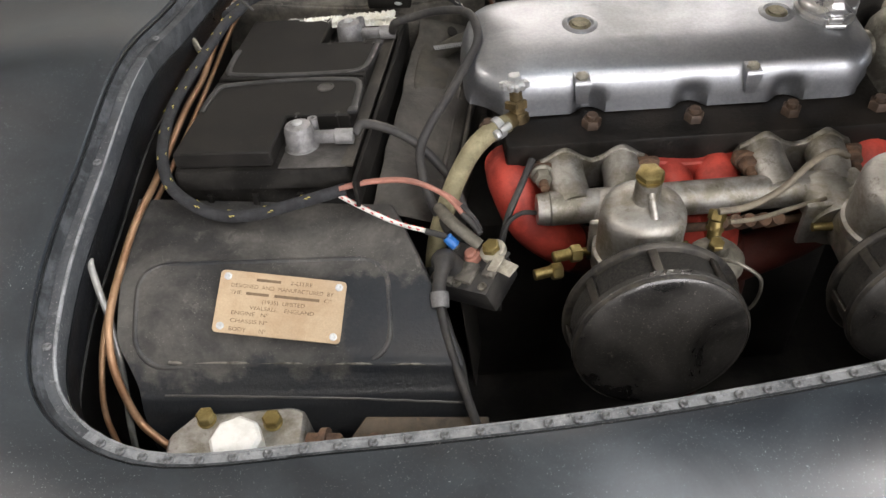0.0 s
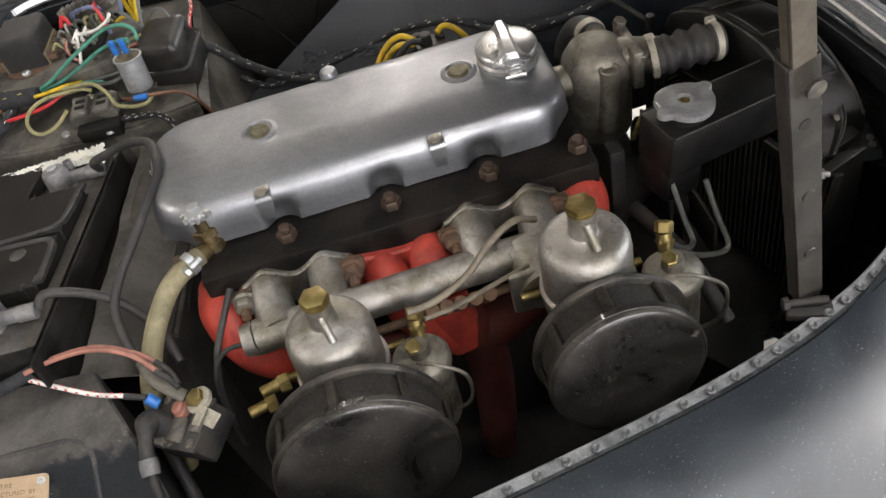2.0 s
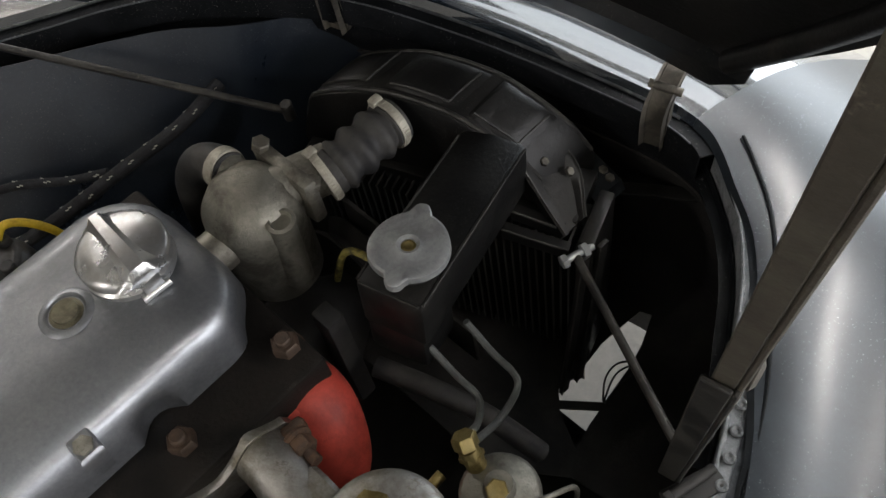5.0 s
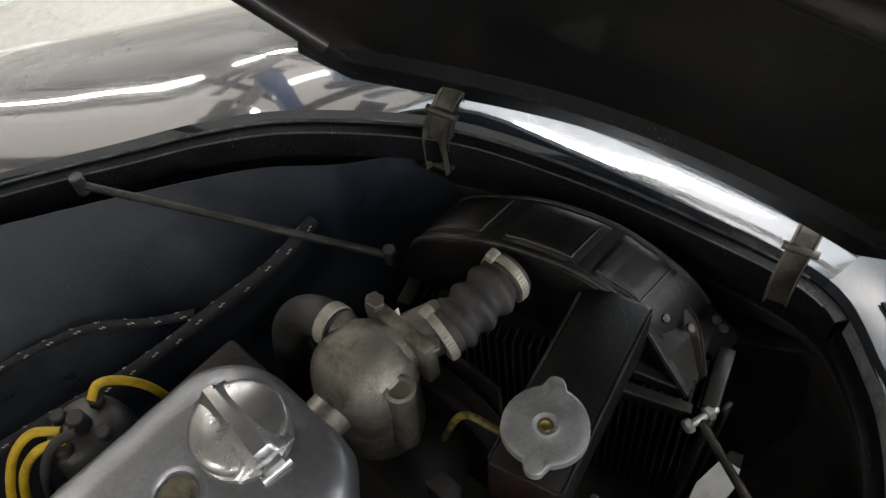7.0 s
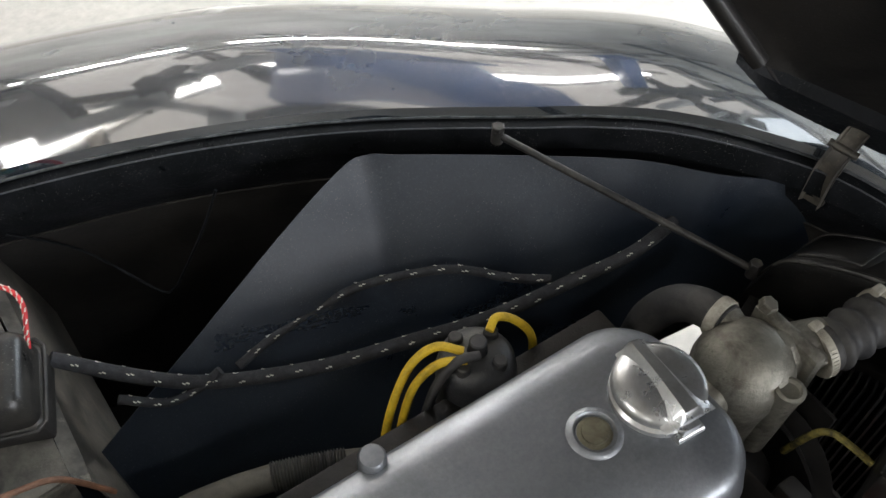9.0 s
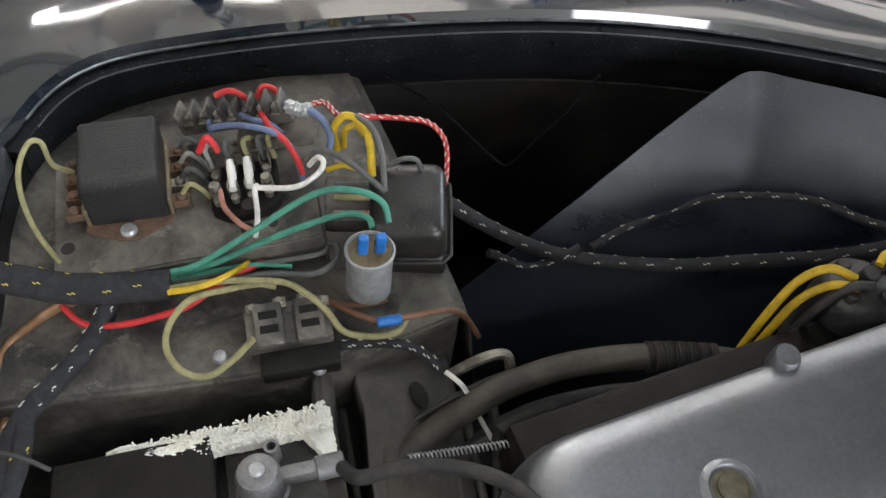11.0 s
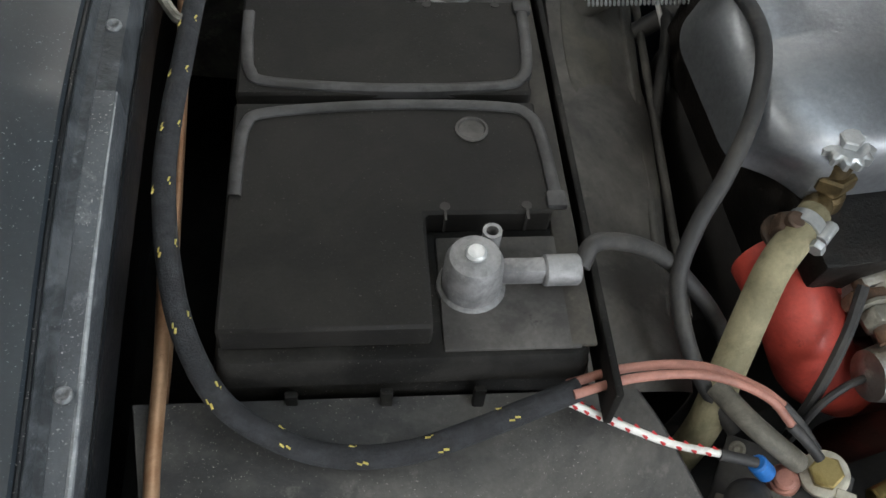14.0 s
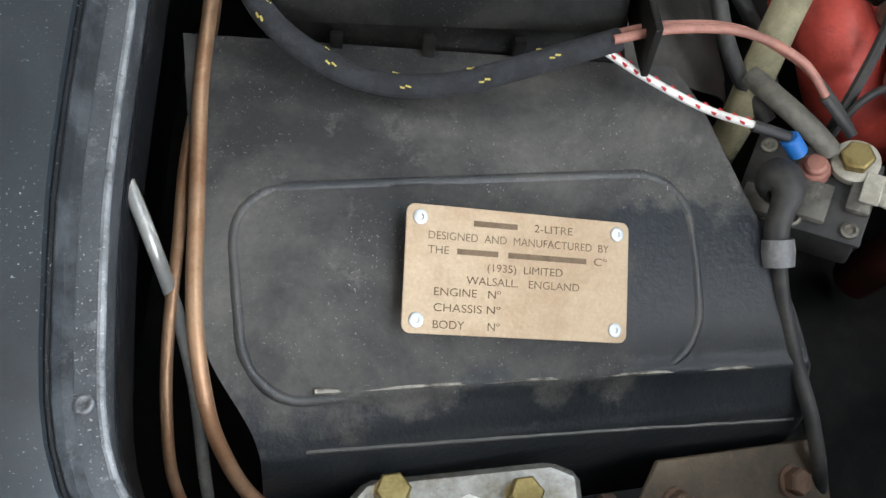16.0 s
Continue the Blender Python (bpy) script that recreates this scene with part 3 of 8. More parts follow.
def skin_ring(off, k):
    """A ring of the outer skin: wings bulge and fall away, the scuttle stays level, the nose falls."""
    pts = []
    for e, n in zip(EDGE, OUT):
        far, near, rear, front = (max(0, n.y) ** 2, max(0, -n.y) ** 2, max(0, -n.x) ** 2, max(0, n.x) ** 2)
        z = far * FAR_Z[k] + near * NEAR_Z[k] + rear * REAR_Z[k] + front * NOSE_Z[k]
        # beside the far wing and the nose the skin laps over the gutter
        lap = ease((max(n.y, n.x * 0.9) - 0.25) / 0.35)
        o = off + lap * (-0.0185, -0.0180, -0.014, -0.006)[k] if k < 4 else off
        z += lap * (-0.008, -0.006, -0.002, 0.0)[k] if k < 4 else 0
        pts.append(V((e.x + n.x * o, e.y + n.y * o, e.z + 0.012 + z)))
    return pts


OFFS = [0.0165, 0.0195, 0.035, 0.060, 0.085, 0.115, 0.16, 0.22, 0.30, 0.38, 0.44]
FAR_Z = [-0.004, 0.002, -0.0002, 0.0010, 0.0030, 0.0020, -0.008, -0.045, -0.135, -0.27, -0.42]
NEAR_Z = [-0.006, 0.0, 0.002, -0.001, -0.008, -0.019, -0.040, -0.075, -0.14, -0.25, -0.44]
REAR_Z = [-0.006, 0.001, 0.003, 0.003, 0.002, 0.0, -0.004, -0.008, -0.014, -0.02, -0.03]
NOSE_Z = [-0.006, -0.001, -0.005, -0.013, -0.023, -0.037, -0.065, -0.11, -0.2, -0.34, -0.5]
car = thing("car_body", (0, 0, 0), "dark blue-black open sports car body with its bonnet raised", "car", "", "structure")


def span(rings, i0, i1):
    """The stretch of some rings between two stations of the loop, round its end if need be."""
    idx = [k % NE for k in range(i0, i1 + 1 if i1 > i0 else i1 + NE + 1)]
    return [[r[k] for k in idx] for r in rings]


SKIN = [skin_ring(o, k) for k, o in enumerate(OFFS)]
part("far_skin", grid(span(SKIN, 15 * 6, 26 * 6), 0.0015), M_PAINT, car, "mirror-glossy black far wing and nose")
part("near_skin", grid(span(SKIN, 26 * 6, 15 * 6), 0.0015), M_PAINTD, car, "dusty blue-black near wing and scuttle")
GIN = [ring(-0.001, -0.024), ring(0.0, -0.002), ring(0.0012, 0.0), ring(0.0098, 0.0006)]
GOUT = [ring(0.0098, 0.0006), ring(0.0145, 0.001), ring(0.0155, 0.003), ring(0.0170, 0.0075)]
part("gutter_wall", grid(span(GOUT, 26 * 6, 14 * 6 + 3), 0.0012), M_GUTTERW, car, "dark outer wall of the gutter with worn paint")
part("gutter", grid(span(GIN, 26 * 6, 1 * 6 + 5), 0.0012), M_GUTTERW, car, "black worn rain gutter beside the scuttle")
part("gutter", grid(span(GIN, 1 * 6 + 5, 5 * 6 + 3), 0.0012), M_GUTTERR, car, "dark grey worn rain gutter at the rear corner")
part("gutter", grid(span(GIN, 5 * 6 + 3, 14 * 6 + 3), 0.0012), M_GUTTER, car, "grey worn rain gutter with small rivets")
GFAR = [ring(-0.0125, -0.028), ring(-0.0120, -0.006), ring(-0.0108, -0.004), ring(0.0, -0.0035), ring(0.0145, -0.001)]
# plate added to close a gap that let bright floor show at the corner
part("gap_plate", grid(span([ring(-0.0110, -0.030), ring(0.030, -0.030)], 12 * 6, 18 * 6), 0.0012), M_GUTTERB, car, "black plate added under the gutter to close a gap at the nose corner")
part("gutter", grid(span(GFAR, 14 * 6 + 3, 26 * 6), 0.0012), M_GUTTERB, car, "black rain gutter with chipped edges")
part("gutter_edge", sweep(bmesh.new(), span([ring(-0.0114, -0.0042)], 14 * 6 + 5, 26 * 6 - 2)[0], 0.0007, 8), M_GUTTERR, car, "chipped pale inner edge of the far gutter")
part("wing_lip", sweep(bmesh.new(), span([SKIN[0]], 15 * 6 + 1, 26 * 6 - 2)[0], 0.0013, 8), M_LIP, car, "rolled lip of the far wing, paled for its reflected glint")
part("gutter_edge", sweep(bmesh.new(), span([ring(0.0006, -0.0008)], 1 * 6 + 5, 14 * 6 + 3)[0], lambda s: 0.0003 + 0.0014 * min(1, s * 9), 8), M_GUTTER, car, "chipped pale inner edge of the gutter")
part("gutter_bead", sweep(bmesh.new(), span([ring(0.0178, 0.0092)], 26 * 6, 14 * 6 + 3)[0], 0.0016, 8), M_GUTTERB, car)
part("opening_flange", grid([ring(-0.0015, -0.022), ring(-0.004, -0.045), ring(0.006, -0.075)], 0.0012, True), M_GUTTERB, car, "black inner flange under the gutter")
rivet_mesh = None
for i in range(NE):
    if EDGE[i].y > 0.25 or (EDGE[i].y > -0.2 and EDGE[i].x > 0.2) or EDGE[i].x > 0.49 or i % (9 if EDGE[i].x < -0.30 and EDGE[i].y > -0.38 else 1):
        continue
    if rivet_mesh is None:
        rivet = part("rivet", lathe(bmesh.new(), [(0.0040, 0), (0.0038, 0.0011), (0.0028, 0.0016), (0.0019, 0.0013), (0.0010, 0.0002), (0.0, 0.0)], Matrix.Identity(4), 14), M_RIVET, car)
        rivet_mesh = rivet.data
    else:
        rivet = new("rivet", rivet_mesh)
        rivet.parent = car
    rivet.location = EDGE[i] + OUT[i] * 0.0062 + V((0, 0, 0.0017))

# unseen black sheets added to close the bay, standing for its deep shade
part("bay_wall", grid([ring(0.004, -0.073), ring(0.04, -0.2), ring(0.045, -0.29)], 0.002, True), M_BLACK, car, "black sheet standing for the unlit inner side of the body")
part("bay_wall", grid(span([ring(0.045, -0.29), ring(0.06, -0.47)], 21 * 6, 17 * 6), 0.002), M_BLACK, car, "black sheet standing for the unlit inner side of the body")
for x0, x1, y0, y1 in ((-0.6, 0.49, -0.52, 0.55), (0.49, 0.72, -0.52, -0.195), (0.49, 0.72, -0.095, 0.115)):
    part("floor_blocker", box(bmesh.new(), ((x0 + x1) / 2, (y0 + y1) / 2, 0.33), (x1 - x0, y1 - y0, 0.004)), M_BLACK, car, "black sheet added below the bay to hide the bright floor")
# torn splash panel beside the radiator, open to the floor, with a strap and loose wires across the hole
HOLE = [(0.455, -0.179), (0.474, -0.183), (0.478, -0.190), (0.488, -0.182), (0.516, -0.180), (0.542, -0.183), (0.564, -0.186), (0.568, -0.197), (0.538, -0.208), (0.517, -0.213), (0.479, -0.217), (0.464, -0.219), (0.446, -0.221), (0.422, -0.226), (0.438, -0.195)]
sp = bmesh.new()
for line in ([(0.43, -0.46), (0.74, -0.46), (0.74, 0.02), (0.36, 0.02), (0.36, -0.18), (0.40, -0.24)], HOLE):
    vs = [sp.verts.new((x, y, 0.50)) for x, y in line]
    for a, b in zip(vs, vs[1:] + vs[:1]):
        sp.edges.new((a, b))
bmesh.ops.triangle_fill(sp, use_beauty=True, edges=sp.edges[:])
bmesh.ops.solidify(sp, geom=sp.faces[:], thickness=0.0016)
part("splash_panel", sp, M_BLACK, car, "torn black splash panel beside the radiator", False)
part("panel_strap", box(bmesh.new(), (0, 0, 0), (0.060, 0.008, 0.003), pose(0.456, -0.203, 0.497, 0, 0, -52), 0.0005), M_BLACK, car)
for k, w in enumerate(([(0.470, -0.217, 0.504), (0.486, -0.207, 0.512), (0.503, -0.206, 0.512), (0.520, -0.214, 0.503)], [(0.470, -0.218, 0.503), (0.488, -0.212, 0.508), (0.502, -0.211, 0.507), (0.518, -0.216, 0.502)], [(0.470, -0.219, 0.502), (0.490, -0.218, 0.504), (0.508, -0.220, 0.502)])):
    part("loose_wire", tube(w, 0.0010, 6), M_RUBBER, car)
# black inner skin with a V-shaped swage behind the far inner wing
part("swage", sweep(bmesh.new(), spline([(-0.0502, 0.426, 0.7186), (-0.004, 0.4103, 0.6834), (0.038, 0.3633, 0.649), (0.0496, 0.3561, 0.6493), (0.0618, 0.3558, 0.6645), (0.085, 0.3452, 0.7177), (0.1032, 0.3426, 0.759)], 6), 0.0013, 8), M_GUTTERB, car)
# far inner wing: a smooth bulged sheet over the wheel arch
TOPE = spline([(-0.134, 0.222, 0.618), (-0.047, 0.239, 0.666), (0.040, 0.257, 0.712), (0.127, 0.276, 0.758), (0.187, 0.288, 0.784), (0.210, 0.287, 0.788), (0.236, 0.271, 0.788), (0.306, 0.228, 0.786), (0.390, 0.170, 0.785), (0.440, 0.121, 0.783), (0.520, 0.075, 0.768), (0.590, 0.040, 0.740)], 8)
LOWE = spline([(-0.110, 0.205, 0.480), (-0.025, 0.190, 0.503), (0.060, 0.165, 0.526), (0.130, 0.148, 0.541), (0.165, 0.142, 0.549), (0.172, 0.141, 0.550), (0.190, 0.138, 0.554), (0.260, 0.128, 0.567), (0.340, 0.115, 0.583), (0.400, 0.104, 0.596), (0.480, 0.088, 0.612), (0.550, 0.070, 0.620)], 8)
def pick(line, u):
    k = min(len(line) - 2, int(u * (len(line) - 1)))
    return line[k].lerp(line[k + 1], u * (len(line) - 1) - k)


LOWE = [pick(LOWE, k / (len(TOPE) - 1)) for k in range(len(TOPE))]
rows = []
for k in range(13):
    u = k / 12
    rows.append([a.lerp(b, u) + V((-0.001, -0.006, 0.010)) * math.sin(math.pi * u) ** 0.9 for a, b in zip(TOPE, LOWE)])
single("inner_wing", grid(rows, 0.0015), M_INNER, "satin dark grey-blue inner wing panel over the wheel arch", "body panel", "", "structure")

# sprung aerial on top of the far wing
aer = thing("radio_aerial", (-0.1745, 0.5076, 0.7836), "sprung chrome aerial with a black rubber foot on the far wing", "aerial")
AM = axis_frame((-0.1745, 0.5077, 0.7814), (-0.02, 0.10, 1))
part("foot", lathe(bmesh.new(), [(0.0150, 0), (0.0155, 0.003), (0.0125, 0.006), (0.0110, 0.012), (0.0085, 0.020), (0.006, 0.022)], AM, 28), M_RUBBER, aer)
part("knob", lathe(bmesh.new(), [(0.004, 0.020), (0.0082, 0.024), (0.0085, 0.029), (0.006, 0.034), (0.003, 0.036)], AM, 24), M_CHROME, aer)
stem = [AM @ V((0, 0, 0.034)), AM @ V((-0.006, 0.002, 0.046)), AM @ V((-0.022, 0.006, 0.080)), AM @ V((-0.05, 0.014, 0.14))]
part("stem", tube(stem, 0.0026, 10), M_CHROME, aer)
ax = (stem[3] - stem[1]).normalized()
e1 = ax.orthogonal().normalized()
e2 = ax.cross(e1)
part("spring", sweep(bmesh.new(), [stem[1] + ax * (0.085 * j / 340) + (e1 * math.cos(j * 0.42) + e2 * math.sin(j * 0.42)) * 0.0058 for j in range(341)], 0.0013, 6), M_WCAP, aer, "white coil spring")

# ---- engine ----
# rocker cover: a loft of rounded rectangles with scallops round the head nuts
def rocker_cover():
    cx, cy, hx, hy = 0.0875, -0.002, 0.2125, 0.0800
    top = thing("rocker_cover", (cx, cy, 0.742), "polished cast aluminium rocker cover with dull smears on the engine", "engine part")
    levels = [(0.7455, -0.0058, 0.046), (0.7470, -0.0045, 0.046), (0.7495, -0.0048, 0.046), (0.754, -0.0052, 0.046), (0.761, -0.0058, 0.046), (0.769, -0.0068, 0.046), (0.7765, -0.0088, 0.046), (0.7825, -0.0112, 0.046), (0.7862, -0.0140, 0.046), (0.7888, -0.0180, 0.046),
              (0.7908, -0.0235, 0.044), (0.7930, -0.030, 0.042), (0.7952, -0.038, 0.038), (0.7973, -0.047, 0.030), (0.7986, -0.055, 0.024), (0.7992, -0.063, 0.016), (0.7994, -0.069, 0.012)]
    nuts = (-0.101, 0.0, 0.101, 0.197, 0.284)
    rings = []
    for z, inset, rad in levels:
        line = rounded(hx + inset, hy + inset, max(rad + inset * 0.2, 0.006), 14)
        pts = []
        n = len(line)
        for k in range(n):
            a, b = V((*line[k], 0)), V((*line[(k + 1) % n], 0))
            side = (k + 1) // 15 if (k + 1) % 15 == 0 else 0
            steps = (1, 64, 16, 64, 16)[side]
            pts += [a + (b - a) * (s / steps) for s in range(steps)]
        row = []
        for q in pts:
            x, y = cx + q.x, cy + q.y
            if q.y < 0:
                for xn in nuts:
                    g = max(0.0, 1 - ((x - xn) / 0.0150) ** 2)
                    if g > 0 and z < 0.774:
                        y += 0.0105 * g ** 0.7 * ease((0.774 - z) / 0.016)
            h = z
            if q.y > 0:
                # the far shoulder is squarer and stands higher than the near one
                g = min(1.0, 1.6 * q.y / (hy + inset))
                h = z + g * (0.0065 * max(0, min(1, (z - 0.775) / 0.012)) - 0.0065 * max(0, min(1, (z - 0.7935) / 0.006)))
                y -= 0.004 * g * max(0, min(1, (0.80 - z) / 0.02))
            row.append(V((x, y, h)))
        rings.append(row)
    bm = bmesh.new()
    vs = [[bm.verts.new(q) for q in r] for r in rings]
    for a, b in zip(vs, vs[1:]):
        n = len(a)
        for k in range(n):
            bm.faces.new((a[k], a[(k + 1) % n], b[(k + 1) % n], b[k]))
    bm.faces.new(vs[-1])
    part("cover_shell", bm, M_ALU, top)
    for x in (0.0, 0.2):
        m = Matrix.Translation((x, 0.0, 0.7990))
        part("plug_ring", lathe(bmesh.new(), [(0.0190, -0.004), (0.0180, 0.0006), (0.0160, 0.0022), (0.0138, 0.0026), (0.0118, 0.0004), (0.0112, -0.004)], m, 36), M_ALU, top)
        part("plug_nut", lathe(bmesh.new(), [(0.0112, -0.002), (0.0112, 0.0006), (0.0095, 0.0014), (0.0088, 0.0014), (0.0084, 0.0030), (0.0, 0.0030)], m, 24), M_PLUG, top, "dull brassy plug nut in a sunk ring")
    for x in (-0.009, 0.157):
        lug = [[V((x + sx * w, y, z)) for sx, y in ((-1, -0.058), (-1, y1), (1, y1), (1, -0.058))] for w, y1, z in ((0.0048, -0.0815, 0.7615), (0.0078, -0.0840, 0.7840), (0.0078, -0.0830, 0.7870), (0.0066, -0.0815, 0.7882))]
        g = grid(lug, 0, True)
        g.faces.new(list(g.verts)[-4:])
        part("side_boss", g, M_ALU, top)
        part("boss_screw", hexnut(bmesh.new(), (x, -0.0745, 0.7875), (0, -0.1, 1), 0.0066, 0.0036), M_CASTD, top)
    part("edge_lug", lathe(bmesh.new(), [(0.009, -0.014), (0.009, 0.0), (0.0075, 0.0025), (0.0, 0.003)], Matrix.Translation((0.078, 0.0600, 0.801)), 18), M_ALU, top)
    # filler cap with a raised finger bar and a spring clip
    fc = V((0.2495, 0.000, 0.800))
    m = frame_of(fc, (0.995, -0.07, 0), (0.07, 0.995, 0))
    cap = part("filler_cap", lathe(bmesh.new(), [(0.030, -0.004), (0.030, 0.003), (0.0275, 0.005), (0.0275, 0.007), (0.0300, 0.009), (0.0300, 0.013), (0.0288, 0.0150), (0.0255, 0.0168), (0.018, 0.0190), (0.009, 0.0203), (0.0, 0.0207)], m, 48), M_CHROME, top, "shiny oil filler cap")
    ra = []
    for k in range(21):
        u = -1 + 2 * k / 20
        w = 0.0078 - 0.0020 * u
        h = 0.0250 - 0.0020 * u * u
        e = 0.0 if abs(u) < 0.99 else 0.004
        ra.append([m @ V((a * w, 0.0305 * u, b)) for a, b in ((-2.0, 0.0125), (-1.0, h - 0.005 - e), (-0.5, h - e), (0.5, h - e), (1.0, h - 0.005 - e), (2.0, 0.0125))])
    g = grid(ra)
    g.faces.new(list(g.verts)[:6])
    g.faces.new(list(g.verts)[-6:])
    part("finger_bar", g, M_CHROME, cap)
    clip = box(bmesh.new(), (0.001, -0.030, 0.004), (0.014, 0.007, 0.011), m, 0.0015)
    rod(clip, m @ V((-0.009, -0.032, 0.000)), m @ V((0.011, -0.032, 0.000)), 0.0032, None, 12)
    part("cap_clip", clip, M_CHROME, cap)
    return top


rocker_cover()

head = thing("cylinder_head", (0.08, 0, 0.6), "oily dark iron cylinder head below the rocker cover", "engine part")
hb = box(bmesh.new(), (0.105, -0.012, 0.7095), (0.382, 0.215, 0.070), None, 0.004)
part("head_casting", hb, M_HEAD, head)
part("head_lower", box(bmesh.new(), (0.10, -0.004, 0.640), (0.37, 0.20, 0.07), None, 0.006), M_BLACK, head)
for x in (-0.101, 0.0, 0.101, 0.197, 0.284):
    b = lathe(bmesh.new(), [(0.0125, 0), (0.0125, 0.0022), (0.0105, 0.003)], Matrix.Translation((x, -0.094, 0.740)), 20)
    part("washer", b, M_NUT, head)
    b = hexnut(bmesh.new(), (x, -0.094, 0.7425), (0, 0, 1), 0.0098, 0.011)
    rod(b, (x, -0.094, 0.752), (x, -0.094, 0.7585), 0.0056, None, 12, 0.001)
    part("head_nut", b, M_NUT, head, "rusty brown head nut on its stud")
block = thing("engine_block", (0.08, 0, 0.25), "dark oily engine block deep in the bay", "engine part")
part("crankcase", box(bmesh.new(), (0.085, 0.01, 0.46), (0.42, 0.20, 0.30), None, 0.012), M_BLACK, block)
part("sump", box(bmesh.new(), (0.085, 0.01, 0.27), (0.42, 0.18, 0.10), None, 0.02), M_BLACK, block)

# water tap on the head with a knurled wheel and the heater hose
tap = thing("water_tap", (-0.073, -0.075, 0.73), "old brass water tap with a bright serrated wheel on the head", "tap")
tb = rod(bmesh.new(), (-0.068, -0.080, 0.722), (-0.071, -0.074, 0.752), 0.0125, 0.0115, 20, 0.002)
rod(tb, (-0.071, -0.074, 0.752), (-0.073, -0.069, 0.776), 0.0085, 0.0075, 16)
hexnut(tb, (-0.0715, -0.073, 0.757), (-0.08, 0.2, 1), 0.0125, 0.009)
part("tap_body", tb, M_BRONZE, tap)
wb = bmesh.new()
m = axis_frame((-0.073, -0.067, 0.777), (-0.06, 0.1, 1))
prof = []
rings = []
for h, r in ((0, 0.011), (0.0015, 0.0135), (0.0065, 0.0135), (0.008, 0.011)):
    rings.append([m @ V(((r + 0.0016 * (1 if k % 4 < 2 else -1) * (r > 0.012)) * math.cos(2 * math.pi * k / 48), (r + 0.0016 * (1 if k % 4 < 2 else -1) * (r > 0.012)) * math.sin(2 * math.pi * k / 48), h)) for k in range(48)])
g = grid(rings, 0, True)
g.faces.new([v for v in list(g.verts)[-48:]])
part("tap_wheel", g, M_ZINC, tap, "bright serrated hand wheel")
wb.free()
part("wheel_nut", hexnut(bmesh.new(), m @ V((0, 0, 0.008)), (-0.06, 0.1, 1), 0.0068, 0.005), M_ZINC, tap)
part("hose_stub", rod(bmesh.new(), (-0.073, -0.078, 0.746), (-0.090, -0.093, 0.749), 0.0085, None, 16), M_BRONZE, tap)
HOSE_PTS = [(-0.083, -0.088, 0.748), (-0.098, -0.099, 0.749), (-0.1164, -0.1143, 0.7430), (-0.1330, -0.1360, 0.7300), (-0.1460, -0.1570, 0.7120), (-0.1570, -0.1770, 0.6880), (-0.163, -0.187, 0.645), (-0.165, -0.19, 0.58)]
hose = thing("heater_hose", HOSE_PTS[0], "dirty khaki rubber heater hose clamped to the water tap", "hose")
part("hose_wall", tube(HOSE_PTS, 0.0096, 18), M_HOSE, hose)
cl = bmesh.new()
cm = axis_frame((-0.093, -0.0955, 0.7490), V((-0.018, -0.013, -0.001)))
lathe(cl, [(0.0098, -0.004), (0.0112, -0.004), (0.0112, 0.004), (0.0098, 0.004)], cm, 26)
rod(cl, (-0.0910, -0.1070, 0.7540), (-0.0810, -0.0995, 0.7555), 0.0038, None, 10)
hexnut(cl, (-0.0925, -0.1082, 0.7537), (-0.7, -0.6, -0.1), 0.0048, 0.005)
part("hose_clip", cl, M_ZINC, hose, "bright worm-drive hose clip")

# exhaust manifold in red enamel
exh = thing("exhaust_manifold", (0.1, -0.14, 0.66), "faded red enamelled cast exhaust manifold on the head", "manifold")
def runner(pts, r0, r1, seg=20):
    path = spline(pts, 8)
    return sweep(bmesh.new(), path, lambda s: r0 + (r1 - r0) * s, seg)


part("rear_runner", runner([(-0.080, -0.085, 0.694), (-0.078, -0.122, 0.696), (-0.060, -0.146, 0.666), (-0.018, -0.148, 0.626)], 0.0245, 0.0245), M_RED, exh)
part("collector", runner([(-0.022, -0.147, 0.628), (0.03, -0.142, 0.604), (0.09, -0.140, 0.59)], 0.026, 0.024), M_REDD, exh, "dark red collector, its colour darkened for the shade low down")
part("middle_runner", runner([(0.075, -0.09, 0.694), (0.078, -0.132, 0.694), (0.092, -0.152, 0.655), (0.130, -0.152, 0.60)], 0.021, 0.022), M_RED, exh)
part("middle_runner", runner([(0.124, -0.09, 0.694), (0.123, -0.134, 0.696), (0.124, -0.154, 0.66), (0.132, -0.152, 0.60)], 0.023, 0.022), M_RED, exh)
part("front_runner", runner([(0.272, -0.085, 0.700), (0.276, -0.118, 0.700), (0.262, -0.142, 0.668), (0.232, -0.146, 0.64)], 0.026, 0.024), M_RED, exh)
part("collector", runner([(0.236, -0.146, 0.643), (0.20, -0.148, 0.615), (0.15, -0.150, 0.59)], 0.0235, 0.023), M_REDD, exh, "dark red collector, its colour darkened for the shade low down")
part("downpipe", runner([(0.135, -0.145, 0.625), (0.148, -0.150, 0.58), (0.150, -0.148, 0.50), (0.140, -0.14, 0.36)], 0.024, 0.021), M_REDD, exh, "dark red downpipe, its colour darkened for the shade low down")
fl = []
for k in range(33):
    u = k / 32
    x = 0.050 + 0.098 * u
    zt = 0.716 + 0.007 * abs(2 * u - 1) ** 1.5
    fl.append([V((x, -0.110, 0.665)), V((x, -0.110, zt)), V((x, -0.1245, zt - 0.001)), V((x, -0.1265, zt - 0.003)), V((x, -0.128, 0.665))])
g = grid(fl)
g.faces.new(list(g.verts)[:5])
g.faces.new(list(g.verts)[-5:])
part("centre_flange", g, M_RED, exh)
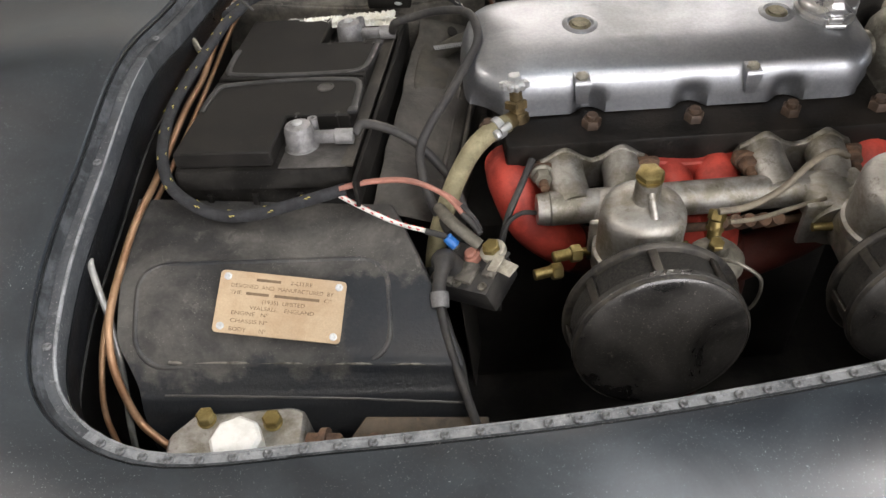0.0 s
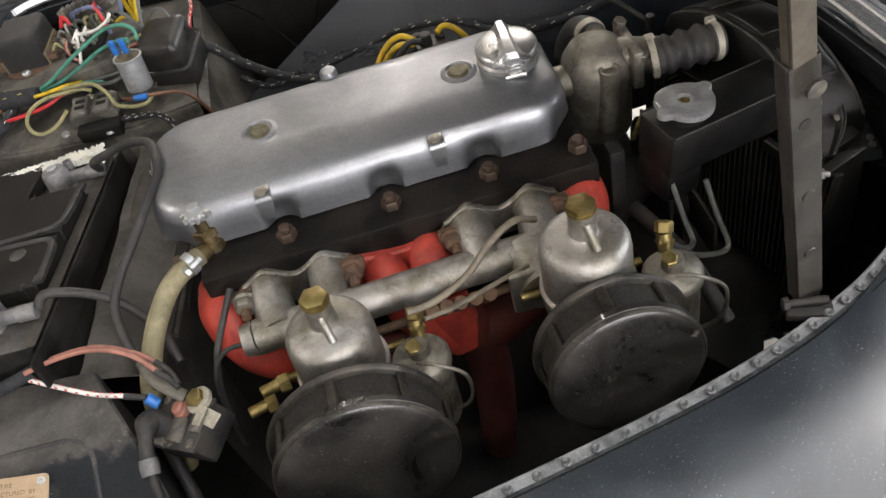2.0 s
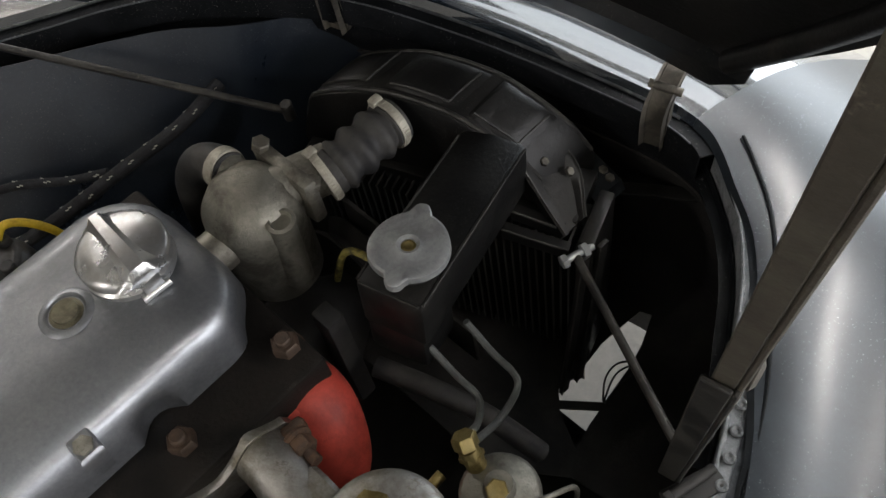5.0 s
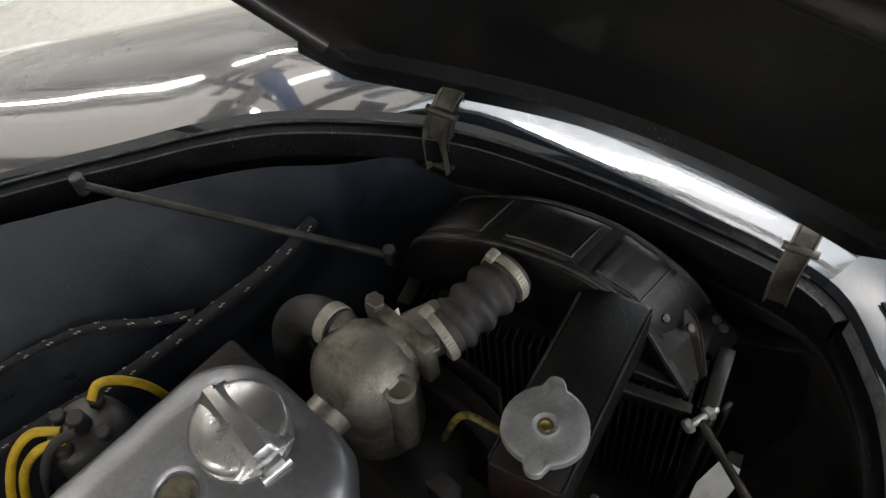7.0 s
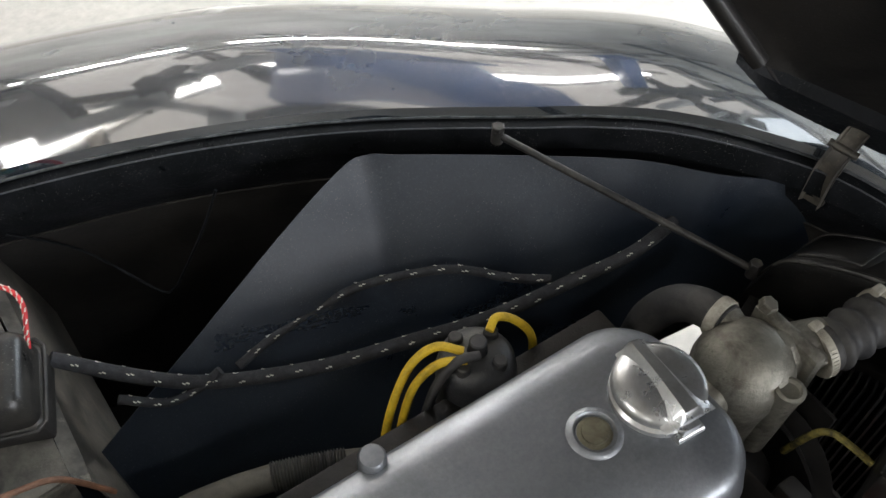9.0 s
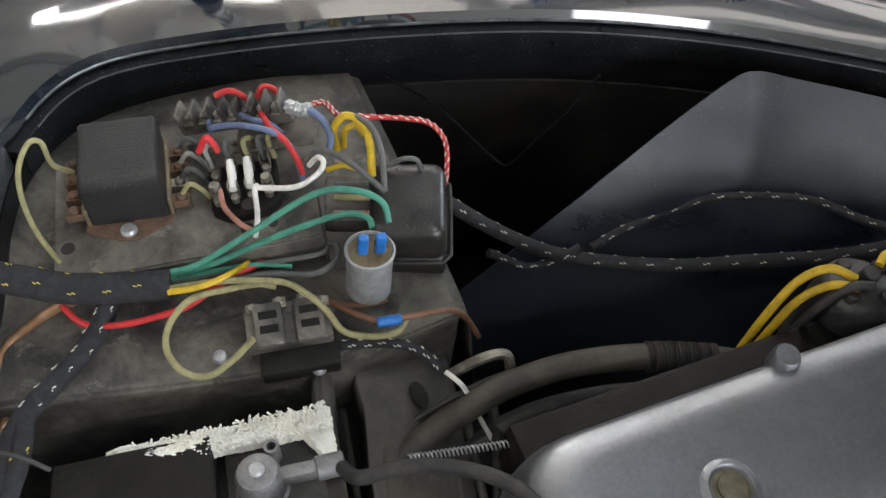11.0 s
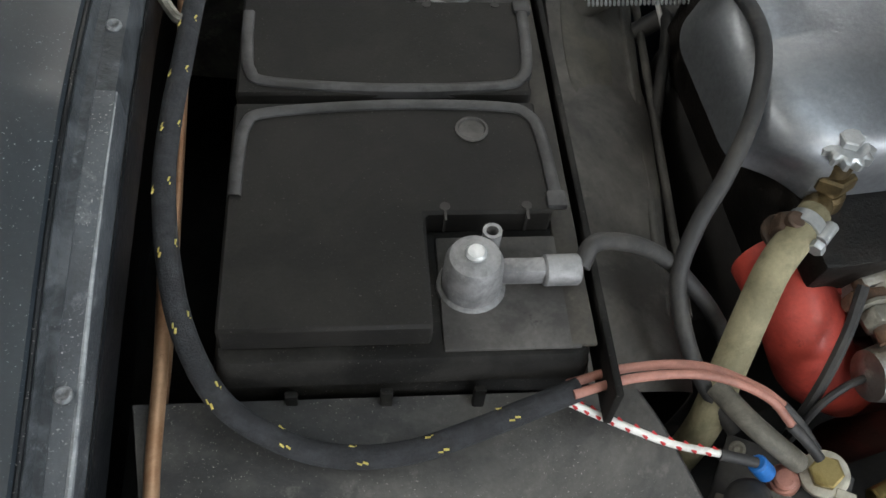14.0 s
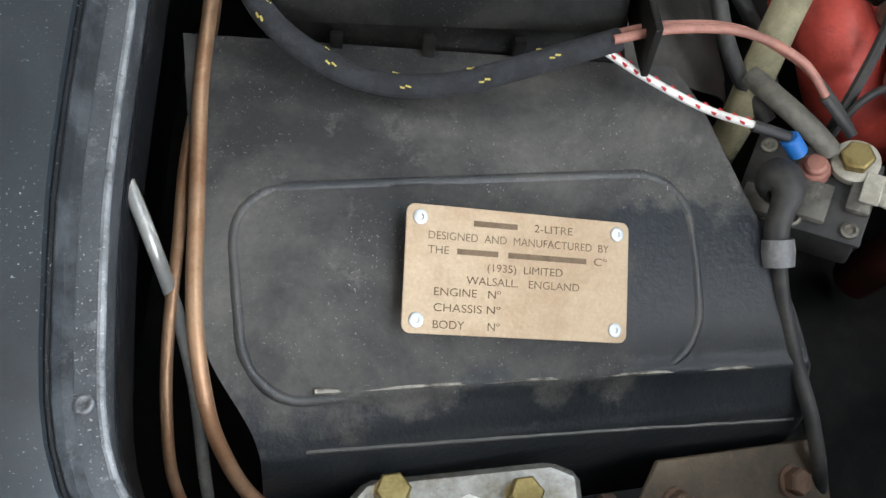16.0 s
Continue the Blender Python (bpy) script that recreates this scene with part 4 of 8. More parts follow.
part("rear_flange", box(bmesh.new(), (-0.074, -0.119, 0.694), (0.036, 0.010, 0.042), None, 0.0045), M_RED, exh)
part("front_flange", box(bmesh.new(), (0.270, -0.120, 0.697), (0.046, 0.010, 0.048), None, 0.0045), M_RED, exh)

# inlet manifold: two forked stubs joined by a balance pipe
inlet = thing("inlet_manifold", (0.08, -0.15, 0.7), "dull cast aluminium inlet manifold with a balance pipe", "manifold")
part("balance_pipe", rod(bmesh.new(), (-0.052, -0.170, 0.708), (0.245, -0.170, 0.714), 0.0165, None, 24, 0.003), M_CAST, inlet)
for x0, x1, zc in ((-0.030, 0.026, 0.711), (0.166, 0.226, 0.715)):
    for x, dx in ((x0, 0.004), (x1, -0.006)):
        part("port_stub", runner([(x, -0.115, zc + 0.006), (x, -0.140, zc + 0.004), (x + dx, -0.172, zc - 0.002)], 0.0195, 0.019, 22), M_CAST, inlet)
    xm = (x0 + x1) / 2
    arch = []
    for k in range(41):
        u = k / 40
        x = x0 - 0.030 + (x1 - x0 + 0.060) * u
        hump = max(math.exp(-((x - x0) / 0.017) ** 2), math.exp(-((x - x1) / 0.017) ** 2))
        zt = zc + 0.013 + 0.0155 * hump - 0.012 * max(0, abs(2 * u - 1) - 0.9) * 10
        arch.append([V((x, -0.112, zc - 0.02)), V((x, -0.112, zt - 0.001)), V((x, -0.1135, zt)), V((x, -0.1235, zt)), V((x, -0.125, zt - 0.001)), V((x, -0.125, zc - 0.02))])
    g = grid(arch)
    g.faces.new(list(g.verts)[:6])
    g.faces.new(list(g.verts)[-6:])
    part("port_flange", g, M_CAST, inlet)
    part("carb_neck", runner([(xm + 0.012, -0.165, zc - 0.004), (xm + 0.018, -0.195, zc - 0.008), (xm + 0.018, -0.215, zc - 0.01)], 0.024, 0.027, 24), M_CAST, inlet)
    part("neck_flange", box(bmesh.new(), (xm + 0.018, -0.208, zc - 0.010), (0.070, 0.007, 0.050), None, 0.003), M_CAST, inlet)
part("end_boss", rod(bmesh.new(), (-0.062, -0.170, 0.708), (-0.051, -0.170, 0.708), 0.0145, 0.0165, 24), M_CAST, inlet)
for x in (-0.053, 0.049, 0.146, 0.247):
    z = 0.722
    cb = box(bmesh.new(), (x, -0.131, z), (0.026, 0.010, 0.016), pose(0, 0, 0), 0.004)
    rod(cb, (x, -0.120, z), (x, -0.158, z + 0.001), 0.0045, None, 10)
    part("clamp_bridge", cb, M_RUST, inlet, "rusty manifold clamp")
    hb2 = lathe(bmesh.new(), [(0.0115, 0), (0.0115, 0.002), (0.009, 0.003)], axis_frame((x, -0.136, z), (0, -1, 0.15)), 18)
    hexnut(hb2, (x, -0.139, z + 0.0005), (0, -1, 0.15), 0.0095, 0.010)
    part("manifold_nut", hb2, M_RUST if x > 0 else M_CASTD, inlet)


def carburettor(x, y, z, R, drop):
    """A side-draught carburettor: suction chamber, body, float chamber and pancake air filter."""
    c = thing("carburettor", (x, y, z - 0.15), "cast aluminium side-draught carburettor with a brass damper cap", "carburettor", "pair of carburettors")
    m = frame_of((x, y, z), (1, 0, 0), (0, 1, 0.0))
    part("suction_chamber", lathe(bmesh.new(), [(0.0395, -0.100), (0.0410, -0.098), (0.0410, -0.091), (0.0380, -0.089), (0.0378, -0.052), (0.0370, -0.0445), (0.0345, -0.0388), (0.030, -0.0355), (0.022, -0.0335), (0.0145, -0.0325), (0.0118, -0.030), (0.0110, -0.009), (0.0110, -0.006)], m, 44), M_CAST, c)
    part("vent_spout", rod(bmesh.new(), m @ V((0.000, -0.009, -0.014)), m @ V((0.004, -0.0205, -0.034)), 0.0036, None, 12), M_CAST, c)
    cap = lathe(bmesh.new(), [(0.0112, -0.007), (0.0120, -0.0055), (0.0120, -0.0035)], m, 24)
    hexnut(cap, m @ V((0, 0, -0.004)), (0, 0, 1), 0.0120, 0.0060)
    part("damper_cap", cap, M_BRASS, c, "brass hexagon damper cap")
    b = box(bmesh.new(), (0, 0.004, -0.116), (0.074, 0.062, 0.046), m, 0.012, 3)
    rod(b, m @ V((0, 0.05, -0.114)), m @ V((0, -0.03, -0.114)), 0.026, None, 24)
    rod(b, m @ V((0, 0, -0.125)), m @ V((0, 0, -0.165)), 0.015, 0.011, 18)
    part("carb_body", b, M_CASTD, c)
    part("throttle_spindle", rod(bmesh.new(), m @ V((-0.055, 0.022, -0.115)), m @ V((0.055, 0.022, -0.115)), 0.004, None, 10), M_BRASS, c)
    # float chamber with its lid, brass union and fuel pipe stub
    fx, fy = 0.066, 0.010
    part("float_chamber", lathe(bmesh.new(), [(0.020, -0.175), (0.0225, -0.165), (0.0225, -0.098), (0.0250, -0.096), (0.0250, -0.088), (0.022, -0.084), (0.010, -0.080), (0.0085, -0.070)], m @ Matrix.Translation((fx, fy - 0.03, 0)), 28), M_CASTD, c)
    u = m @ V((fx + 0.004, fy - 0.002, -0.070))
    ub = hexnut(bmesh.new(), u, (0.25, 0.55, 0.8), 0.0080, 0.0095)
    rod(ub, u - V((0.002, 0.010, 0.02)), u, 0.0066, None, 16)
    hexnut(ub, u - V((0.001, 0.004, 0.009)), (0.25, 0.55, 0.8), 0.0082, 0.004)
    part("fuel_union", ub, M_BRASS, c, "brass fuel union")
    bb = hexnut(bmesh.new(), m @ V((fx - 0.004, fy - 0.032, -0.071)), (0, -0.2, 1), 0.0070, 0.006)
    part("lid_bolt", bb, M_BRASS, c)
    # pancake filter with gauze windows in its rim
    D = 0.044
    nrm = V((0.02, -0.985, 0.13)).normalized()
    face = V((x + 0.002, -0.330, z - 0.110 - drop))
    fm = frame_of(face - nrm * D, (1, 0.02, 0), V((1, 0.02, 0)).cross(nrm) * -1)
    if (fm.to_3x3() @ V((0, 0, 1))).dot(nrm) < 0:
        fm = frame_of(face - nrm * D, (1, 0.02, 0), V((1, 0.02, 0)).cross(nrm))
    f = part("air_filter", lathe(bmesh.new(), [(0.0, 0.0), (R - 0.004, 0.0), (R + 0.0012, 0.001), (R + 0.0022, 0.0035), (R + 0.0008, 0.006), (R - 0.001, 0.007)], fm, 72), M_EDGEF, c, "round black pancake air filter with worn paint")
    part("filter_face", lathe(bmesh.new(), [(R - 0.002, D - 0.010), (R, D - 0.009), (R, D - 0.004), (R - 0.0035, D - 0.0008), (R - 0.008, D + 0.0006), (R - 0.02, D + 0.0006), (R * 0.4, D + 0.0), (0.0, D - 0.0003)], fm, 72), M_FILTER, f)
    part("worn_rim", lathe(bmesh.new(), [(R - 0.0040, D - 0.0010), (R - 0.0026, D - 0.0008), (R - 0.0008, D - 0.0030), (R - 0.0006, D - 0.0040), (R - 0.0022, D - 0.0040)], fm, 72), M_EDGEF, f, "bare metal rim edge")
    part("filter_gauze", lathe(bmesh.new(), [(R - 0.005, 0.005), (R - 0.005, D - 0.007)], fm, 64), M_GAUZE, f)
    for k in range(8):
        a = 2 * math.pi * (k + 0.12) / 8
        q = fm @ Matrix.Rotation(a, 4, "Z")
        part("filter_strap", box(bmesh.new(), (R - 0.0025, 0, D / 2 - 0.001), (0.003, 0.0080, D - 0.012), q, 0.0006, 1), M_EDGEF, f)
    part("overflow_pipe", tube([m @ V((fx - 0.004, fy - 0.045, -0.074)), m @ V((fx + 0.012, fy - 0.055, -0.072)), m @ V((fx + 0.032, fy - 0.06, -0.090)), m @ V((fx + 0.030, fy - 0.06, -0.125)), m @ V((fx + 0.01, fy - 0.05, -0.15))], 0.0017, 10), M_CASTD, c)
    return c


carburettor(0.0220, -0.2300, 0.8010, 0.0762, -0.0050)
carburettor(0.2405, -0.2410, 0.8255, 0.0658, -0.0025)

# unseen pump, pulley and fan, added to block bright gaps to the floor
pump = thing("pump_blocker", (0.335, -0.03, 0.58), "unseen black pump and pulley, added to block bright gaps to the floor", "engine part")
part("pump_body", lathe(bmesh.new(), [(0.030, -0.05), (0.042, -0.03), (0.044, 0.01), (0.030, 0.03), (0.020, 0.05)], axis_frame((0.33, -0.03, 0.62), (1, -0.05, 0)), 24), M_BLACK, pump)
part("pulley", lathe(bmesh.new(), [(0.02, -0.012), (0.062, -0.011), (0.064, -0.009), (0.052, 0.0), (0.064, 0.009), (0.062, 0.011), (0.02, 0.012)], axis_frame((0.388, -0.033, 0.62), (1, -0.05, 0)), 32), M_BLACK, pump)
part("fan_blade", box(bmesh.new(), (0.405, -0.033, 0.60), (0.004, 0.055, 0.20), None, 0.001), M_BLACK, pump)
part("fan_blade", box(bmesh.new(), (0.408, -0.033, 0.60), (0.004, 0.20, 0.050), None, 0.001), M_BLACK, pump)
# thermostat housing with its outlets, top hose and bypass elbow
th = thing("thermostat_housing", (0.3337, -0.0022, 0.6921), "grey cast thermostat housing at the front of the head", "engine part")
tb = lathe(bmesh.new(), [(0.030, -0.075), (0.033, -0.07), (0.034, -0.02), (0.036, 0.0), (0.034, 0.014), (0.027, 0.026), (0.015, 0.033), (0.0, 0.035)], frame_of((0.3352, -0.0066, 0.7604), (1, 0, 0), (0, 1, 0)), 32)
rod(tb, (0.3336, -0.0375, 0.708), (0.3371, -0.0416, 0.78), 0.0105, 0.0095, 18)
rod(tb, (0.3457, -0.0088, 0.7716), (0.3951, -0.0238, 0.7671), 0.019, 0.018, 24)
rod(tb, (0.3401, 0.0006, 0.7691), (0.3441, 0.0315, 0.7786), 0.015, 0.0135, 22)
box(tb, (0.3674, -0.0111, 0.7671), (0.012, 0.058, 0.044), pose(0, 0, 0), 0.004)
rod(tb, (0.2894, -0.0097, 0.7593), (0.3351, -0.0064, 0.7542), 0.016, None, 20)
part("housing_casting", tb, M_CASTD, th)
for p in ((0.3708, -0.0338, 0.7782), (0.3667, 0.0118, 0.7887)):
    part("housing_bolt", hexnut(bmesh.new(), p, (0.2101, -0.2038, 0.9059), 0.0068, 0.007), M_CASTD, th)
part("sender_hole", lathe(bmesh.new(), [(0.0105, 0), (0.0105, 0.003), (0.0078, 0.004), (0.0065, 0.001), (0, 0.001)], frame_of((0.3371, -0.0415, 0.7789), (1, 0, 0), (0, 1, 0)), 20), M_CASTD, th)
top_hose = thing("radiator_top_hose", (0.4229, -0.0273, 0.7677), "black corrugated rubber top hose with two tarnished clips", "hose")
hp = spline([(0.3840, -0.0270, 0.7680), (0.4030, -0.0305, 0.7700), (0.4280, -0.0315, 0.7710), (0.4530, -0.0315, 0.7700)], 16)
part("hose_wall", sweep(bmesh.new(), hp, lambda s: 0.0182 + (0.0021 * math.sin(s * 2 * math.pi * 4.5) if 0.2 < s < 0.85 else 0), 28), M_RUBBER, top_hose)
for s in (2, 44):
    d = hp[s + 1] - hp[s - 1]
    cb = lathe(bmesh.new(), [(0.0184, -0.0032), (0.0194, -0.0032), (0.0195, 0.0), (0.0194, 0.0032), (0.0184, 0.0032)], axis_frame(hp[s], d), 32)
    side = axis_frame(hp[s], d)
    box(cb, (0, 0, 0), (0.010, 0.008, 0.007), Matrix.Translation(hp[s] + V((0, 0.010, 0.017))), 0.002)
    for k in range(44):
        box(cb, (0.0195, 0, 0), (0.0010, 0.0013, 0.0042), side @ Matrix.Rotation(2 * math.pi * k / 44, 4, "Z"), 0.0)
    part("hose_clip", cb, M_LUG, top_hose, "tarnished worm-drive hose clip with thread slots")
elbow = thing("bypass_hose", (0.317, 0.0628, 0.7655), "black rubber elbow hose curving down behind the housing", "hose")
ep = [(0.3420, 0.0200, 0.7790), (0.3405, 0.0420, 0.7740), (0.3360, 0.0600, 0.7600), (0.3300, 0.0720, 0.7350), (0.3260, 0.0760, 0.7000), (0.3220, 0.0770, 0.6400)]
part("hose_wall", tube(ep, 0.0140, 24, 10), M_RUBBER, elbow)
part("hose_clip", lathe(bmesh.new(), [(0.0142, -0.0042), (0.0156, -0.0042), (0.0158, 0.0), (0.0156, 0.0042), (0.0142, 0.0042)], axis_frame((0.3415, 0.0270, 0.7780), (-0.003, 0.024, -0.003)), 28), M_LUG, elbow, "tarnished hose clip")

# ---- radiator, stays, bonnet and prop ----
rad = thing("radiator", (0.46, -0.06, 0.4), "dusty black radiator with an arched header tank", "radiator")
arch = [(0.058, 0.722), (0.050, 0.748), (0.040, 0.763), (0.010, 0.778), (-0.022, 0.786), (-0.062, 0.782), (-0.090, 0.768), (-0.117, 0.746), (-0.134, 0.722)]
def skew(y):
    return 0.4697 - 0.36 * y


path = spline([(0, y, z) for y, z in arch], 5)
rows = []
for q in path:
    x = skew(q.y)
    rows.append([V((x - 0.022, q.y, 0.68)), V((x - 0.024, q.y, q.z - 0.012)), V((x - 0.020, q.y, q.z - 0.003)), V((x - 0.012, q.y, q.z)), V((x + 0.030, q.y, q.z - 0.002)), V((x + 0.036, q.y, q.z - 0.012)), V((x + 0.036, q.y, 0.68))])
hb = grid(rows)
hb.faces.new([v for v in list(hb.verts)[:7]])
hb.faces.new([v for v in list(hb.verts)[-7:]])
part("header_tank", hb, M_RAD, rad)
for dx, dz in ((-0.017, -0.0018), (0.032, -0.0036)):
    part("tank_seam", sweep(bmesh.new(), [V((skew(q.y) + dx, q.y, q.z + dz)) for q in path], 0.0020, 8), M_RADE, rad, "worn soldered seam along the tank edge")
ARCH = spline([(0, a, b) for a, b in arch], 12)
for y0, y1 in ((0.046, -0.004), (-0.012, -0.066), (-0.074, -0.112)):
    r = []
    for k in range(11):
        y = y0 + (y1 - y0) * k / 10
        z = min(ARCH, key=lambda q: abs(q.y - y)).z
        e = 1 - abs(2 * k / 10 - 1) ** 8
        r.append([V((skew(y) + x, y, z + dz * e - 0.0006)) for x, dz in ((-0.0135, 0), (-0.0105, 0.0026), (-0.004, 0.0034), (0.018, 0.0030), (0.024, 0.0020), (0.027, 0))])
    pan = part("pressed_panel", grid(r), M_RAD, rad)
    rim = [row[1] + V((0, 0, 0.0002)) for row in r[1:-1]]
    part("worn_edge", sweep(bmesh.new(), rim, 0.0009, 6), M_RADE, pan)
    part("worn_edge", sweep(bmesh.new(), [q + V((0, 0, 0.0004)) for q in r[-2][1:5]], 0.0009, 6), M_RADE, pan)
part("lower_seam", box(bmesh.new(), (0, 0, 0), (0.05, 0.20, 0.014), pose(skew(-0.065) - 0.006, -0.060, 0.700, 0, 0, 19.8), 0.002), M_RAD, rad)
for k in range(34):
    y = 0.040 - 0.205 * k / 33
    part("core_fin", box(bmesh.new(), (0, 0, 0), (0.046, 0.0018, 0.17), pose(skew(y) - 0.022, y, 0.615, 0, 0, 19.8), 0.0), M_CORE, rad)
part("core_backing", box(bmesh.new(), (0, 0, 0), (0.012, 0.212, 0.17), pose(skew(-0.064) - 0.012, -0.064, 0.615, 0, 0, 19.8), 0.0), M_CORE, rad)
for y in (0.048, -0.172):
    part("side_channel", box(bmesh.new(), (0, 0, 0), (0.05, 0.012, 0.19), pose(skew(y) - 0.022, y, 0.615, 0, 0, 19.8), 0.002), M_RAD, rad)
# three-cornered gusset down from the near end of the tank, with a tab and two angle strips behind it
left = spline([(0.4900, -0.1150, 0.7500), (0.4880, -0.1300, 0.7370), (0.4860, -0.1470, 0.7210), (0.4840, -0.1640, 0.7075)], 5)
right = spline([(0.5260, -0.1090, 0.7420), (0.5310, -0.1240, 0.7320), (0.5270, -0.1420, 0.7200), (0.5060, -0.1640, 0.7070)], 5)
n = V((0.11, -0.55, 0.80)).normalized()
gus = []
for a, b in zip(left, right):
    gus.append([a - n * 0.010, a - n * 0.001 - V((0.0014, 0, 0)), a, a.lerp(b, 0.16) + n * 0.0002, a.lerp(b, 0.22) - n * 0.0035, a.lerp(b, 0.78) - n * 0.0035, a.lerp(b, 0.9), b, b - n * 0.001 + V((0.0012, 0, 0)), b - n * 0.008])
gusset = part("gusset", grid(gus, 0.0016), M_RAD, rad, "three-cornered black gusset with worn folded edges")
for side in (left, right):
    part("worn_edge", sweep(bmesh.new(), [q + V((0, 0, 0.0004)) for q in side], 0.0011, 6), M_RADE, gusset)
for p in ((0.5080, -0.1230, 0.7370), (0.5185, -0.1380, 0.7265)):
    part("bracket_bolt", hexnut(bmesh.new(), p, n, 0.0036, 0.0030), M_EDGE, gusset)
tab = part("side_tab", grid([[V((0.5330, -0.1240, 0.7010)), V((0.5660, -0.1220, 0.6920))], [V((0.5280, -0.1560, 0.6940)), V((0.5630, -0.1540, 0.6840))], [V((0.5270, -0.1610, 0.6860)), V((0.5620, -0.1590, 0.6760))]], 0.002), M_TAB, rad, "blue-grey steel tab with two bolts")
for p in ((0.5570, -0.1400, 0.6885), (0.5550, -0.1480, 0.6870)):
    part("bracket_bolt", hexnut(bmesh.new(), p, (0.2, -0.2, 1), 0.0040, 0.0034), M_CASTD, tab)
part("cross_bar", box(bmesh.new(), (0, 0, 0), (0.012, 0.090, 0.004), pose(0.585, -0.185, 0.668, -10, 0, 25), 0.001), M_RAD, rad)
for a, b in (((0.4552, -0.1285, 0.7158), (0.4766, -0.1724, 0.7050)), ((0.4700, -0.1240, 0.7190), (0.4860, -0.1600, 0.7090))):
    a, b = V(a), V(b)
    st = [[a + V((0.007, 0.003, -0.001)), b + V((0.007, 0.003, -0.001))], [a, b], [a + V((-0.001, 0, -0.001)), b + V((-0.001, 0, -0.001))], [a + V((-0.001, 0, -0.011)), b + V((-0.001, 0, -0.011))]]
    strip = part("angle_strip", grid(st, 0.0012), M_RAD, rad)
    part("worn_edge", sweep(bmesh.new(), [a, a.lerp(b, 0.5), b], 0.0008, 6), M_RADE, strip)
for x, y in ((0.476, -0.182), (0.494, -0.184)):
    rail = part("side_rail", box(bmesh.new(), (0, 0, 0), (0.010, 0.004, 0.20), pose(x - 0.010, y - 0.004, 0.608, 0, 7, 0), 0.001), M_RAD, rad)
    part("worn_edge", rod(bmesh.new(), (x - 0.003, y - 0.006, 0.705), (x - 0.027, y - 0.006, 0.510), 0.0007, None, 6), M_RADE, rail)
# filler box that runs back from the header tank, with its pressure cap
fb = bmesh.new()
fm = frame_of((0.3726, -0.1294, 0.7837), (0.955, 0.265, -0.10), (-0.26, 0.96, 0))
box(fb, (0.046, 0, -0.027), (0.152, 0.050, 0.048), fm, 0.005, 2)
box(fb, (-0.010, 0, -0.060), (0.040, 0.046, 0.040), fm, 0.005, 2)
duct = part("filler_box", fb, M_RAD, rad)
for a, b in (((-0.027, -0.024), (0.118, -0.024)), ((-0.027, 0.024), (0.110, 0.024)), ((-0.029, -0.022), (-0.029, 0.022))):
    part("worn_edge", rod(bmesh.new(), fm @ V((*a, -0.0042)), fm @ V((*b, -0.0042)), 0.0010, None, 6), M_RADE, duct)
part("filler_neck", lathe(bmesh.new(), [(0.0205, -0.01), (0.0205, 0.004), (0.022, 0.005)], fm, 32), M_RAD, rad)
cap = bmesh.new()
rings = []
for r, h in ((0.0, 0.0095), (0.0052, 0.0095), (0.0050, 0.0125), (0.0075, 0.0138), (0.0100, 0.0124), (0.019, 0.0128), (0.0245, 0.0131), (0.0262, 0.0122), (0.0266, 0.0075), (0.0255, 0.0072)):
    ring_pts = []
    for k in range(72):
        a = 2 * math.pi * k / 72
        ear = 0.0
        for a0 in (radians(12), radians(192)):
            d = abs((a - a0 + math.pi) % (2 * math.pi) - math.pi)
            ear = max(ear, 0.0072 * max(0, 1 - (d / 0.24) ** 2) ** 0.5 if d < 0.24 else 0)
        rr = r + (ear if r > 0.024 else 0)
        ring_pts.append(fm @ V((rr * math.cos(a), rr * math.sin(a), h + (0.0015 * math.cos(2 * a) if r > 0.024 else 0))))
    rings.append(ring_pts)
g = grid(rings, 0, True)
bmesh.ops.remove_doubles(g, verts=g.verts[:], dist=1e-5)
part("pressure_cap", g, M_ZINCD, rad, "zinc-plated radiator pressure cap with two ears")
part("cap_rivet", lathe(bmesh.new(), [(0.0048, 0.009), (0.0048, 0.0116), (0.0032, 0.0122), (0.0016, 0.0112), (0, 0.0112)], fm, 24), M_BRASS, rad)
for k, (a, b, c) in enumerate((((0.3501, -0.1577, 0.728), (0.3564, -0.1913, 0.6812), (0.3246, -0.216, 0.7177)), ((0.3794, -0.1638, 0.7269), (0.3866, -0.2004, 0.6699), (0.3247, -0.2208, 0.7124)))):
    wire("overflow_pipe", [a, (a[0] + 0.004, a[1] - 0.018, a[2] - 0.03), b, ((b[0] + c[0]) / 2, (b[1] + c[1]) / 2 - 0.004, (b[2] + c[2]) / 2 - 0.004), c], 0.0032, M_GREYW, "thin grey pipe below the radiator filler", "pipe", "filler pipes")

wire("braided_line", [(0.352, -0.056, 0.700), (0.359, -0.064, 0.732), (0.364, -0.072, 0.7415), (0.3675, -0.086, 0.7415), (0.372, -0.102, 0.7370)], 0.0034, M_YELLOW2, "dull yellow braided line below the radiator filler", "pipe")
stay = thing("radiator_stay", (0.4178, 0.0572, 0.7506), "thin black steel stay rod between radiator and inner wing", "stay rod", "radiator stays")
part("rod", rod(bmesh.new(), (0.2888, 0.2245, 0.8206), (0.4168, 0.0551, 0.7487), 0.0030, None, 12), M_RODB, stay)
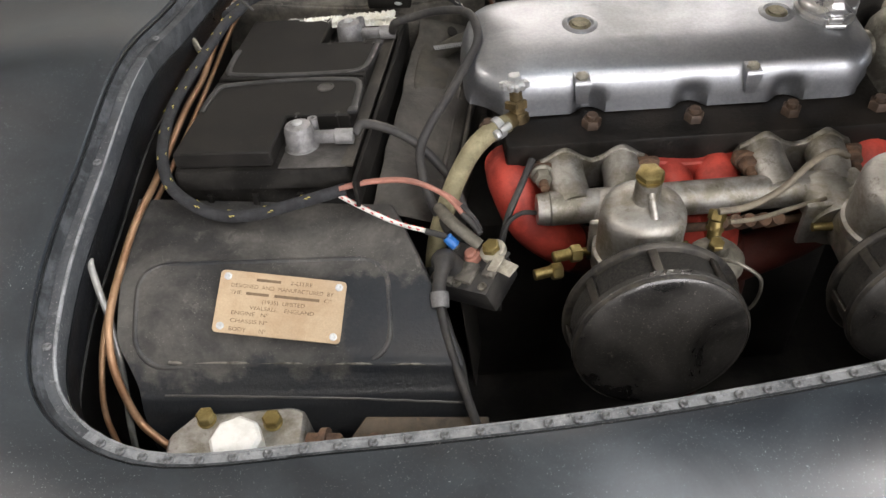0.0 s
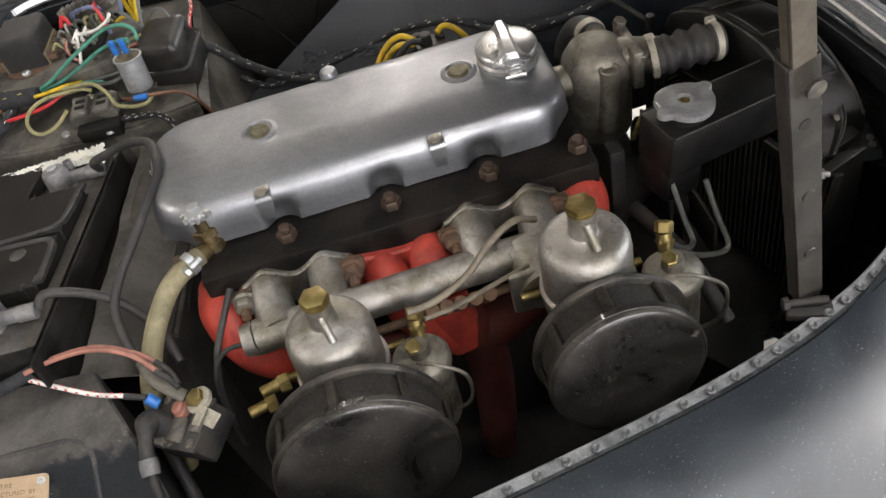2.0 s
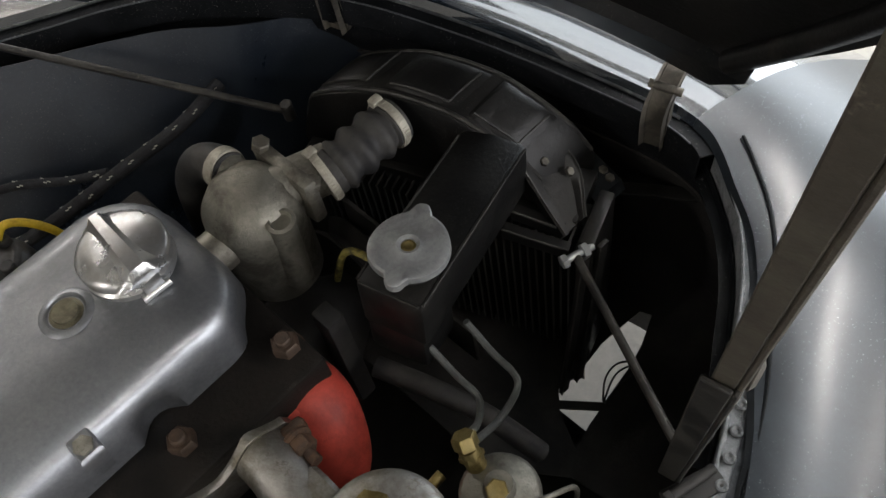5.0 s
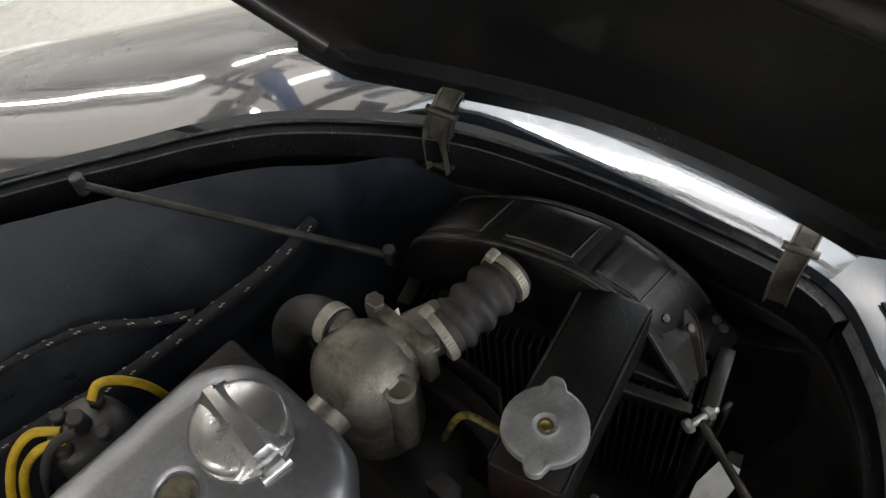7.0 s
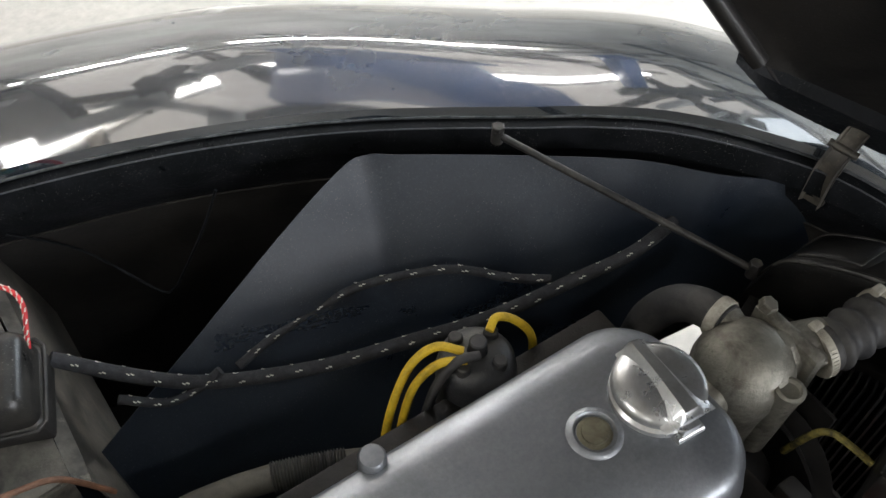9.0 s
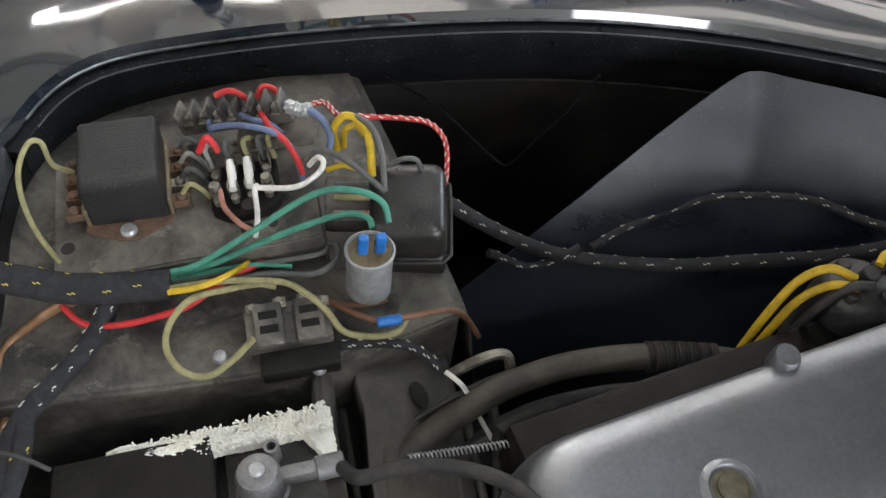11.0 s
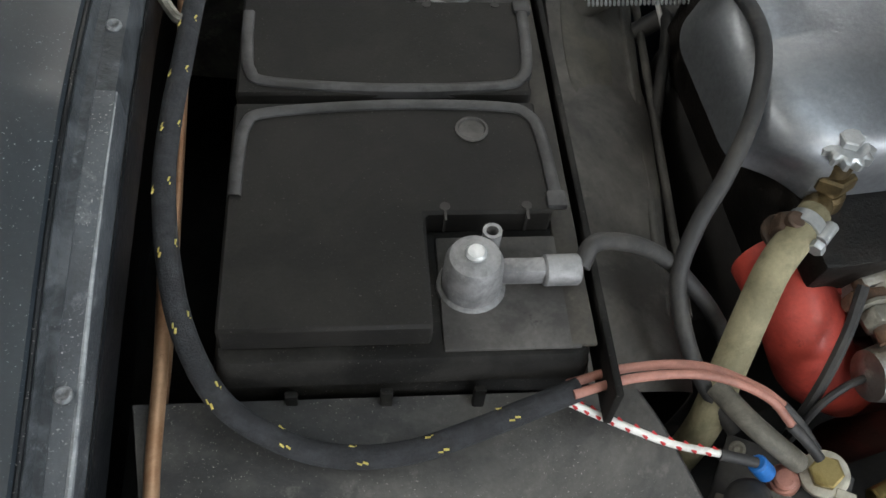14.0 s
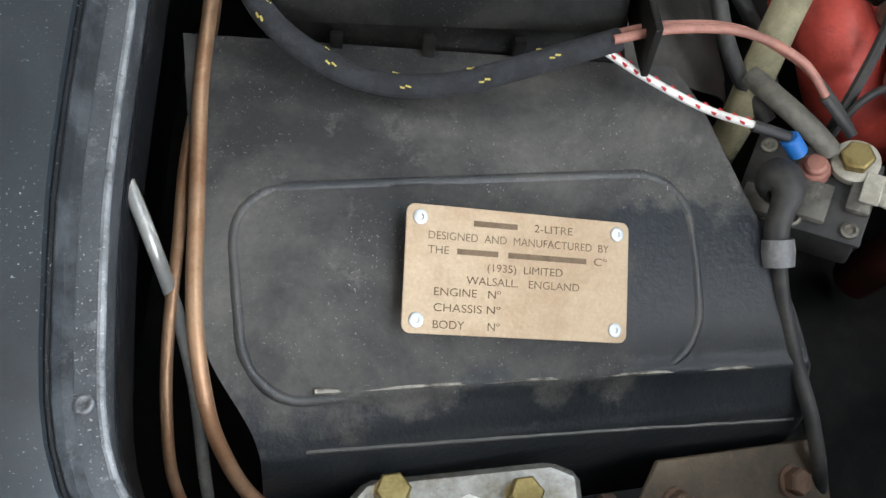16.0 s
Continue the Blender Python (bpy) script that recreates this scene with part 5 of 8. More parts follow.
for p in ((0.2888, 0.2245, 0.8206), (0.4168, 0.0551, 0.7487)):
    e = rod(bmesh.new(), V(p) + V((0, 0, -0.008)), V(p) + V((0, 0, 0.006)), 0.0048, None, 14, 0.001)
    hexnut(e, V(p) + V((0, 0, 0.005)), (0, 0, 1), 0.0052, 0.004)
    part("end_nut", e, M_RODB, stay)
stay = thing("radiator_stay", (0.4602, -0.1787, 0.7291), "thin black steel stay rod between radiator and inner wing", "stay rod", "radiator stays")
part("rod", rod(bmesh.new(), (0.4760, -0.1800, 0.7060), (0.4000, -0.3190, 0.7300), 0.0032, None, 12), M_RODB, stay)
e = rod(bmesh.new(), (0.4640, -0.1760, 0.7070), (0.4900, -0.1840, 0.7070), 0.0030, None, 10)
hexnut(e, (0.4690, -0.1775, 0.7070), (-1, 0.3, 0), 0.0056, 0.005)
hexnut(e, (0.4810, -0.1810, 0.7070), (1, -0.3, 0), 0.0056, 0.005)
part("end_nut", e, M_ZINC, stay)

# raised bonnet: hinged along the nose, leaning back over the bay
BON = thing("bonnet", (0.56, 0, 0.83), "raised black bonnet with a dusty unpainted underside", "bonnet")
HINGE_A, HINGE_B = V((0.4993, 0.1269, 0.8154)), V((0.6081, -0.1923, 0.783))
hdir = (HINGE_B - HINGE_A).normalized()
lean = V((-0.50, -0.06, 0.86)).normalized()
def bonnet_point(u, v):
    """u across from the far side to the near side, v up from the hinge."""
    half = 0.175 + 0.30 * min(1, v / 0.55) ** 0.8
    mid = (HINGE_A + HINGE_B) / 2
    w = 0.022 * math.sin(math.pi * (u + 1) / 2)
    n = hdir.cross(lean)
    n = n if n.x > 0 else -n
    dip = 0.05 * abs(u) ** 3 * (1 - min(1, v / 0.2))
    return mid + hdir * (u * half) + lean * (v * 1.0 + dip) + n * (0.03 * (1 - u * u) + 0.03 * math.sin(math.pi * min(1, v / 0.8)))


rows = [[bonnet_point(-1 + 2 * k / 32, 0.0) - lean * 0.010 for k in range(33)]] + [[bonnet_point(-1 + 2 * k / 32, v) for k in range(33)] for v in [0.0, 0.012, 0.05] + [0.1 + 0.75 * j / 14 for j in range(15)]]
part("bonnet_skin", grid(rows, 0.004), M_BONNET, BON)
lip = [[bonnet_point(-1 + 2 * k / 32, v) - lean * (0.010 if v == 0 else 0.0) + (hdir.cross(lean)).normalized() * o for k in range(33)] for v, o in ((0.0, 0.0), (0.0, 0.012), (0.026, 0.014), (0.030, 0.004))]
part("bonnet_lip", grid(lip), M_GUTTERB, BON, "folded bonnet edge")
for u in (-0.92, 0.92):
    sp = [bonnet_point(u, 0.03 + 0.8 * j / 12) - V((0.006, 0, 0.004)) for j in range(13)]
    part("edge_fold", sweep(bmesh.new(), sp, 0.008, 10), M_BONNET, BON)
for v in (0.24, 0.52):
    sp = [bonnet_point(-0.9 + 1.8 * j / 16, v + 0.05 * (1 - (-0.9 + 1.8 * j / 16) ** 2)) - V((0.006, 0, 0.004)) for j in range(17)]
    part("stiffening_rib", sweep(bmesh.new(), sp, 0.009, 10), M_BONNET, BON)
for p in ((0.5016, 0.0704, 0.8028), (0.5840, -0.1720, 0.7669)):
    P = V(p)
    hp = [P + V((-0.012, 0, -0.035)), P + V((-0.012, 0, 0.002)), P + V((-0.002, 0.0, 0.022)), P + V((0.012, 0.002, 0.030))]
    rws = []
    for q in spline(hp, 5):
        rws.append([q + hdir * -0.0078, q + hdir * -0.0078 + V((-0.005, 0, 0)), q + hdir * -0.0066, q + hdir * 0.0066, q + hdir * 0.0078 + V((-0.005, 0, 0)), q + hdir * 0.0078])
    hg = part("hinge", grid(rws, 0.0018), M_STEELB, BON, "worn brown steel hinge strap")
    part("hinge_pin", rod(bmesh.new(), P + V((-0.004, 0, 0.020)) - hdir * 0.012, P + V((-0.004, 0, 0.020)) + hdir * 0.012, 0.0032, None, 12), M_STEELB, hg)

prop = thing("bonnet_prop", (0.373, -0.345, 0.75), "worn steel channel bonnet prop standing on the near flange", "bonnet prop")
A, B = V((0.385, -0.3334, 0.7519)), V((0.3525, -0.3558, 1.007))
pm = frame_of(A, (0.985, 0.17, 0.2), (B - A))
up = (B - A).normalized()
ln = (B - A).length
def channel(length, start, w, d):
    b = box(bmesh.new(), (0, start + length / 2, 0), (w, length, 0.0022), pm, 0.0006, 1)
    return b


def flange(side, length, start, w, d):
    return box(bmesh.new(), (side * (w / 2 - 0.0011), start + length / 2, -d / 2 - 0.0012), (0.0022, length, d), pm, 0.0006, 1)


lower = part("lower_channel", channel(ln, 0.0, 0.021, 0.010), M_RODB, prop, "black painted lower channel")
part("channel_flange", flange(-1, ln, 0.0, 0.021, 0.011), M_RODB, lower)
part("channel_flange", flange(1, ln, 0.0, 0.021, 0.006), M_STEELB, lower)
upper = part("upper_channel", channel(ln * 1.3, ln * 0.9, 0.016, 0.008), M_PROPT, prop, "tan painted upper channel")
part("channel_flange", flange(-1, ln * 1.3, ln * 0.9, 0.016, 0.008), M_PROPT, upper)
pb = lathe(bmesh.new(), [(0.0065, 0), (0.0065, 0.002), (0.004, 0.0035), (0, 0.0035)], pm @ Matrix.Translation((0.006, ln * 0.9, 0.001)), 18)
part("pivot_rivet", pb, M_STEELB, prop)
part("slot", lathe(bmesh.new(), [(0.0042, 0), (0.0042, 0.0006), (0, 0.0006)], pm @ Matrix.Translation((-0.001, ln * 0.80, 0.001)), 16), M_BLACK, prop, "dark slot hole")
for f in (0.25, 0.52):
    part("rivet", lathe(bmesh.new(), [(0.005, 0), (0.0045, 0.0012), (0, 0.0015)], pm @ Matrix.Translation((0.0, ln * f, 0.001)), 14), M_RODB, prop)
bb = box(bmesh.new(), (0, 0, 0), (0.034, 0.016, 0.008), pose(0.378, -0.345, 0.752, 0, 0, -20), 0.002)
rod(bb, (0.364, -0.338, 0.758), (0.392, -0.346, 0.760), 0.0032, None, 12)
hexnut(bb, (0.365, -0.338, 0.758), (-1, 0.2, 0), 0.0056, 0.005)
part("foot_bracket", bb, M_BLACK, prop)

# ---- battery, shelves and electrics ----
BM = frame_of((-0.4040, -0.1220, 0.7500), (0.984, -0.150, 0.085), (0.185, 0.970, -0.135))
BW, BL = 0.168, 0.302
batt = thing("battery", BM @ V((BW / 2, BL / 2, -0.19)), "dusty black car battery with a flush lid and folded carrying straps", "battery")
part("battery_case", box(bmesh.new(), (BW / 2, BL / 2 + 0.002, -0.110), (BW + 0.012, BL + 0.002, 0.176), BM, 0.004), M_BATTD, batt)
deck = [[BM @ V((x, y, z)) for x, y in rounded(BW / 2 + g, BL / 2 + g, 0.007, 4)] for z, g in ((-0.026, 0.004), (-0.0105, 0.003), (-0.0075, 0.0015), (-0.0070, 0.0))]
for row in deck:
    for q in row:
        q += BM.to_3x3() @ V((BW / 2, BL / 2, 0))
g = grid(deck, 0, True)
g.faces.new(list(g.verts)[-20:])
part("deck", g, M_BATTD, batt)
for y in (0.0335, 0.2670):
    part("terminal_deck", box(bmesh.new(), (0.1340, y, -0.0068), (0.0650, 0.0650, 0.0030), BM, 0.0010), M_DECK, batt, "dust-grey top of the case round a terminal")
part("deck_margin", box(bmesh.new(), (BW - 0.0005, BL / 2, -0.0066), (0.0125, BL - 0.004, 0.0030), BM, 0.0010), M_MARGIN, batt, "brown-grey dusty margin of the case")
for x in (0.03, 0.075, 0.12):
    part("case_rib", box(bmesh.new(), (x, -0.0060, -0.080), (0.006, 0.004, 0.10), BM, 0.001), M_BATTD, batt)
CUT = 0.100
part("front_lid", plate([(-0.001, 0.005), (CUT - 0.004, 0.005), (CUT - 0.004, 0.070), (BW - 0.008, 0.070), (BW - 0.008, 0.1475), (-0.001, 0.1475)], BM @ Matrix.Translation((0, 0, -0.0072)), 0.0165, 0.0016), M_BATT, batt)
part("rear_lid", plate([(-0.001, 0.1535), (BW - 0.008, 0.1535), (BW - 0.008, 0.232), (CUT - 0.004, 0.232), (CUT - 0.004, BL - 0.002), (-0.001, BL - 0.002)], BM @ Matrix.Translation((0, 0, -0.0072)), 0.0165, 0.0016), M_BATT, batt)
part("vent_plug", lathe(bmesh.new(), [(0.0088, 0), (0.0088, 0.0010), (0.0074, 0.0016), (0.0066, 0.0004), (0, 0.0003)], BM @ Matrix.Translation((0.124, 0.126, 0.0094)), 28), M_DECK, batt, "worn grey ring of the vent plug")
for sd, y0, y1 in ((1, 0.158, 0.224), (-1, 0.143, 0.078)):
    hp = [(0.0030, y1 - sd * 0.004), (0.0035, y0 + sd * 0.034), (0.0060, y0 + sd * 0.013), (0.0180, y0 + sd * 0.004), (0.0800, y0 - sd * 0.0012), (0.140, y0 + sd * 0.0005), (0.1555, y0 + sd * 0.0070), (0.1605, y0 + sd * 0.024), (0.1625, y1)]
    strap = spline([(x, y, 0) for x, y in hp], 7)
    ribbon = []
    for k, q in enumerate(strap):
        d = (strap[min(k + 1, len(strap) - 1)] - strap[max(k - 1, 0)]).normalized()
        n = V((-d.y, d.x, 0))
        ribbon.append([BM @ (q + n * (a * 0.0036) + V((0, 0, 0.0088 + h))) for a, h in ((-1, -0.003), (-0.9, 0.0018), (-0.55, 0.0026), (0.55, 0.0026), (0.9, 0.0018), (1, -0.003))])
    part("carrying_strap", grid(ribbon), M_STRAP, batt, "greyed plastic carrying strap folded flat")
    part("strap_end", box(bmesh.new(), (0.1625, y1 + sd * 0.001, 0.0094), (0.0105, 0.0100, 0.0048), BM, 0.0012), M_STRAP, batt)
for x in (0.106, 0.147):
    for y, d in ((0.0700, -1), (0.2320, 1)):
        kb = lathe(bmesh.new(), [(0.0026, 0), (0.0026, 0.0005), (0, 0.0005)], BM @ Matrix.Translation((x, y - d * 0.0040, 0.0093)), 12)
        box(kb, (x, y + d * 0.0006, 0.0095), (0.0012, 0.0085, 0.0005), BM, 0)
        box(kb, (x, y + d * 0.0004, 0.0020), (0.0012, 0.0012, 0.0140), BM, 0)
        part("lid_notch", kb, M_BLACK, batt)
hold = box(bmesh.new(), (BW + 0.0115, BL / 2 - 0.01, -0.020), (0.0040, BL + 0.03, 0.030), BM, 0.001)
part("tray_edge", hold, M_BATTD, batt, "folded edge of the battery tray")


def terminal(x, y, name, label, mat_):
    t = thing(name, BM @ V((x, y, -0.012)), label, "battery terminal", "battery terminals")
    tb = lathe(bmesh.new(), [(0.0165, -0.010), (0.0172, -0.0085), (0.0168, -0.0050), (0.0148, -0.0040), (0.0140, 0.0140), (0.0122, 0.0182), (0.0075, 0.0200), (0, 0.0203)], BM @ Matrix.Translation((x, y, 0)), 30)
    part("clamp_body", tb, mat_, t)
    part("clamp_screw", lathe(bmesh.new(), [(0.0052, 0.019), (0.0052, 0.0212), (0.004, 0.0224), (0, 0.0226)], BM @ Matrix.Translation((x, y, 0)), 16), M_ZINC, t)
    ab = box(bmesh.new(), (x + 0.028, y + 0.001, 0.004), (0.030, 0.010, 0.012), BM, 0.003)
    rod(ab, BM @ V((x + 0.034, y + 0.001, 0.004)), BM @ V((x + 0.052, y + 0.002, 0.003)), 0.0078, None, 18, 0.001)
    part("cable_socket", ab, mat_, t)
    lb = lathe(bmesh.new(), [(0.0048, -0.006), (0.0048, 0.010), (0.003, 0.010), (0.003, -0.006)], BM @ Matrix.Translation((x + 0.010, y + 0.0165, 0.006)), 14)
    part("clamp_lug", lb, mat_, t)
    return t


terminal(0.117, 0.037, "battery_terminal", "grey lead battery clamp with a cable socket", M_LEAD)
terminal(0.123, 0.262, "battery_terminal", "corroded lead battery clamp beside white crust", M_LEAD)
CABLE1 = [BM @ V((0.170, 0.040, 0.004)), V((-0.2220, -0.0990, 0.7680)), V((-0.2010, -0.0970, 0.7600)), V((-0.1780, -0.0990, 0.7450)), V((-0.1600, -0.1070, 0.7300)), V((-0.1390, -0.1270, 0.7100)), V((-0.128, -0.155, 0.690))]
wire("battery_cable", CABLE1, 0.0056, M_RUBBER, "thick black cable from the front battery clamp", "cable", "battery cables", 10, 14)
CABLE2 = [BM @ V((0.172, 0.262, 0.004)), V((-0.1880, 0.0900, 0.7560)), V((-0.1700, 0.0850, 0.7650)), V((-0.1480, 0.0760, 0.7760)), V((-0.1250, 0.0580, 0.7880)), V((-0.1100, 0.0370, 0.7960)), V((-0.1040, 0.0120, 0.7970)), V((-0.1050, -0.0110, 0.7920)), V((-0.1200, -0.0420, 0.7850)), V((-0.1390, -0.0690, 0.7700)), V((-0.1570, -0.0890, 0.7550)), V((-0.1690, -0.1100, 0.7400)), V((-0.1680, -0.1330, 0.7250)), V((-0.1600, -0.1580, 0.7100)), V((-0.146, -0.185, 0.70))]
wire("battery_cable", CABLE2, 0.0056, M_RUBBER, "long black cable from the rear battery clamp round the engine", "cable", "battery cables", 10, 14)
random.seed(4)
NXC, NYC = 84, 30
rows = []
for i in range(NXC):
    row = []
    for j in range(NYC):
        u, w = i / (NXC - 1), j / (NYC - 1)
        x, y = 0.030 + 0.142 * u, BL + 0.004 - (0.020 + 0.030 * max(0, u - 0.86) / 0.14) * w * (0.45 + 0.55 * min(1, u / 0.3))
        edge = min(1, 7 * min(u * 1.6, 1 - u, w * 1.2, 1 - w))
        h = edge * (0.006 + 0.005 * math.sin(9 * u + 2) * math.sin(5 * w + u * 6) + random.uniform(0, 0.0030)) * (0.6 + 0.4 * u)
        row.append(BM @ V((x + random.uniform(-0.0006, 0.0006), y + random.uniform(-0.0006, 0.0006), 0.002 + h)))
    rows.append(row)
fl = grid(rows)
for k in range(700):
    u, w = random.random() ** 0.7, random.random()
    p = BM @ V((0.036 + 0.134 * u, BL + 0.003 - 0.018 * w * (0.45 + 0.55 * min(1, u / 0.3)), 0.004 + 0.006 * u))
    q = p + V((random.uniform(-1, 1), random.uniform(-1, 1), random.uniform(0.5, 1.4))).normalized() * random.uniform(0.0018, 0.0042)
    rod(fl, p, q, 0.0011, 0.0006, 5)
single("corrosion_crust", fl, M_FLUFF, "white fluffy corrosion crust at the battery edge", "corrosion", "", "stuff", False)

# footwell box with the maker's plate
def shelf_profile(x):
    """y, z pairs from the battery side down to the near edge."""
    k = (x + 0.43) / 0.24
    return [(-0.130 - 0.03 * k, 0.716), (-0.170 - 0.01 * k, 0.716 - 0.002 * k), (-0.215, 0.7135 - 0.012 * k), (-0.250, 0.704 - 0.015 * k), (-0.285, 0.688 - 0.016 * k), (-0.305, 0.675 - 0.017 * k), (-0.318, 0.664 - 0.019 * k), (-0.326, 0.655 - 0.020 * k), (-0.332, 0.630 - 0.022 * k), (-0.338, 0.55)]


SIDE = [(-0.200, -0.120), (-0.200, -0.160), (-0.188, -0.190), (-0.165, -0.245), (-0.145, -0.300), (-0.138, -0.335), (-0.138, -0.40)]


def panel_end(y):
    """x of the panel's front edge at y."""
    for (xa, ya), (xb, yb) in zip(SIDE, SIDE[1:]):
        if yb <= y <= ya:
            return xa + (xb - xa) * (y - ya) / (yb - ya)
    return SIDE[0][0]


fw = thing("footwell_box", (-0.3, -0.24, 0.55), "dusty black steel footwell box with pressed swages", "body panel", "", "structure")
rows = []
for k in range(49):
    row = []
    for j in range(len(shelf_profile(0)) * 10 - 9):
        x = -0.445
        for turn in range(2):
            q = spline([(0, *p) for p in shelf_profile(x)], 10)[j]
            x0 = -0.445 + 0.020 * ease((-q.y - 0.275) / 0.05)
            x = x0 + (panel_end(q.y) - x0) * k / 48
        lift = 0.0024 * math.exp(-((q.y + 0.300 + 0.025 * (x + 0.4)) / 0.004) ** 2) * ease((x + 0.405) / 0.02)
        row.append(V((x, q.y - lift * 0.35, q.z + lift)))
    rows.append(row)
part("top_panel", grid(rows, 0.0015), M_PANEL, fw)
front = rows[-1][:]
rows = [[q, q + V((0.0025, 0, -0.0025)), V((q.x + 0.007, q.y, min(q.z - 0.003, 0.5 + 0.1 * (q.z < 0.6)) - 0.05 * (q.z < 0.6)))] for q in front if q.z > 0.56]
part("side_panel", grid(rows, 0.0015), M_SHELF, fw)
PLM = frame_of((-0.302, -0.261, 0.6965), V((0.1, -0.009, -0.016)), V((-0.005, -0.0455, -0.019)) * -1)
def on_shelf(x, y):
    pts = [(q.y, q.z) for q in spline([(0, *p) for p in shelf_profile(x)], 12)]
    return V((x, y, min(pts, key=lambda q: abs(q[0] - y))[1]))


sw = [on_shelf(-0.318 + x, -0.257 + y) for x, y in rounded(0.112, 0.044, 0.026, 7)]
sw = [q for a, b in zip(sw, sw[1:] + sw[:1]) for q in (a, on_shelf((a.x + b.x) / 2, (a.y + b.y) / 2))]
sw = [q - V((0, 0.0008, 0.0026)) for q in sw]
part("swage", sweep(bmesh.new(), sw + [sw[0]], 0.0031, 10), M_SHELF, fw)
# the upper fold takes a pale metal colour for its bright highlight
for y0, x0, x1, up, rr in ((-0.300, -0.400, -0.160, 0.0013, 0.0015), (-0.321, -0.405, -0.145, -0.0008, 0.0013)):
    sp = [on_shelf(x0 + (x1 - x0) * j / 20, y0 - 0.025 * (x0 + (x1 - x0) * j / 20 + 0.4)) + V((0, 0, up)) for j in range(21)]
    part("fold", sweep(bmesh.new(), sp, rr, 8), M_EDGE if up > 0 else M_SHELF, fw, "rubbed fold line, the upper one paled for its highlight")
nm = thing("makers_plate", PLM.translation, "gold-coloured maker's plate with etched black words, riveted to the footwell box", "plate")
pw, ph = 0.0560, 0.0290
part("plate_sheet", plate(rounded(pw, ph, 0.004, 4), PLM @ Matrix.Translation((0, 0, 0.002)), 0.0009, 0.0002), M_PLATE, nm)
for x in (-0.0495, 0.0495):
    for y in (-0.0230, 0.0230):
        part("plate_screw", lathe(bmesh.new(), [(0.0035, 0), (0.0034, 0.0008), (0.0024, 0.0012), (0.0013, 0.0009), (0.0011, 0.0003), (0, 0.0002)], PLM @ Matrix.Translation((x, y, 0.0029)), 18), M_ZINC, nm)


def words(text, x, y, size, width, parent):
    cu = bpy.data.curves.new("words", "FONT")
    cu.body, cu.size, cu.align_x, cu.align_y = text, size, "LEFT", "CENTER"
    tmp = new("words", cu)
    dg = bpy.context.evaluated_depsgraph_get()
    me = bpy.data.meshes.new_from_object(tmp.evaluated_get(dg))
    bpy.data.objects.remove(tmp)
    xs = [v.co.x for v in me.vertices]
    k = width / (max(xs) - min(xs))
    x0 = min(xs)
    for v in me.vertices:
        v.co = PLM @ V((x + (v.co.x - x0) * k, y + v.co.y, 0.00305))
    me.materials.clear()
    me.materials.append(M_INK)
    ob = new("lettering", me)
    ob.parent = parent
    ob.matrix_parent_inverse = Matrix.Translation(parent.location).inverted()


for x, y, w in ((-0.0132, 0.0221, 0.0217), (-0.0215, 0.0087, 0.0200), (0.0135, 0.0087, 0.0400)):
    part("name_bar", box(bmesh.new(), (x, y, 0.0031), (w, 0.0026, 0.0002), PLM, 0), M_INK, nm)
words("2-LITRE", 0.0061, 0.0221, 0.0052, 0.0198, nm)
words("DESIGNED  AND  MANUFACTURED  BY", -0.0454, 0.0152, 0.0052, 0.0907, nm)
words("THE", -0.0454, 0.0087, 0.0052, 0.0100, nm)
words("Cº", 0.0375, 0.0087, 0.0052, 0.0070, nm)
words("(1935)  LIMITED", -0.0165, 0.0022, 0.0052, 0.0378, nm)
words("WALSALL.   ENGLAND", -0.0265, -0.0042, 0.0052, 0.0567, nm)
words("ENGINE   Nº", -0.0416, -0.0100, 0.0052, 0.0321, nm)
words("CHASSIS Nº", -0.0416, -0.0171, 0.0052, 0.0321, nm)
words("BODY       Nº", -0.0416, -0.0247, 0.0052, 0.0321, nm)
for y in (-0.0100, -0.0171, -0.0247):
    part("number_bar", box(bmesh.new(), (0.014, y, 0.0031), (0.024, 0.0028, 0.0002), PLM, 0), M_PLATE, nm)

# ---- looms, pipes and the starter switch ----
def loom(name, pts, r, fleck, label, category="wiring loom", group="", step=0.016, per=10):
    """A braided loom with pairs of small tracer stitches that wind round it."""
    r *= 0.66
    top = thing(name, pts[0], label, category, group)
    path = spline(pts, per)
    part("braid", sweep(bmesh.new(), path, r, 14), M_LOOM, top)
    fb = bmesh.new()
    run, k, side = 0.0, 0, None
    for a, b in zip(path, path[1:]):
        run += (b - a).length
        if run < step:
            continue
        run = 0.0
        d = (b - a).normalized()
        s = d.cross(V((0, 0, 1))).normalized()
        u = s.cross(d)
        for j in range(2):
            w = 1.5 * j - 0.8 + 0.25 * math.sin(k * 2.3)
            q = a + (s * math.sin(w) + u * math.cos(w)) * r * 0.985 + d * 0.0034 * (j - 1)
            m = frame_of(q, d + s * 0.35, s * math.cos(w) - u * math.sin(w))
            box(fb, (-0.0005, 0.0005, 0), (0.0026, 0.0008, 0.0008), m, 0)
            box(fb, (0.0022, -0.0008, 0), (0.0026, 0.0008, 0.0008), m, 0)
        k += 1
    tagged(part("tracer_stitches", fb, fleck, top), kind="stuff")
    return top


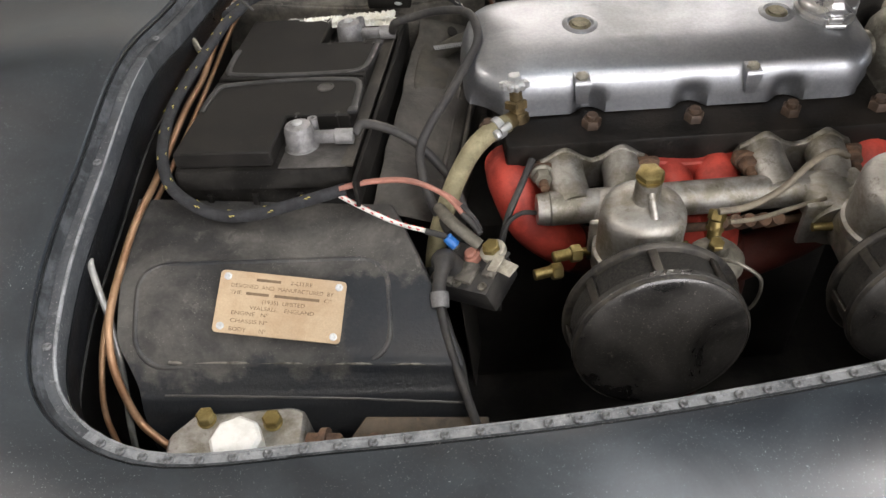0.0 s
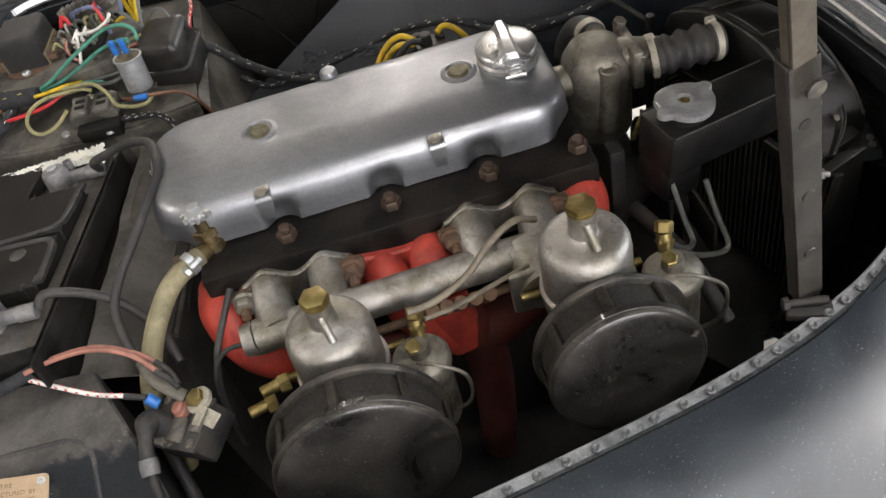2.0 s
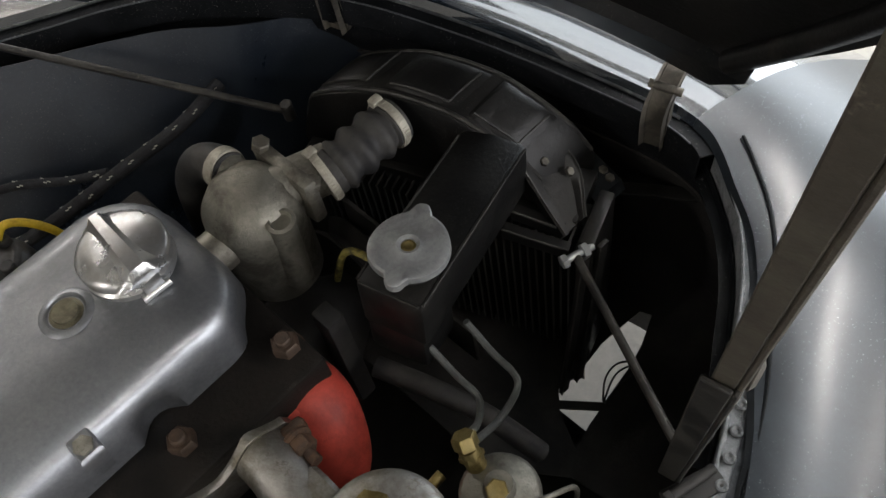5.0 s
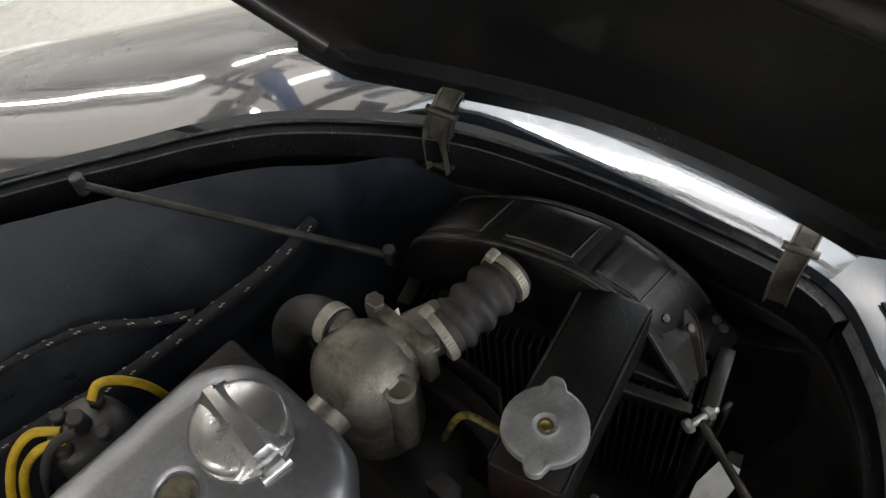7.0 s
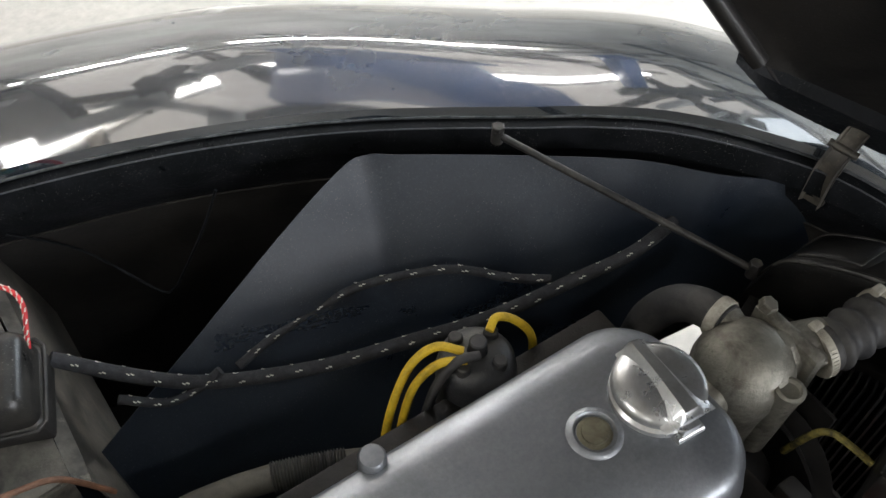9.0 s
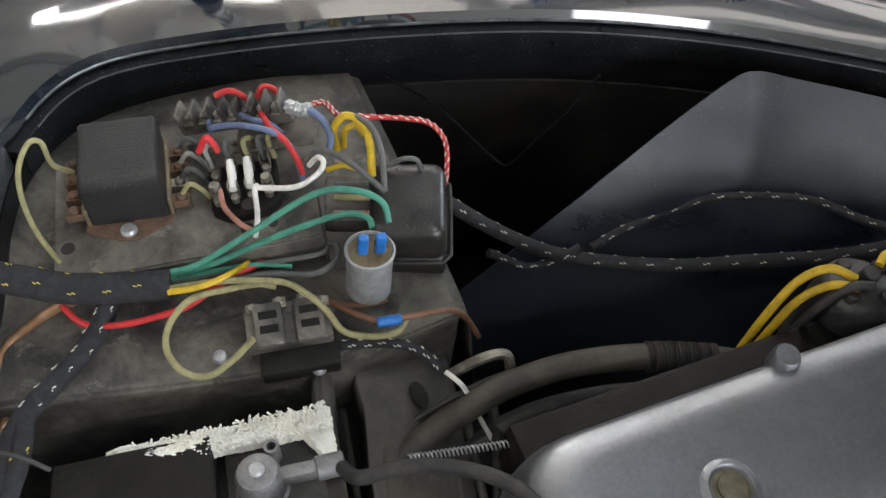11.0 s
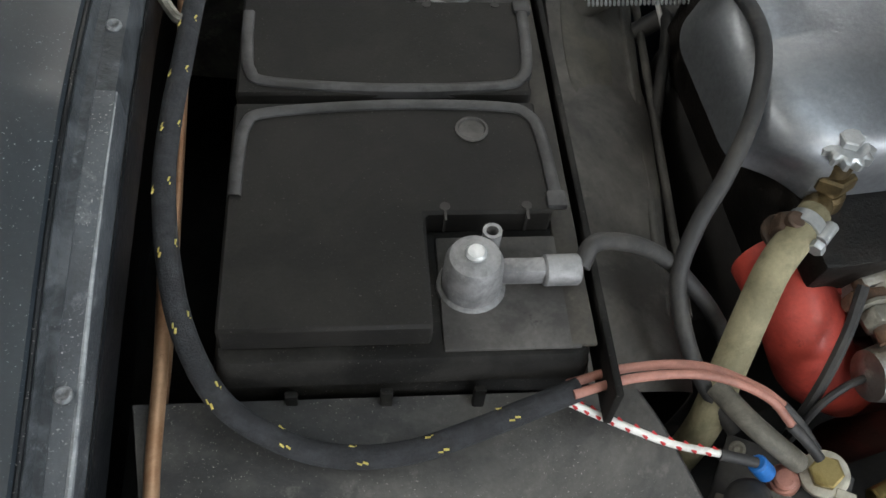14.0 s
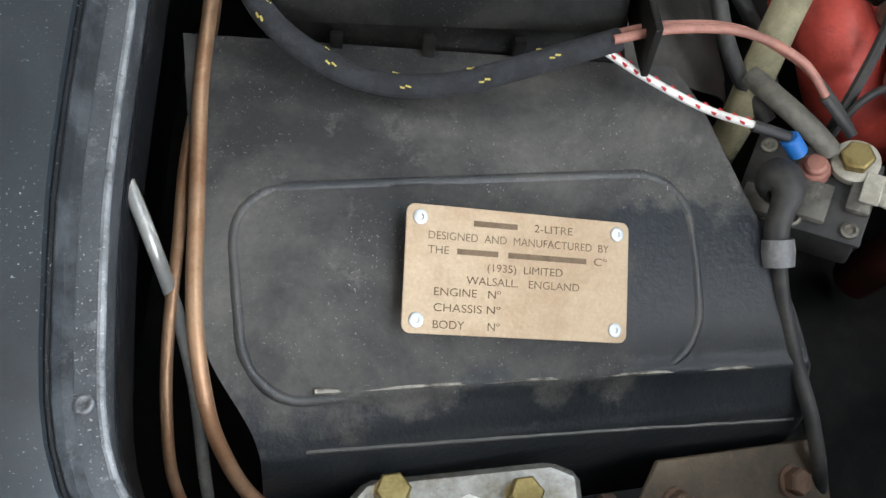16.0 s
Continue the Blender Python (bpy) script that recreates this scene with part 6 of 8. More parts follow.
loom("wiring_loom", [(-0.365, 0.205, 0.729), (-0.3700, 0.1750, 0.7350), (-0.3850, 0.1380, 0.7380), (-0.3970, 0.0910, 0.7400), (-0.4060, 0.0510, 0.7420), (-0.4150, 0.0120, 0.7430), (-0.4210, -0.0280, 0.7450), (-0.4220, -0.0710, 0.7450), (-0.418, -0.108, 0.7430), (-0.405, -0.141, 0.738), (-0.380, -0.161, 0.730),
     (-0.355, -0.171, 0.727), (-0.326, -0.175, 0.730), (-0.296, -0.172, 0.735), (-0.268, -0.167, 0.739), (-0.241, -0.162, 0.743)], 0.0088, M_FLECKY, "black braided loom with yellow tracer lying along the battery", "wiring loom", "", 0.034)
for k, dz in enumerate((0.003, -0.002)):
    o = 0.0035 * (k * 2 - 1)
    wire("brown_wire", [(-0.246, -0.162 + o, 0.744 + dz), (-0.215, -0.160 + o, 0.748 + dz), (-0.180, -0.165 + o, 0.750 + dz), (-0.150, -0.178 + o, 0.743 + dz), (-0.133, -0.190 + o * 1.5, 0.732)], 0.0028, M_PINK, "faded brown wire from the loom to the starter switch", "wire", "starter switch wires", 8, 10)
    wire("wire_sleeve", [(-0.135, -0.189 + o * 1.5, 0.733), (-0.125, -0.198 + o * 1.3, 0.726), (-0.119, -0.209 + o * 0.6, 0.722)], 0.0034, M_RUBBER, "short black rubber sleeve on a brown wire", "sleeve", "starter switch wires", 6, 10)
WP = spline([(-0.247, -0.166, 0.739), (-0.225, -0.176, 0.730), (-0.195, -0.190, 0.722), (-0.168, -0.199, 0.718)], 14)
ww = thing("tracer_wire", WP[0], "white wire with a red tracer to the starter switch", "wire", "starter switch wires")
part("insulation", sweep(bmesh.new(), WP, 0.0021, 10), M_WHITE, ww)
fb = bmesh.new()
for k in range(2, len(WP) - 1, 2):
    d = (WP[k] - WP[k - 1]).normalized()
    s = d.cross(V((0, 0, 1))).normalized()
    u = s.cross(d)
    w = 0.9 if k % 4 else -0.9
    m = frame_of(WP[k] + (s * math.sin(w) + u * math.cos(w)) * 0.0020, d + s * 0.5, s)
    box(fb, (0, 0, 0), (0.0030, 0.0014, 0.0008), m, 0)
tagged(part("red_tracer", fb, M_WRED, ww), kind="stuff")
wire("wire_sleeve", [(-0.169, -0.199, 0.718), (-0.158, -0.203, 0.717), (-0.150, -0.206, 0.716)], 0.0036, M_RUBBER, "short black sleeve on the white tracer wire", "sleeve", "starter switch wires", 6, 10)

# starter switch on the side of the footwell box
SM = frame_of((-0.130, -0.222, 0.688), (0.76, -0.58, 0.30), (0.55, 0.80, 0.22))
sw_ = thing("starter_switch", SM.translation, "grey-faced starter switch with a red button and heavy terminals", "switch")
part("switch_body", box(bmesh.new(), (0, 0, -0.014), (0.062, 0.046, 0.030), SM, 0.003), M_RUBBER, sw_)
part("switch_plate", box(bmesh.new(), (0, 0, 0.0015), (0.066, 0.050, 0.003), SM, 0.0012, 2), M_RUBBER, sw_, "black insulating plate")
for x, y, w, h in ((-0.018, -0.016, 0.024, 0.016), (0.004, -0.008, 0.018, 0.022), (0.026, 0.004, 0.012, 0.024)):
    part("contact_block", box(bmesh.new(), (x, y, 0.0052), (w, h, 0.0055), SM, 0.0012, 2), M_DUSTY, sw_, "dusty grey contact block")
for x, y in ((-0.026, 0.018), (-0.002, -0.020), (0.026, -0.018)):
    part("plate_screw", lathe(bmesh.new(), [(0.0045, 0.0025), (0.0045, 0.005), (0.003, 0.0055), (0.0016, 0.004), (0, 0.004)], SM @ Matrix.Translation((x, y, 0)), 16), M_CASTD, sw_)
part("brass_tab", box(bmesh.new(), (0.030, 0.006, 0.0092), (0.010, 0.018, 0.0016), SM, 0.0005, 1), M_LUG, sw_, "tinned terminal tab")
part("red_button", lathe(bmesh.new(), [(0.0085, 0.002), (0.0085, 0.007), (0.0075, 0.009), (0.0062, 0.0095), (0.006, 0.0125), (0.0045, 0.0138), (0, 0.014)], SM @ Matrix.Translation((0.000, 0.010, 0)), 24), M_PINK, sw_, "faded red push button")
lug = lathe(bmesh.new(), [(0.0125, 0.004), (0.0125, 0.0085), (0.0112, 0.0095), (0.0085, 0.0095)], SM @ Matrix.Translation((0.018, 0.020, 0)), 28)
box(lug, (0.034, 0.014, 0.0055), (0.028, 0.014, 0.0022), SM @ Matrix.Rotation(radians(-12), 4, "Z"), 0.0008, 1)
part("cable_lug", lug, M_LUG, sw_, "tinned cable lug")
part("lug_nut", hexnut(bmesh.new(), SM @ V((0.018, 0.020, 0.0095)), SM.to_3x3() @ V((0, 0, 1)), 0.0088, 0.006), M_BRASS, sw_)
part("rubber_boot", sweep(bmesh.new(), spline([SM @ V((-0.010, -0.006, 0.006)), SM @ V((-0.014, -0.010, 0.020)), V((-0.155, -0.232, 0.706)), V((-0.160, -0.246, 0.694)), V((-0.160, -0.262, 0.684))], 6), lambda s: 0.0065 + 0.0058 * math.sin(math.pi * min(1, 0.25 + s * 1.15)) ** 1.5, 18), M_RUBBER, sw_, "bulging dark rubber terminal boot")
part("boot_band", lathe(bmesh.new(), [(0.0062, -0.006), (0.0080, -0.006), (0.0086, 0.000), (0.0080, 0.008), (0.0062, 0.008)], axis_frame((-0.160, -0.256, 0.688), (0, -0.8, -0.5)), 20), M_LEAD, sw_)
wire("starter_cable", [(-0.160, -0.258, 0.687), (-0.157, -0.280, 0.672), (-0.150, -0.305, 0.655), (-0.140, -0.335, 0.635), (-0.128, -0.365, 0.60), (-0.12, -0.39, 0.54)], 0.0050, M_RUBBER, "thick black starter cable running down the footwell side", "cable", "starter cables", 8, 14)
wire("starter_cable", [(-0.155, -0.163, 0.712), (-0.145, -0.186, 0.716), (-0.132, -0.200, 0.712), (-0.120, -0.208, 0.704)], 0.0072, M_CLOTH, "taped cable end at the starter switch lug", "cable", "starter cables", 8, 14)
part_loom = [(-0.165, -0.19, 0.66), (-0.16, -0.215, 0.63), (-0.15, -0.25, 0.60), (-0.14, -0.3, 0.56)]
wire("switch_cable", part_loom, 0.0075, M_RUBBER, "dusty black cable under the starter switch", "cable", "starter cables", 8, 12)

# copper pipes and the clear hose beside the scuttle
wire("copper_pipe", [(-0.315, 0.272, 0.738), (-0.3310, 0.2740, 0.7350), (-0.3540, 0.2730, 0.7220), (-0.3720, 0.2660, 0.7150), (-0.3810, 0.2460, 0.7150), (-0.3890, 0.2130, 0.7150), (-0.3980, 0.1680, 0.7150), (-0.4070, 0.0690, 0.7150), (-0.4190, 0.0060, 0.7160), (-0.430, -0.105, 0.721), (-0.438, -0.166, 0.725), (-0.443, -0.225, 0.722),
     (-0.447, -0.272, 0.712), (-0.446, -0.300, 0.692), (-0.442, -0.315, 0.665), (-0.430, -0.332, 0.635), (-0.405, -0.350, 0.620)], 0.0044, M_COPPER, "copper pipe running forward beside the battery to the master cylinder", "pipe", "copper pipes", 8, 14)
wire("copper_pipe", [(-0.3530, 0.2770, 0.7120), (-0.3650, 0.2610, 0.7020), (-0.3750, 0.2350, 0.7000), (-0.3850, 0.2160, 0.7000), (-0.396, 0.16, 0.698), (-0.41, 0.05, 0.698), (-0.43, -0.11, 0.706), (-0.446, -0.19, 0.712), (-0.453, -0.235, 0.702), (-0.460, -0.270, 0.685), (-0.464, -0.298, 0.660), (-0.464, -0.321, 0.630), (-0.455, -0.34, 0.58)], 0.0034, M_COPPER, "thin dull copper pipe beside the scuttle", "pipe", "copper pipes", 8, 12)
wire("clear_hose", [(-0.474, -0.205, 0.722), (-0.468, -0.224, 0.728), (-0.462, -0.241, 0.715), (-0.456, -0.258, 0.684), (-0.452, -0.282, 0.65), (-0.452, -0.313, 0.60), (-0.45, -0.34, 0.55)], 0.0040, M_CLEAR, "clear plastic hose hanging below the gutter", "hose", "", 8, 14)
clipb = tube([(-0.3950, 0.1880, 0.7320), (-0.3880, 0.1810, 0.7440), (-0.3800, 0.1770, 0.7480), (-0.3680, 0.1700, 0.7480), (-0.3540, 0.1600, 0.7400)], 0.0016, 8)
single("loom_clip", clipb, M_RUBBER, "thin black wire clip holding the loom", "clip")
wire("frayed_tape", [(-0.4250, 0.1150, 0.7350), (-0.4160, 0.1020, 0.7420), (-0.4100, 0.0880, 0.7420), (-0.4050, 0.0800, 0.7420), (-0.3950, 0.0880, 0.7380)], 0.0040, M_CASTD, "grey frayed tape end beside the copper pipe", "tape")

# master cylinder with a white cap below the near gutter
mcy = thing("master_cylinder", (-0.335, -0.352, 0.60), "grey alloy master cylinder with a white cap and two brass bolts", "master cylinder")
MM = frame_of((-0.340, -0.362, 0.650), (0.985, -0.10, 0.10), (0.1, 0.98, 0.05))
part("reservoir", plate([(-0.062, -0.03), (0.058, -0.03), (0.058, 0.022), (0.045, 0.028), (-0.042, 0.024), (-0.062, 0.004)], MM @ Matrix.Translation((0, 0, -0.06)), 0.060, 0.003), M_CAST, mcy)
for x, y in ((-0.030, 0.017), (0.030, 0.012)):
    mb = lathe(bmesh.new(), [(0.0085, 0), (0.0085, 0.0015), (0.007, 0.002)], MM @ Matrix.Translation((x, y, 0.0)), 16)
    hexnut(mb, MM @ V((x, y, 0.002)), (0, 0, 1), 0.0085, 0.008)
    part("reservoir_bolt", mb, M_BRASS, mcy)
part("white_cap", lathe(bmesh.new(), [(0.021, 0), (0.023, 0.003), (0.023, 0.016), (0.020, 0.019), (0, 0.0195)], MM @ Matrix.Translation((0.004, -0.010, -0.004)), 8), M_WCAP, mcy, "white plastic filler cap")
rb = rod(bmesh.new(), MM @ V((0.055, -0.004, -0.022)), MM @ V((0.088, -0.006, -0.020)), 0.016, 0.015, 20, 0.003)
rod(rb, MM @ V((0.070, -0.004, -0.02)), MM @ V((0.076, -0.004, -0.02)), 0.0185, None, 20)
part("rusty_boot", rb, M_RUST, mcy, "rust-brown cylinder end")
lk = thing("pedal_bracket", (-0.18, -0.335, 0.6), "rusty steel pedal bracket with two nuts under the footwell edge", "bracket")
KM = frame_of((-0.178, -0.342, 0.622), (0.97, -0.03, -0.2), (0.0, 0.93, 0.36))
part("bracket_plate", plate([(-0.055, 0.0), (0.055, 0.008), (0.058, -0.045), (-0.068, -0.05), (-0.066, -0.018)], KM, 0.003), M_BRKT, lk)
for x, y in ((-0.045, -0.022), (0.030, -0.014)):
    kb = lathe(bmesh.new(), [(0.009, 0.003), (0.009, 0.0045), (0.007, 0.005)], KM @ Matrix.Translation((x, y, 0)), 18)
    hexnut(kb, KM @ V((x, y, 0.0045)), KM.to_3x3() @ V((0, 0, 1)), 0.0075, 0.007)
    part("bracket_nut", kb, M_RUST, lk)
sp = [KM @ V((-0.03 + 0.035 * j / 90 + 0.0, -0.032 + 0.006 * math.cos(j * 0.7), 0.010 + 0.006 * math.sin(j * 0.7))) for j in range(91)]
part("return_spring", sweep(bmesh.new(), sp, 0.0011, 6), M_CASTD, lk)

# bulkhead between battery and engine
rows = []
for k in range(19):
    y = -0.155 + 0.345 * k / 18
    s = 0.19 * (y + 0.15)
    w = 0.003 * math.sin(k * 0.9) + 0.002 * math.sin(k * 2.1)
    prof = [(-0.252, 0.60), (-0.252, 0.704), (-0.246, 0.710), (-0.240, 0.709), (-0.237, 0.700), (-0.235, 0.66), (-0.224, 0.66), (-0.222, 0.698), (-0.216, 0.703), (-0.190, 0.697), (-0.165, 0.687), (-0.152, 0.680), (-0.147, 0.670), (-0.140, 0.62), (-0.12, 0.40)]
    rows.append(spline([(a + s + w * (-0.23 < a < -0.12) * 0.4, y, b + w * (-0.21 < a < -0.16) * 0.5) for a, b in prof], 4))
bulk = single("bulkhead", grid(rows, 0.0012), M_BULK, "dusty black bulkhead panel between battery and engine", "body panel", "", "structure")
part("rolled_rim", tube([(-0.165, -0.13, 0.60), (-0.132, -0.06, 0.655), (-0.112, 0.02, 0.672), (-0.082, 0.10, 0.690), (-0.06, 0.16, 0.66)], 0.0042), M_BLACK, bulk)
pad = []
for k in range(17):
    y = 0.0 + 0.175 * k / 16
    c = -0.193 + 0.19 * (y + 0.15)
    hw = 0.0195 * max(0.0, math.sin(math.pi * (k + 0.25) / 16.5)) ** 0.55
    pad.append([V((c + hw * f, y, 0.703 - 0.36 * (hw * f + 0.023) + h)) for f, h in ((-1.0, -0.002), (-0.97, 0.0012), (-0.85, 0.0024), (0.0, 0.0026), (0.85, 0.0024), (0.97, 0.0012), (1.0, -0.002))])
part("oval_pad", grid(pad), M_OLDRUB, bulk, "dark oval rubber pad on the panel")
part("slot_hole", lathe(bmesh.new(), [(0.0062, 0), (0.0062, 0.0008), (0.0, 0.0008)], pose(-0.122, 0.150, 0.7008, 0, 18, 0) @ Matrix.Diagonal((1, 1.7, 1, 1)), 20), M_BATT, bulk, "black slot hole")
for dx in (0.030, 0.046):
    part("pressed_rib", tube([(-0.190 + dx + 0.19 * (y + 0.15), y, 0.6935 - 0.36 * dx) for y in (-0.11, -0.03, 0.04, 0.10, 0.14)], 0.0030), M_BULK, bulk)
sb = [V((-0.1460, 0.1070, 0.7090)).lerp(V((-0.0740, 0.0850, 0.7300)), j / 420) + V((0, 0.0024 * math.cos(j * 0.42), 0.0024 * math.sin(j * 0.42))) for j in range(421)]
single("throttle_spring", sweep(bmesh.new(), sb, 0.0006, 5), M_ZINC, "long thin bright coil spring behind the rocker cover", "spring")
DIP = spline([(-0.150, 0.112, 0.690), (-0.1280, 0.1200, 0.7000), (-0.1030, 0.1250, 0.7080), (-0.0700, 0.1310, 0.7130), (-0.0360, 0.1310, 0.7180), (-0.0090, 0.1260, 0.7240), (0.0240, 0.1170, 0.7280), (0.0600, 0.1040, 0.7290), (0.0950, 0.0890, 0.7260), (0.125, 0.080, 0.70)], 10)
dip = thing("breather_pipe", DIP[0], "thick old brown-black rubber hose arching behind the rocker cover", "hose")
part("hose_wall", sweep(bmesh.new(), DIP, 0.0092, 18), M_OLDRUB, dip)
part("ribbed_sleeve", sweep(bmesh.new(), spline(DIP[62:76], 6), lambda s: 0.0100 + 0.0012 * math.sin(s * 150), 18), M_RUBBER, dip, "short ribbed rubber sleeve")
wire("heater_pipe", [(-0.150, 0.085, 0.660), (-0.11, 0.105, 0.668), (-0.06, 0.115, 0.690), (0.0, 0.108, 0.700), (0.05, 0.092, 0.705)], 0.0085, M_RUBBER, "black rubber hose below the thick brown one", "hose", "", 8, 14)
wire("dull_pipe", [(-0.0980, 0.1530, 0.7120), (-0.0800, 0.1530, 0.7205), (-0.0640, 0.1520, 0.7225), (-0.0570, 0.1480, 0.7180), (-0.0540, 0.1400, 0.690)], 0.0048, M_CASTD, "dull bent metal pipe on the bulkhead", "pipe")
for p in ((-0.154, -0.002, 0.682), (-0.142, 0.003, 0.676)):
    gb = rod(bmesh.new(), V(p) - V((0.010, 0, 0)), V(p) + V((0.012, 0, 0)), 0.0045, None, 12, 0.001)
    hexnut(gb, V(p) + V((0.006, 0, 0)), (1, 0, 0), 0.0072, 0.006)
    single("bulkhead_bolt", gb, M_CASTD, "dull bolt with a nut through the bulkhead", "bolt", "bulkhead bolts")

# fuel pipes, breather wires and linkage round the carburettors
wire("fuel_pipe", [(0.088, -0.232, 0.752), (0.115, -0.228, 0.752), (0.145, -0.218, 0.760), (0.170, -0.205, 0.775), (0.195, -0.192, 0.778), (0.215, -0.185, 0.765)], 0.0038, M_FUEL, "grey-brown flexible fuel pipe between the float chambers", "pipe", "fuel pipes", 8, 14)
wire("fuel_pipe", [(0.100, -0.232, 0.738), (0.130, -0.222, 0.730), (0.165, -0.21, 0.728), (0.20, -0.2, 0.728)], 0.0027, M_FUEL, "thin grey-brown pipe beside the fuel line", "pipe", "fuel pipes", 8, 12)
wire("vacuum_pipe", [(-0.062, -0.170, 0.704), (-0.078, -0.174, 0.708), (-0.092, -0.180, 0.698), (-0.10, -0.19, 0.67), (-0.10, -0.2, 0.62)], 0.0028, M_RUBBER, "thin dark vacuum pipe from the inlet manifold", "pipe")
wire("breather_hose", [(-0.062, -0.128, 0.735), (-0.075, -0.150, 0.722), (-0.090, -0.172, 0.700), (-0.100, -0.19, 0.66), (-0.1, -0.2, 0.6)], 0.0042, M_RUBBER, "cracked black hose hanging over the red manifold", "hose")
lb = rod(bmesh.new(), (0.02, -0.185, 0.683), (0.235, -0.185, 0.690), 0.0045, None, 12)
for x in (0.105, 0.118, 0.131, 0.145, 0.158):
    rod(lb, (x, -0.188, 0.690), (x + 0.004, -0.200, 0.706), 0.0065, None, 12)
single("throttle_linkage", lb, M_RUST, "dark dirty throttle rod and couplings between the carburettors", "linkage")
for x, y, z in ((-0.028, -0.222, 0.700), (-0.045, -0.226, 0.682)):
    ub = hexnut(bmesh.new(), (x, y, z), (-1, -0.2, 0.1), 0.0085, 0.010)
    rod(ub, (x - 0.008, y, z), (x - 0.026, y - 0.004, z), 0.0055, None, 14, 0.001)
    single("brass_union", ub, M_BRASS, "small brass pipe union beside the rear carburettor", "pipe fitting", "brass unions")
bolt = box(bmesh.new(), (0.322, -0.085, 0.66), (0.016, 0.02, 0.13), pose(0, 0, 0), 0.003)
single("fan_belt", bolt, M_RUBBER, "black fan belt run in front of the engine", "belt")
wire("lower_hose", [(0.330, -0.11, 0.66), (0.345, -0.15, 0.655), (0.36, -0.19, 0.64), (0.375, -0.23, 0.60)], 0.010, M_RUBBER, "black hose dropping beside the radiator", "hose", "", 8, 14)

# ---- electrics on the far footwell, distributor and far looms ----
fb2 = thing("footwell_box", (-0.225, 0.30, 0.45), "dusty black far footwell box carrying the electrics", "body panel", "", "structure")
rows = []
for k in range(25):
    x = -0.405 + 0.325 * k / 24
    yf = 0.222 - 0.20 * (x + 0.38) if x < -0.16 else 0.178 + 0.10 * (x + 0.16)
    zt = 0.716 + 0.012 * ease((x + 0.26) / 0.14)
    rows.append(spline([(x, 0.46, zt - 0.004), (x, 0.40, zt), (x, 0.30, zt + 0.001), (x, yf + 0.014, zt + 0.001), (x, yf + 0.003, zt - 0.003), (x, yf, zt - 0.012), (x, yf - 0.003, zt - 0.08), (x, yf - 0.006, 0.52)], 5))
part("top_panel", grid(rows, 0.0016), M_DUSTY, fb2)
rows = [[V((-0.080, 0.46, 0.722)), V((-0.078, 0.30, 0.724)), V((-0.080, 0.21, 0.724)), V((-0.080, 0.190, 0.722))], [V((-0.071, 0.46, 0.716)), V((-0.068, 0.30, 0.716)), V((-0.069, 0.205, 0.716)), V((-0.070, 0.186, 0.714))], [V((-0.045, 0.46, 0.56)), V((-0.040, 0.30, 0.56)), V((-0.042, 0.195, 0.56)), V((-0.046, 0.176, 0.56))]]
part("side_panel", grid(rows, 0.0016), M_DUSTY, fb2, "dusty sloping side of the footwell")
for q in ((-0.085, 0.206, 0.727), (-0.088, 0.236, 0.727)):
    part("seam_tab", box(bmesh.new(), q, (0.010, 0.016, 0.004), None, 0.0012), M_DUSTY, fb2)
shelf = thing("electrics_shelf", (-0.23, 0.31, 0.72), "dusty bent steel shelf that carries the control box and fuses", "bracket")
EM = frame_of((-0.232, 0.312, 0.7585), (0.978, -0.163, 0.125), (0.19, 0.97, 0.0))
part("shelf_plate", plate([(-0.094, -0.046), (0.084, -0.046), (0.084, 0.000), (0.100, 0.012), (0.100, 0.052), (-0.094, 0.052)], EM, 0.0018, 0.0004), M_DUSTY, shelf)
part("shelf_lip", box(bmesh.new(), (-0.005, -0.0468, -0.011), (0.178, 0.0018, 0.024), EM, 0.0006, 1), M_DUSTY, shelf)
part("shelf_leg", box(bmesh.new(), (-0.093, 0.0, -0.022), (0.0022, 0.094, 0.044), EM, 0.0006, 1), M_DUSTY, shelf)
part("shelf_leg", box(bmesh.new(), (0.083, -0.022, -0.027), (0.0022, 0.046, 0.054), EM, 0.0006, 1), M_DUSTY, shelf)
for x, y, r in ((-0.085, -0.020, 0.0048), (0.0345, -0.031, 0.0048), (0.052, -0.030, 0.0035), (0.062, -0.010, 0.0032)):
    part("shelf_hole", lathe(bmesh.new(), [(r, 0), (r, 0.0003), (0, 0.0003)], EM @ Matrix.Translation((x, y, 0.0018)), 18), M_BLACK, shelf, "dark hole through the shelf")
part("shelf_screw", lathe(bmesh.new(), [(0.0058, 0.0018), (0.0058, 0.0042), (0.004, 0.0056), (0, 0.0058)], EM @ Matrix.Translation((-0.080, 0.034, 0)), 16), M_ZINC, shelf)

cbx = thing("control_box", EM @ V((-0.045, 0.02, 0)), "wrinkle-black control box with rusty screw terminals down both sides", "control box")
CBM = frame_of((-0.2695, 0.3395, 0.7545), (0.985, -0.163, 0.05), (0.25, 0.968, 0.0))
part("base_plate", plate([(-0.030, -0.034), (-0.008, -0.044), (0.004, -0.045), (0.026, -0.035), (0.030, -0.026), (0.030, 0.032), (-0.030, 0.032)], CBM @ Matrix.Translation((0, 0, 0.0012)), 0.0016, 0.0004), M_RUST, cbx, "brown fibre base plate with a pointed end")
cv = []
for z, g in ((0.002, 0.0), (0.0385, 0.0), (0.0425, -0.0008), (0.0445, -0.0026), (0.0452, -0.0050)):
    cv.append([CBM @ V((x, y - 0.0015 * z / 0.045, z)) for x, y in rounded(0.0262 + g, 0.0292 + g, 0.0035, 4)])
g = grid(cv, 0, True)
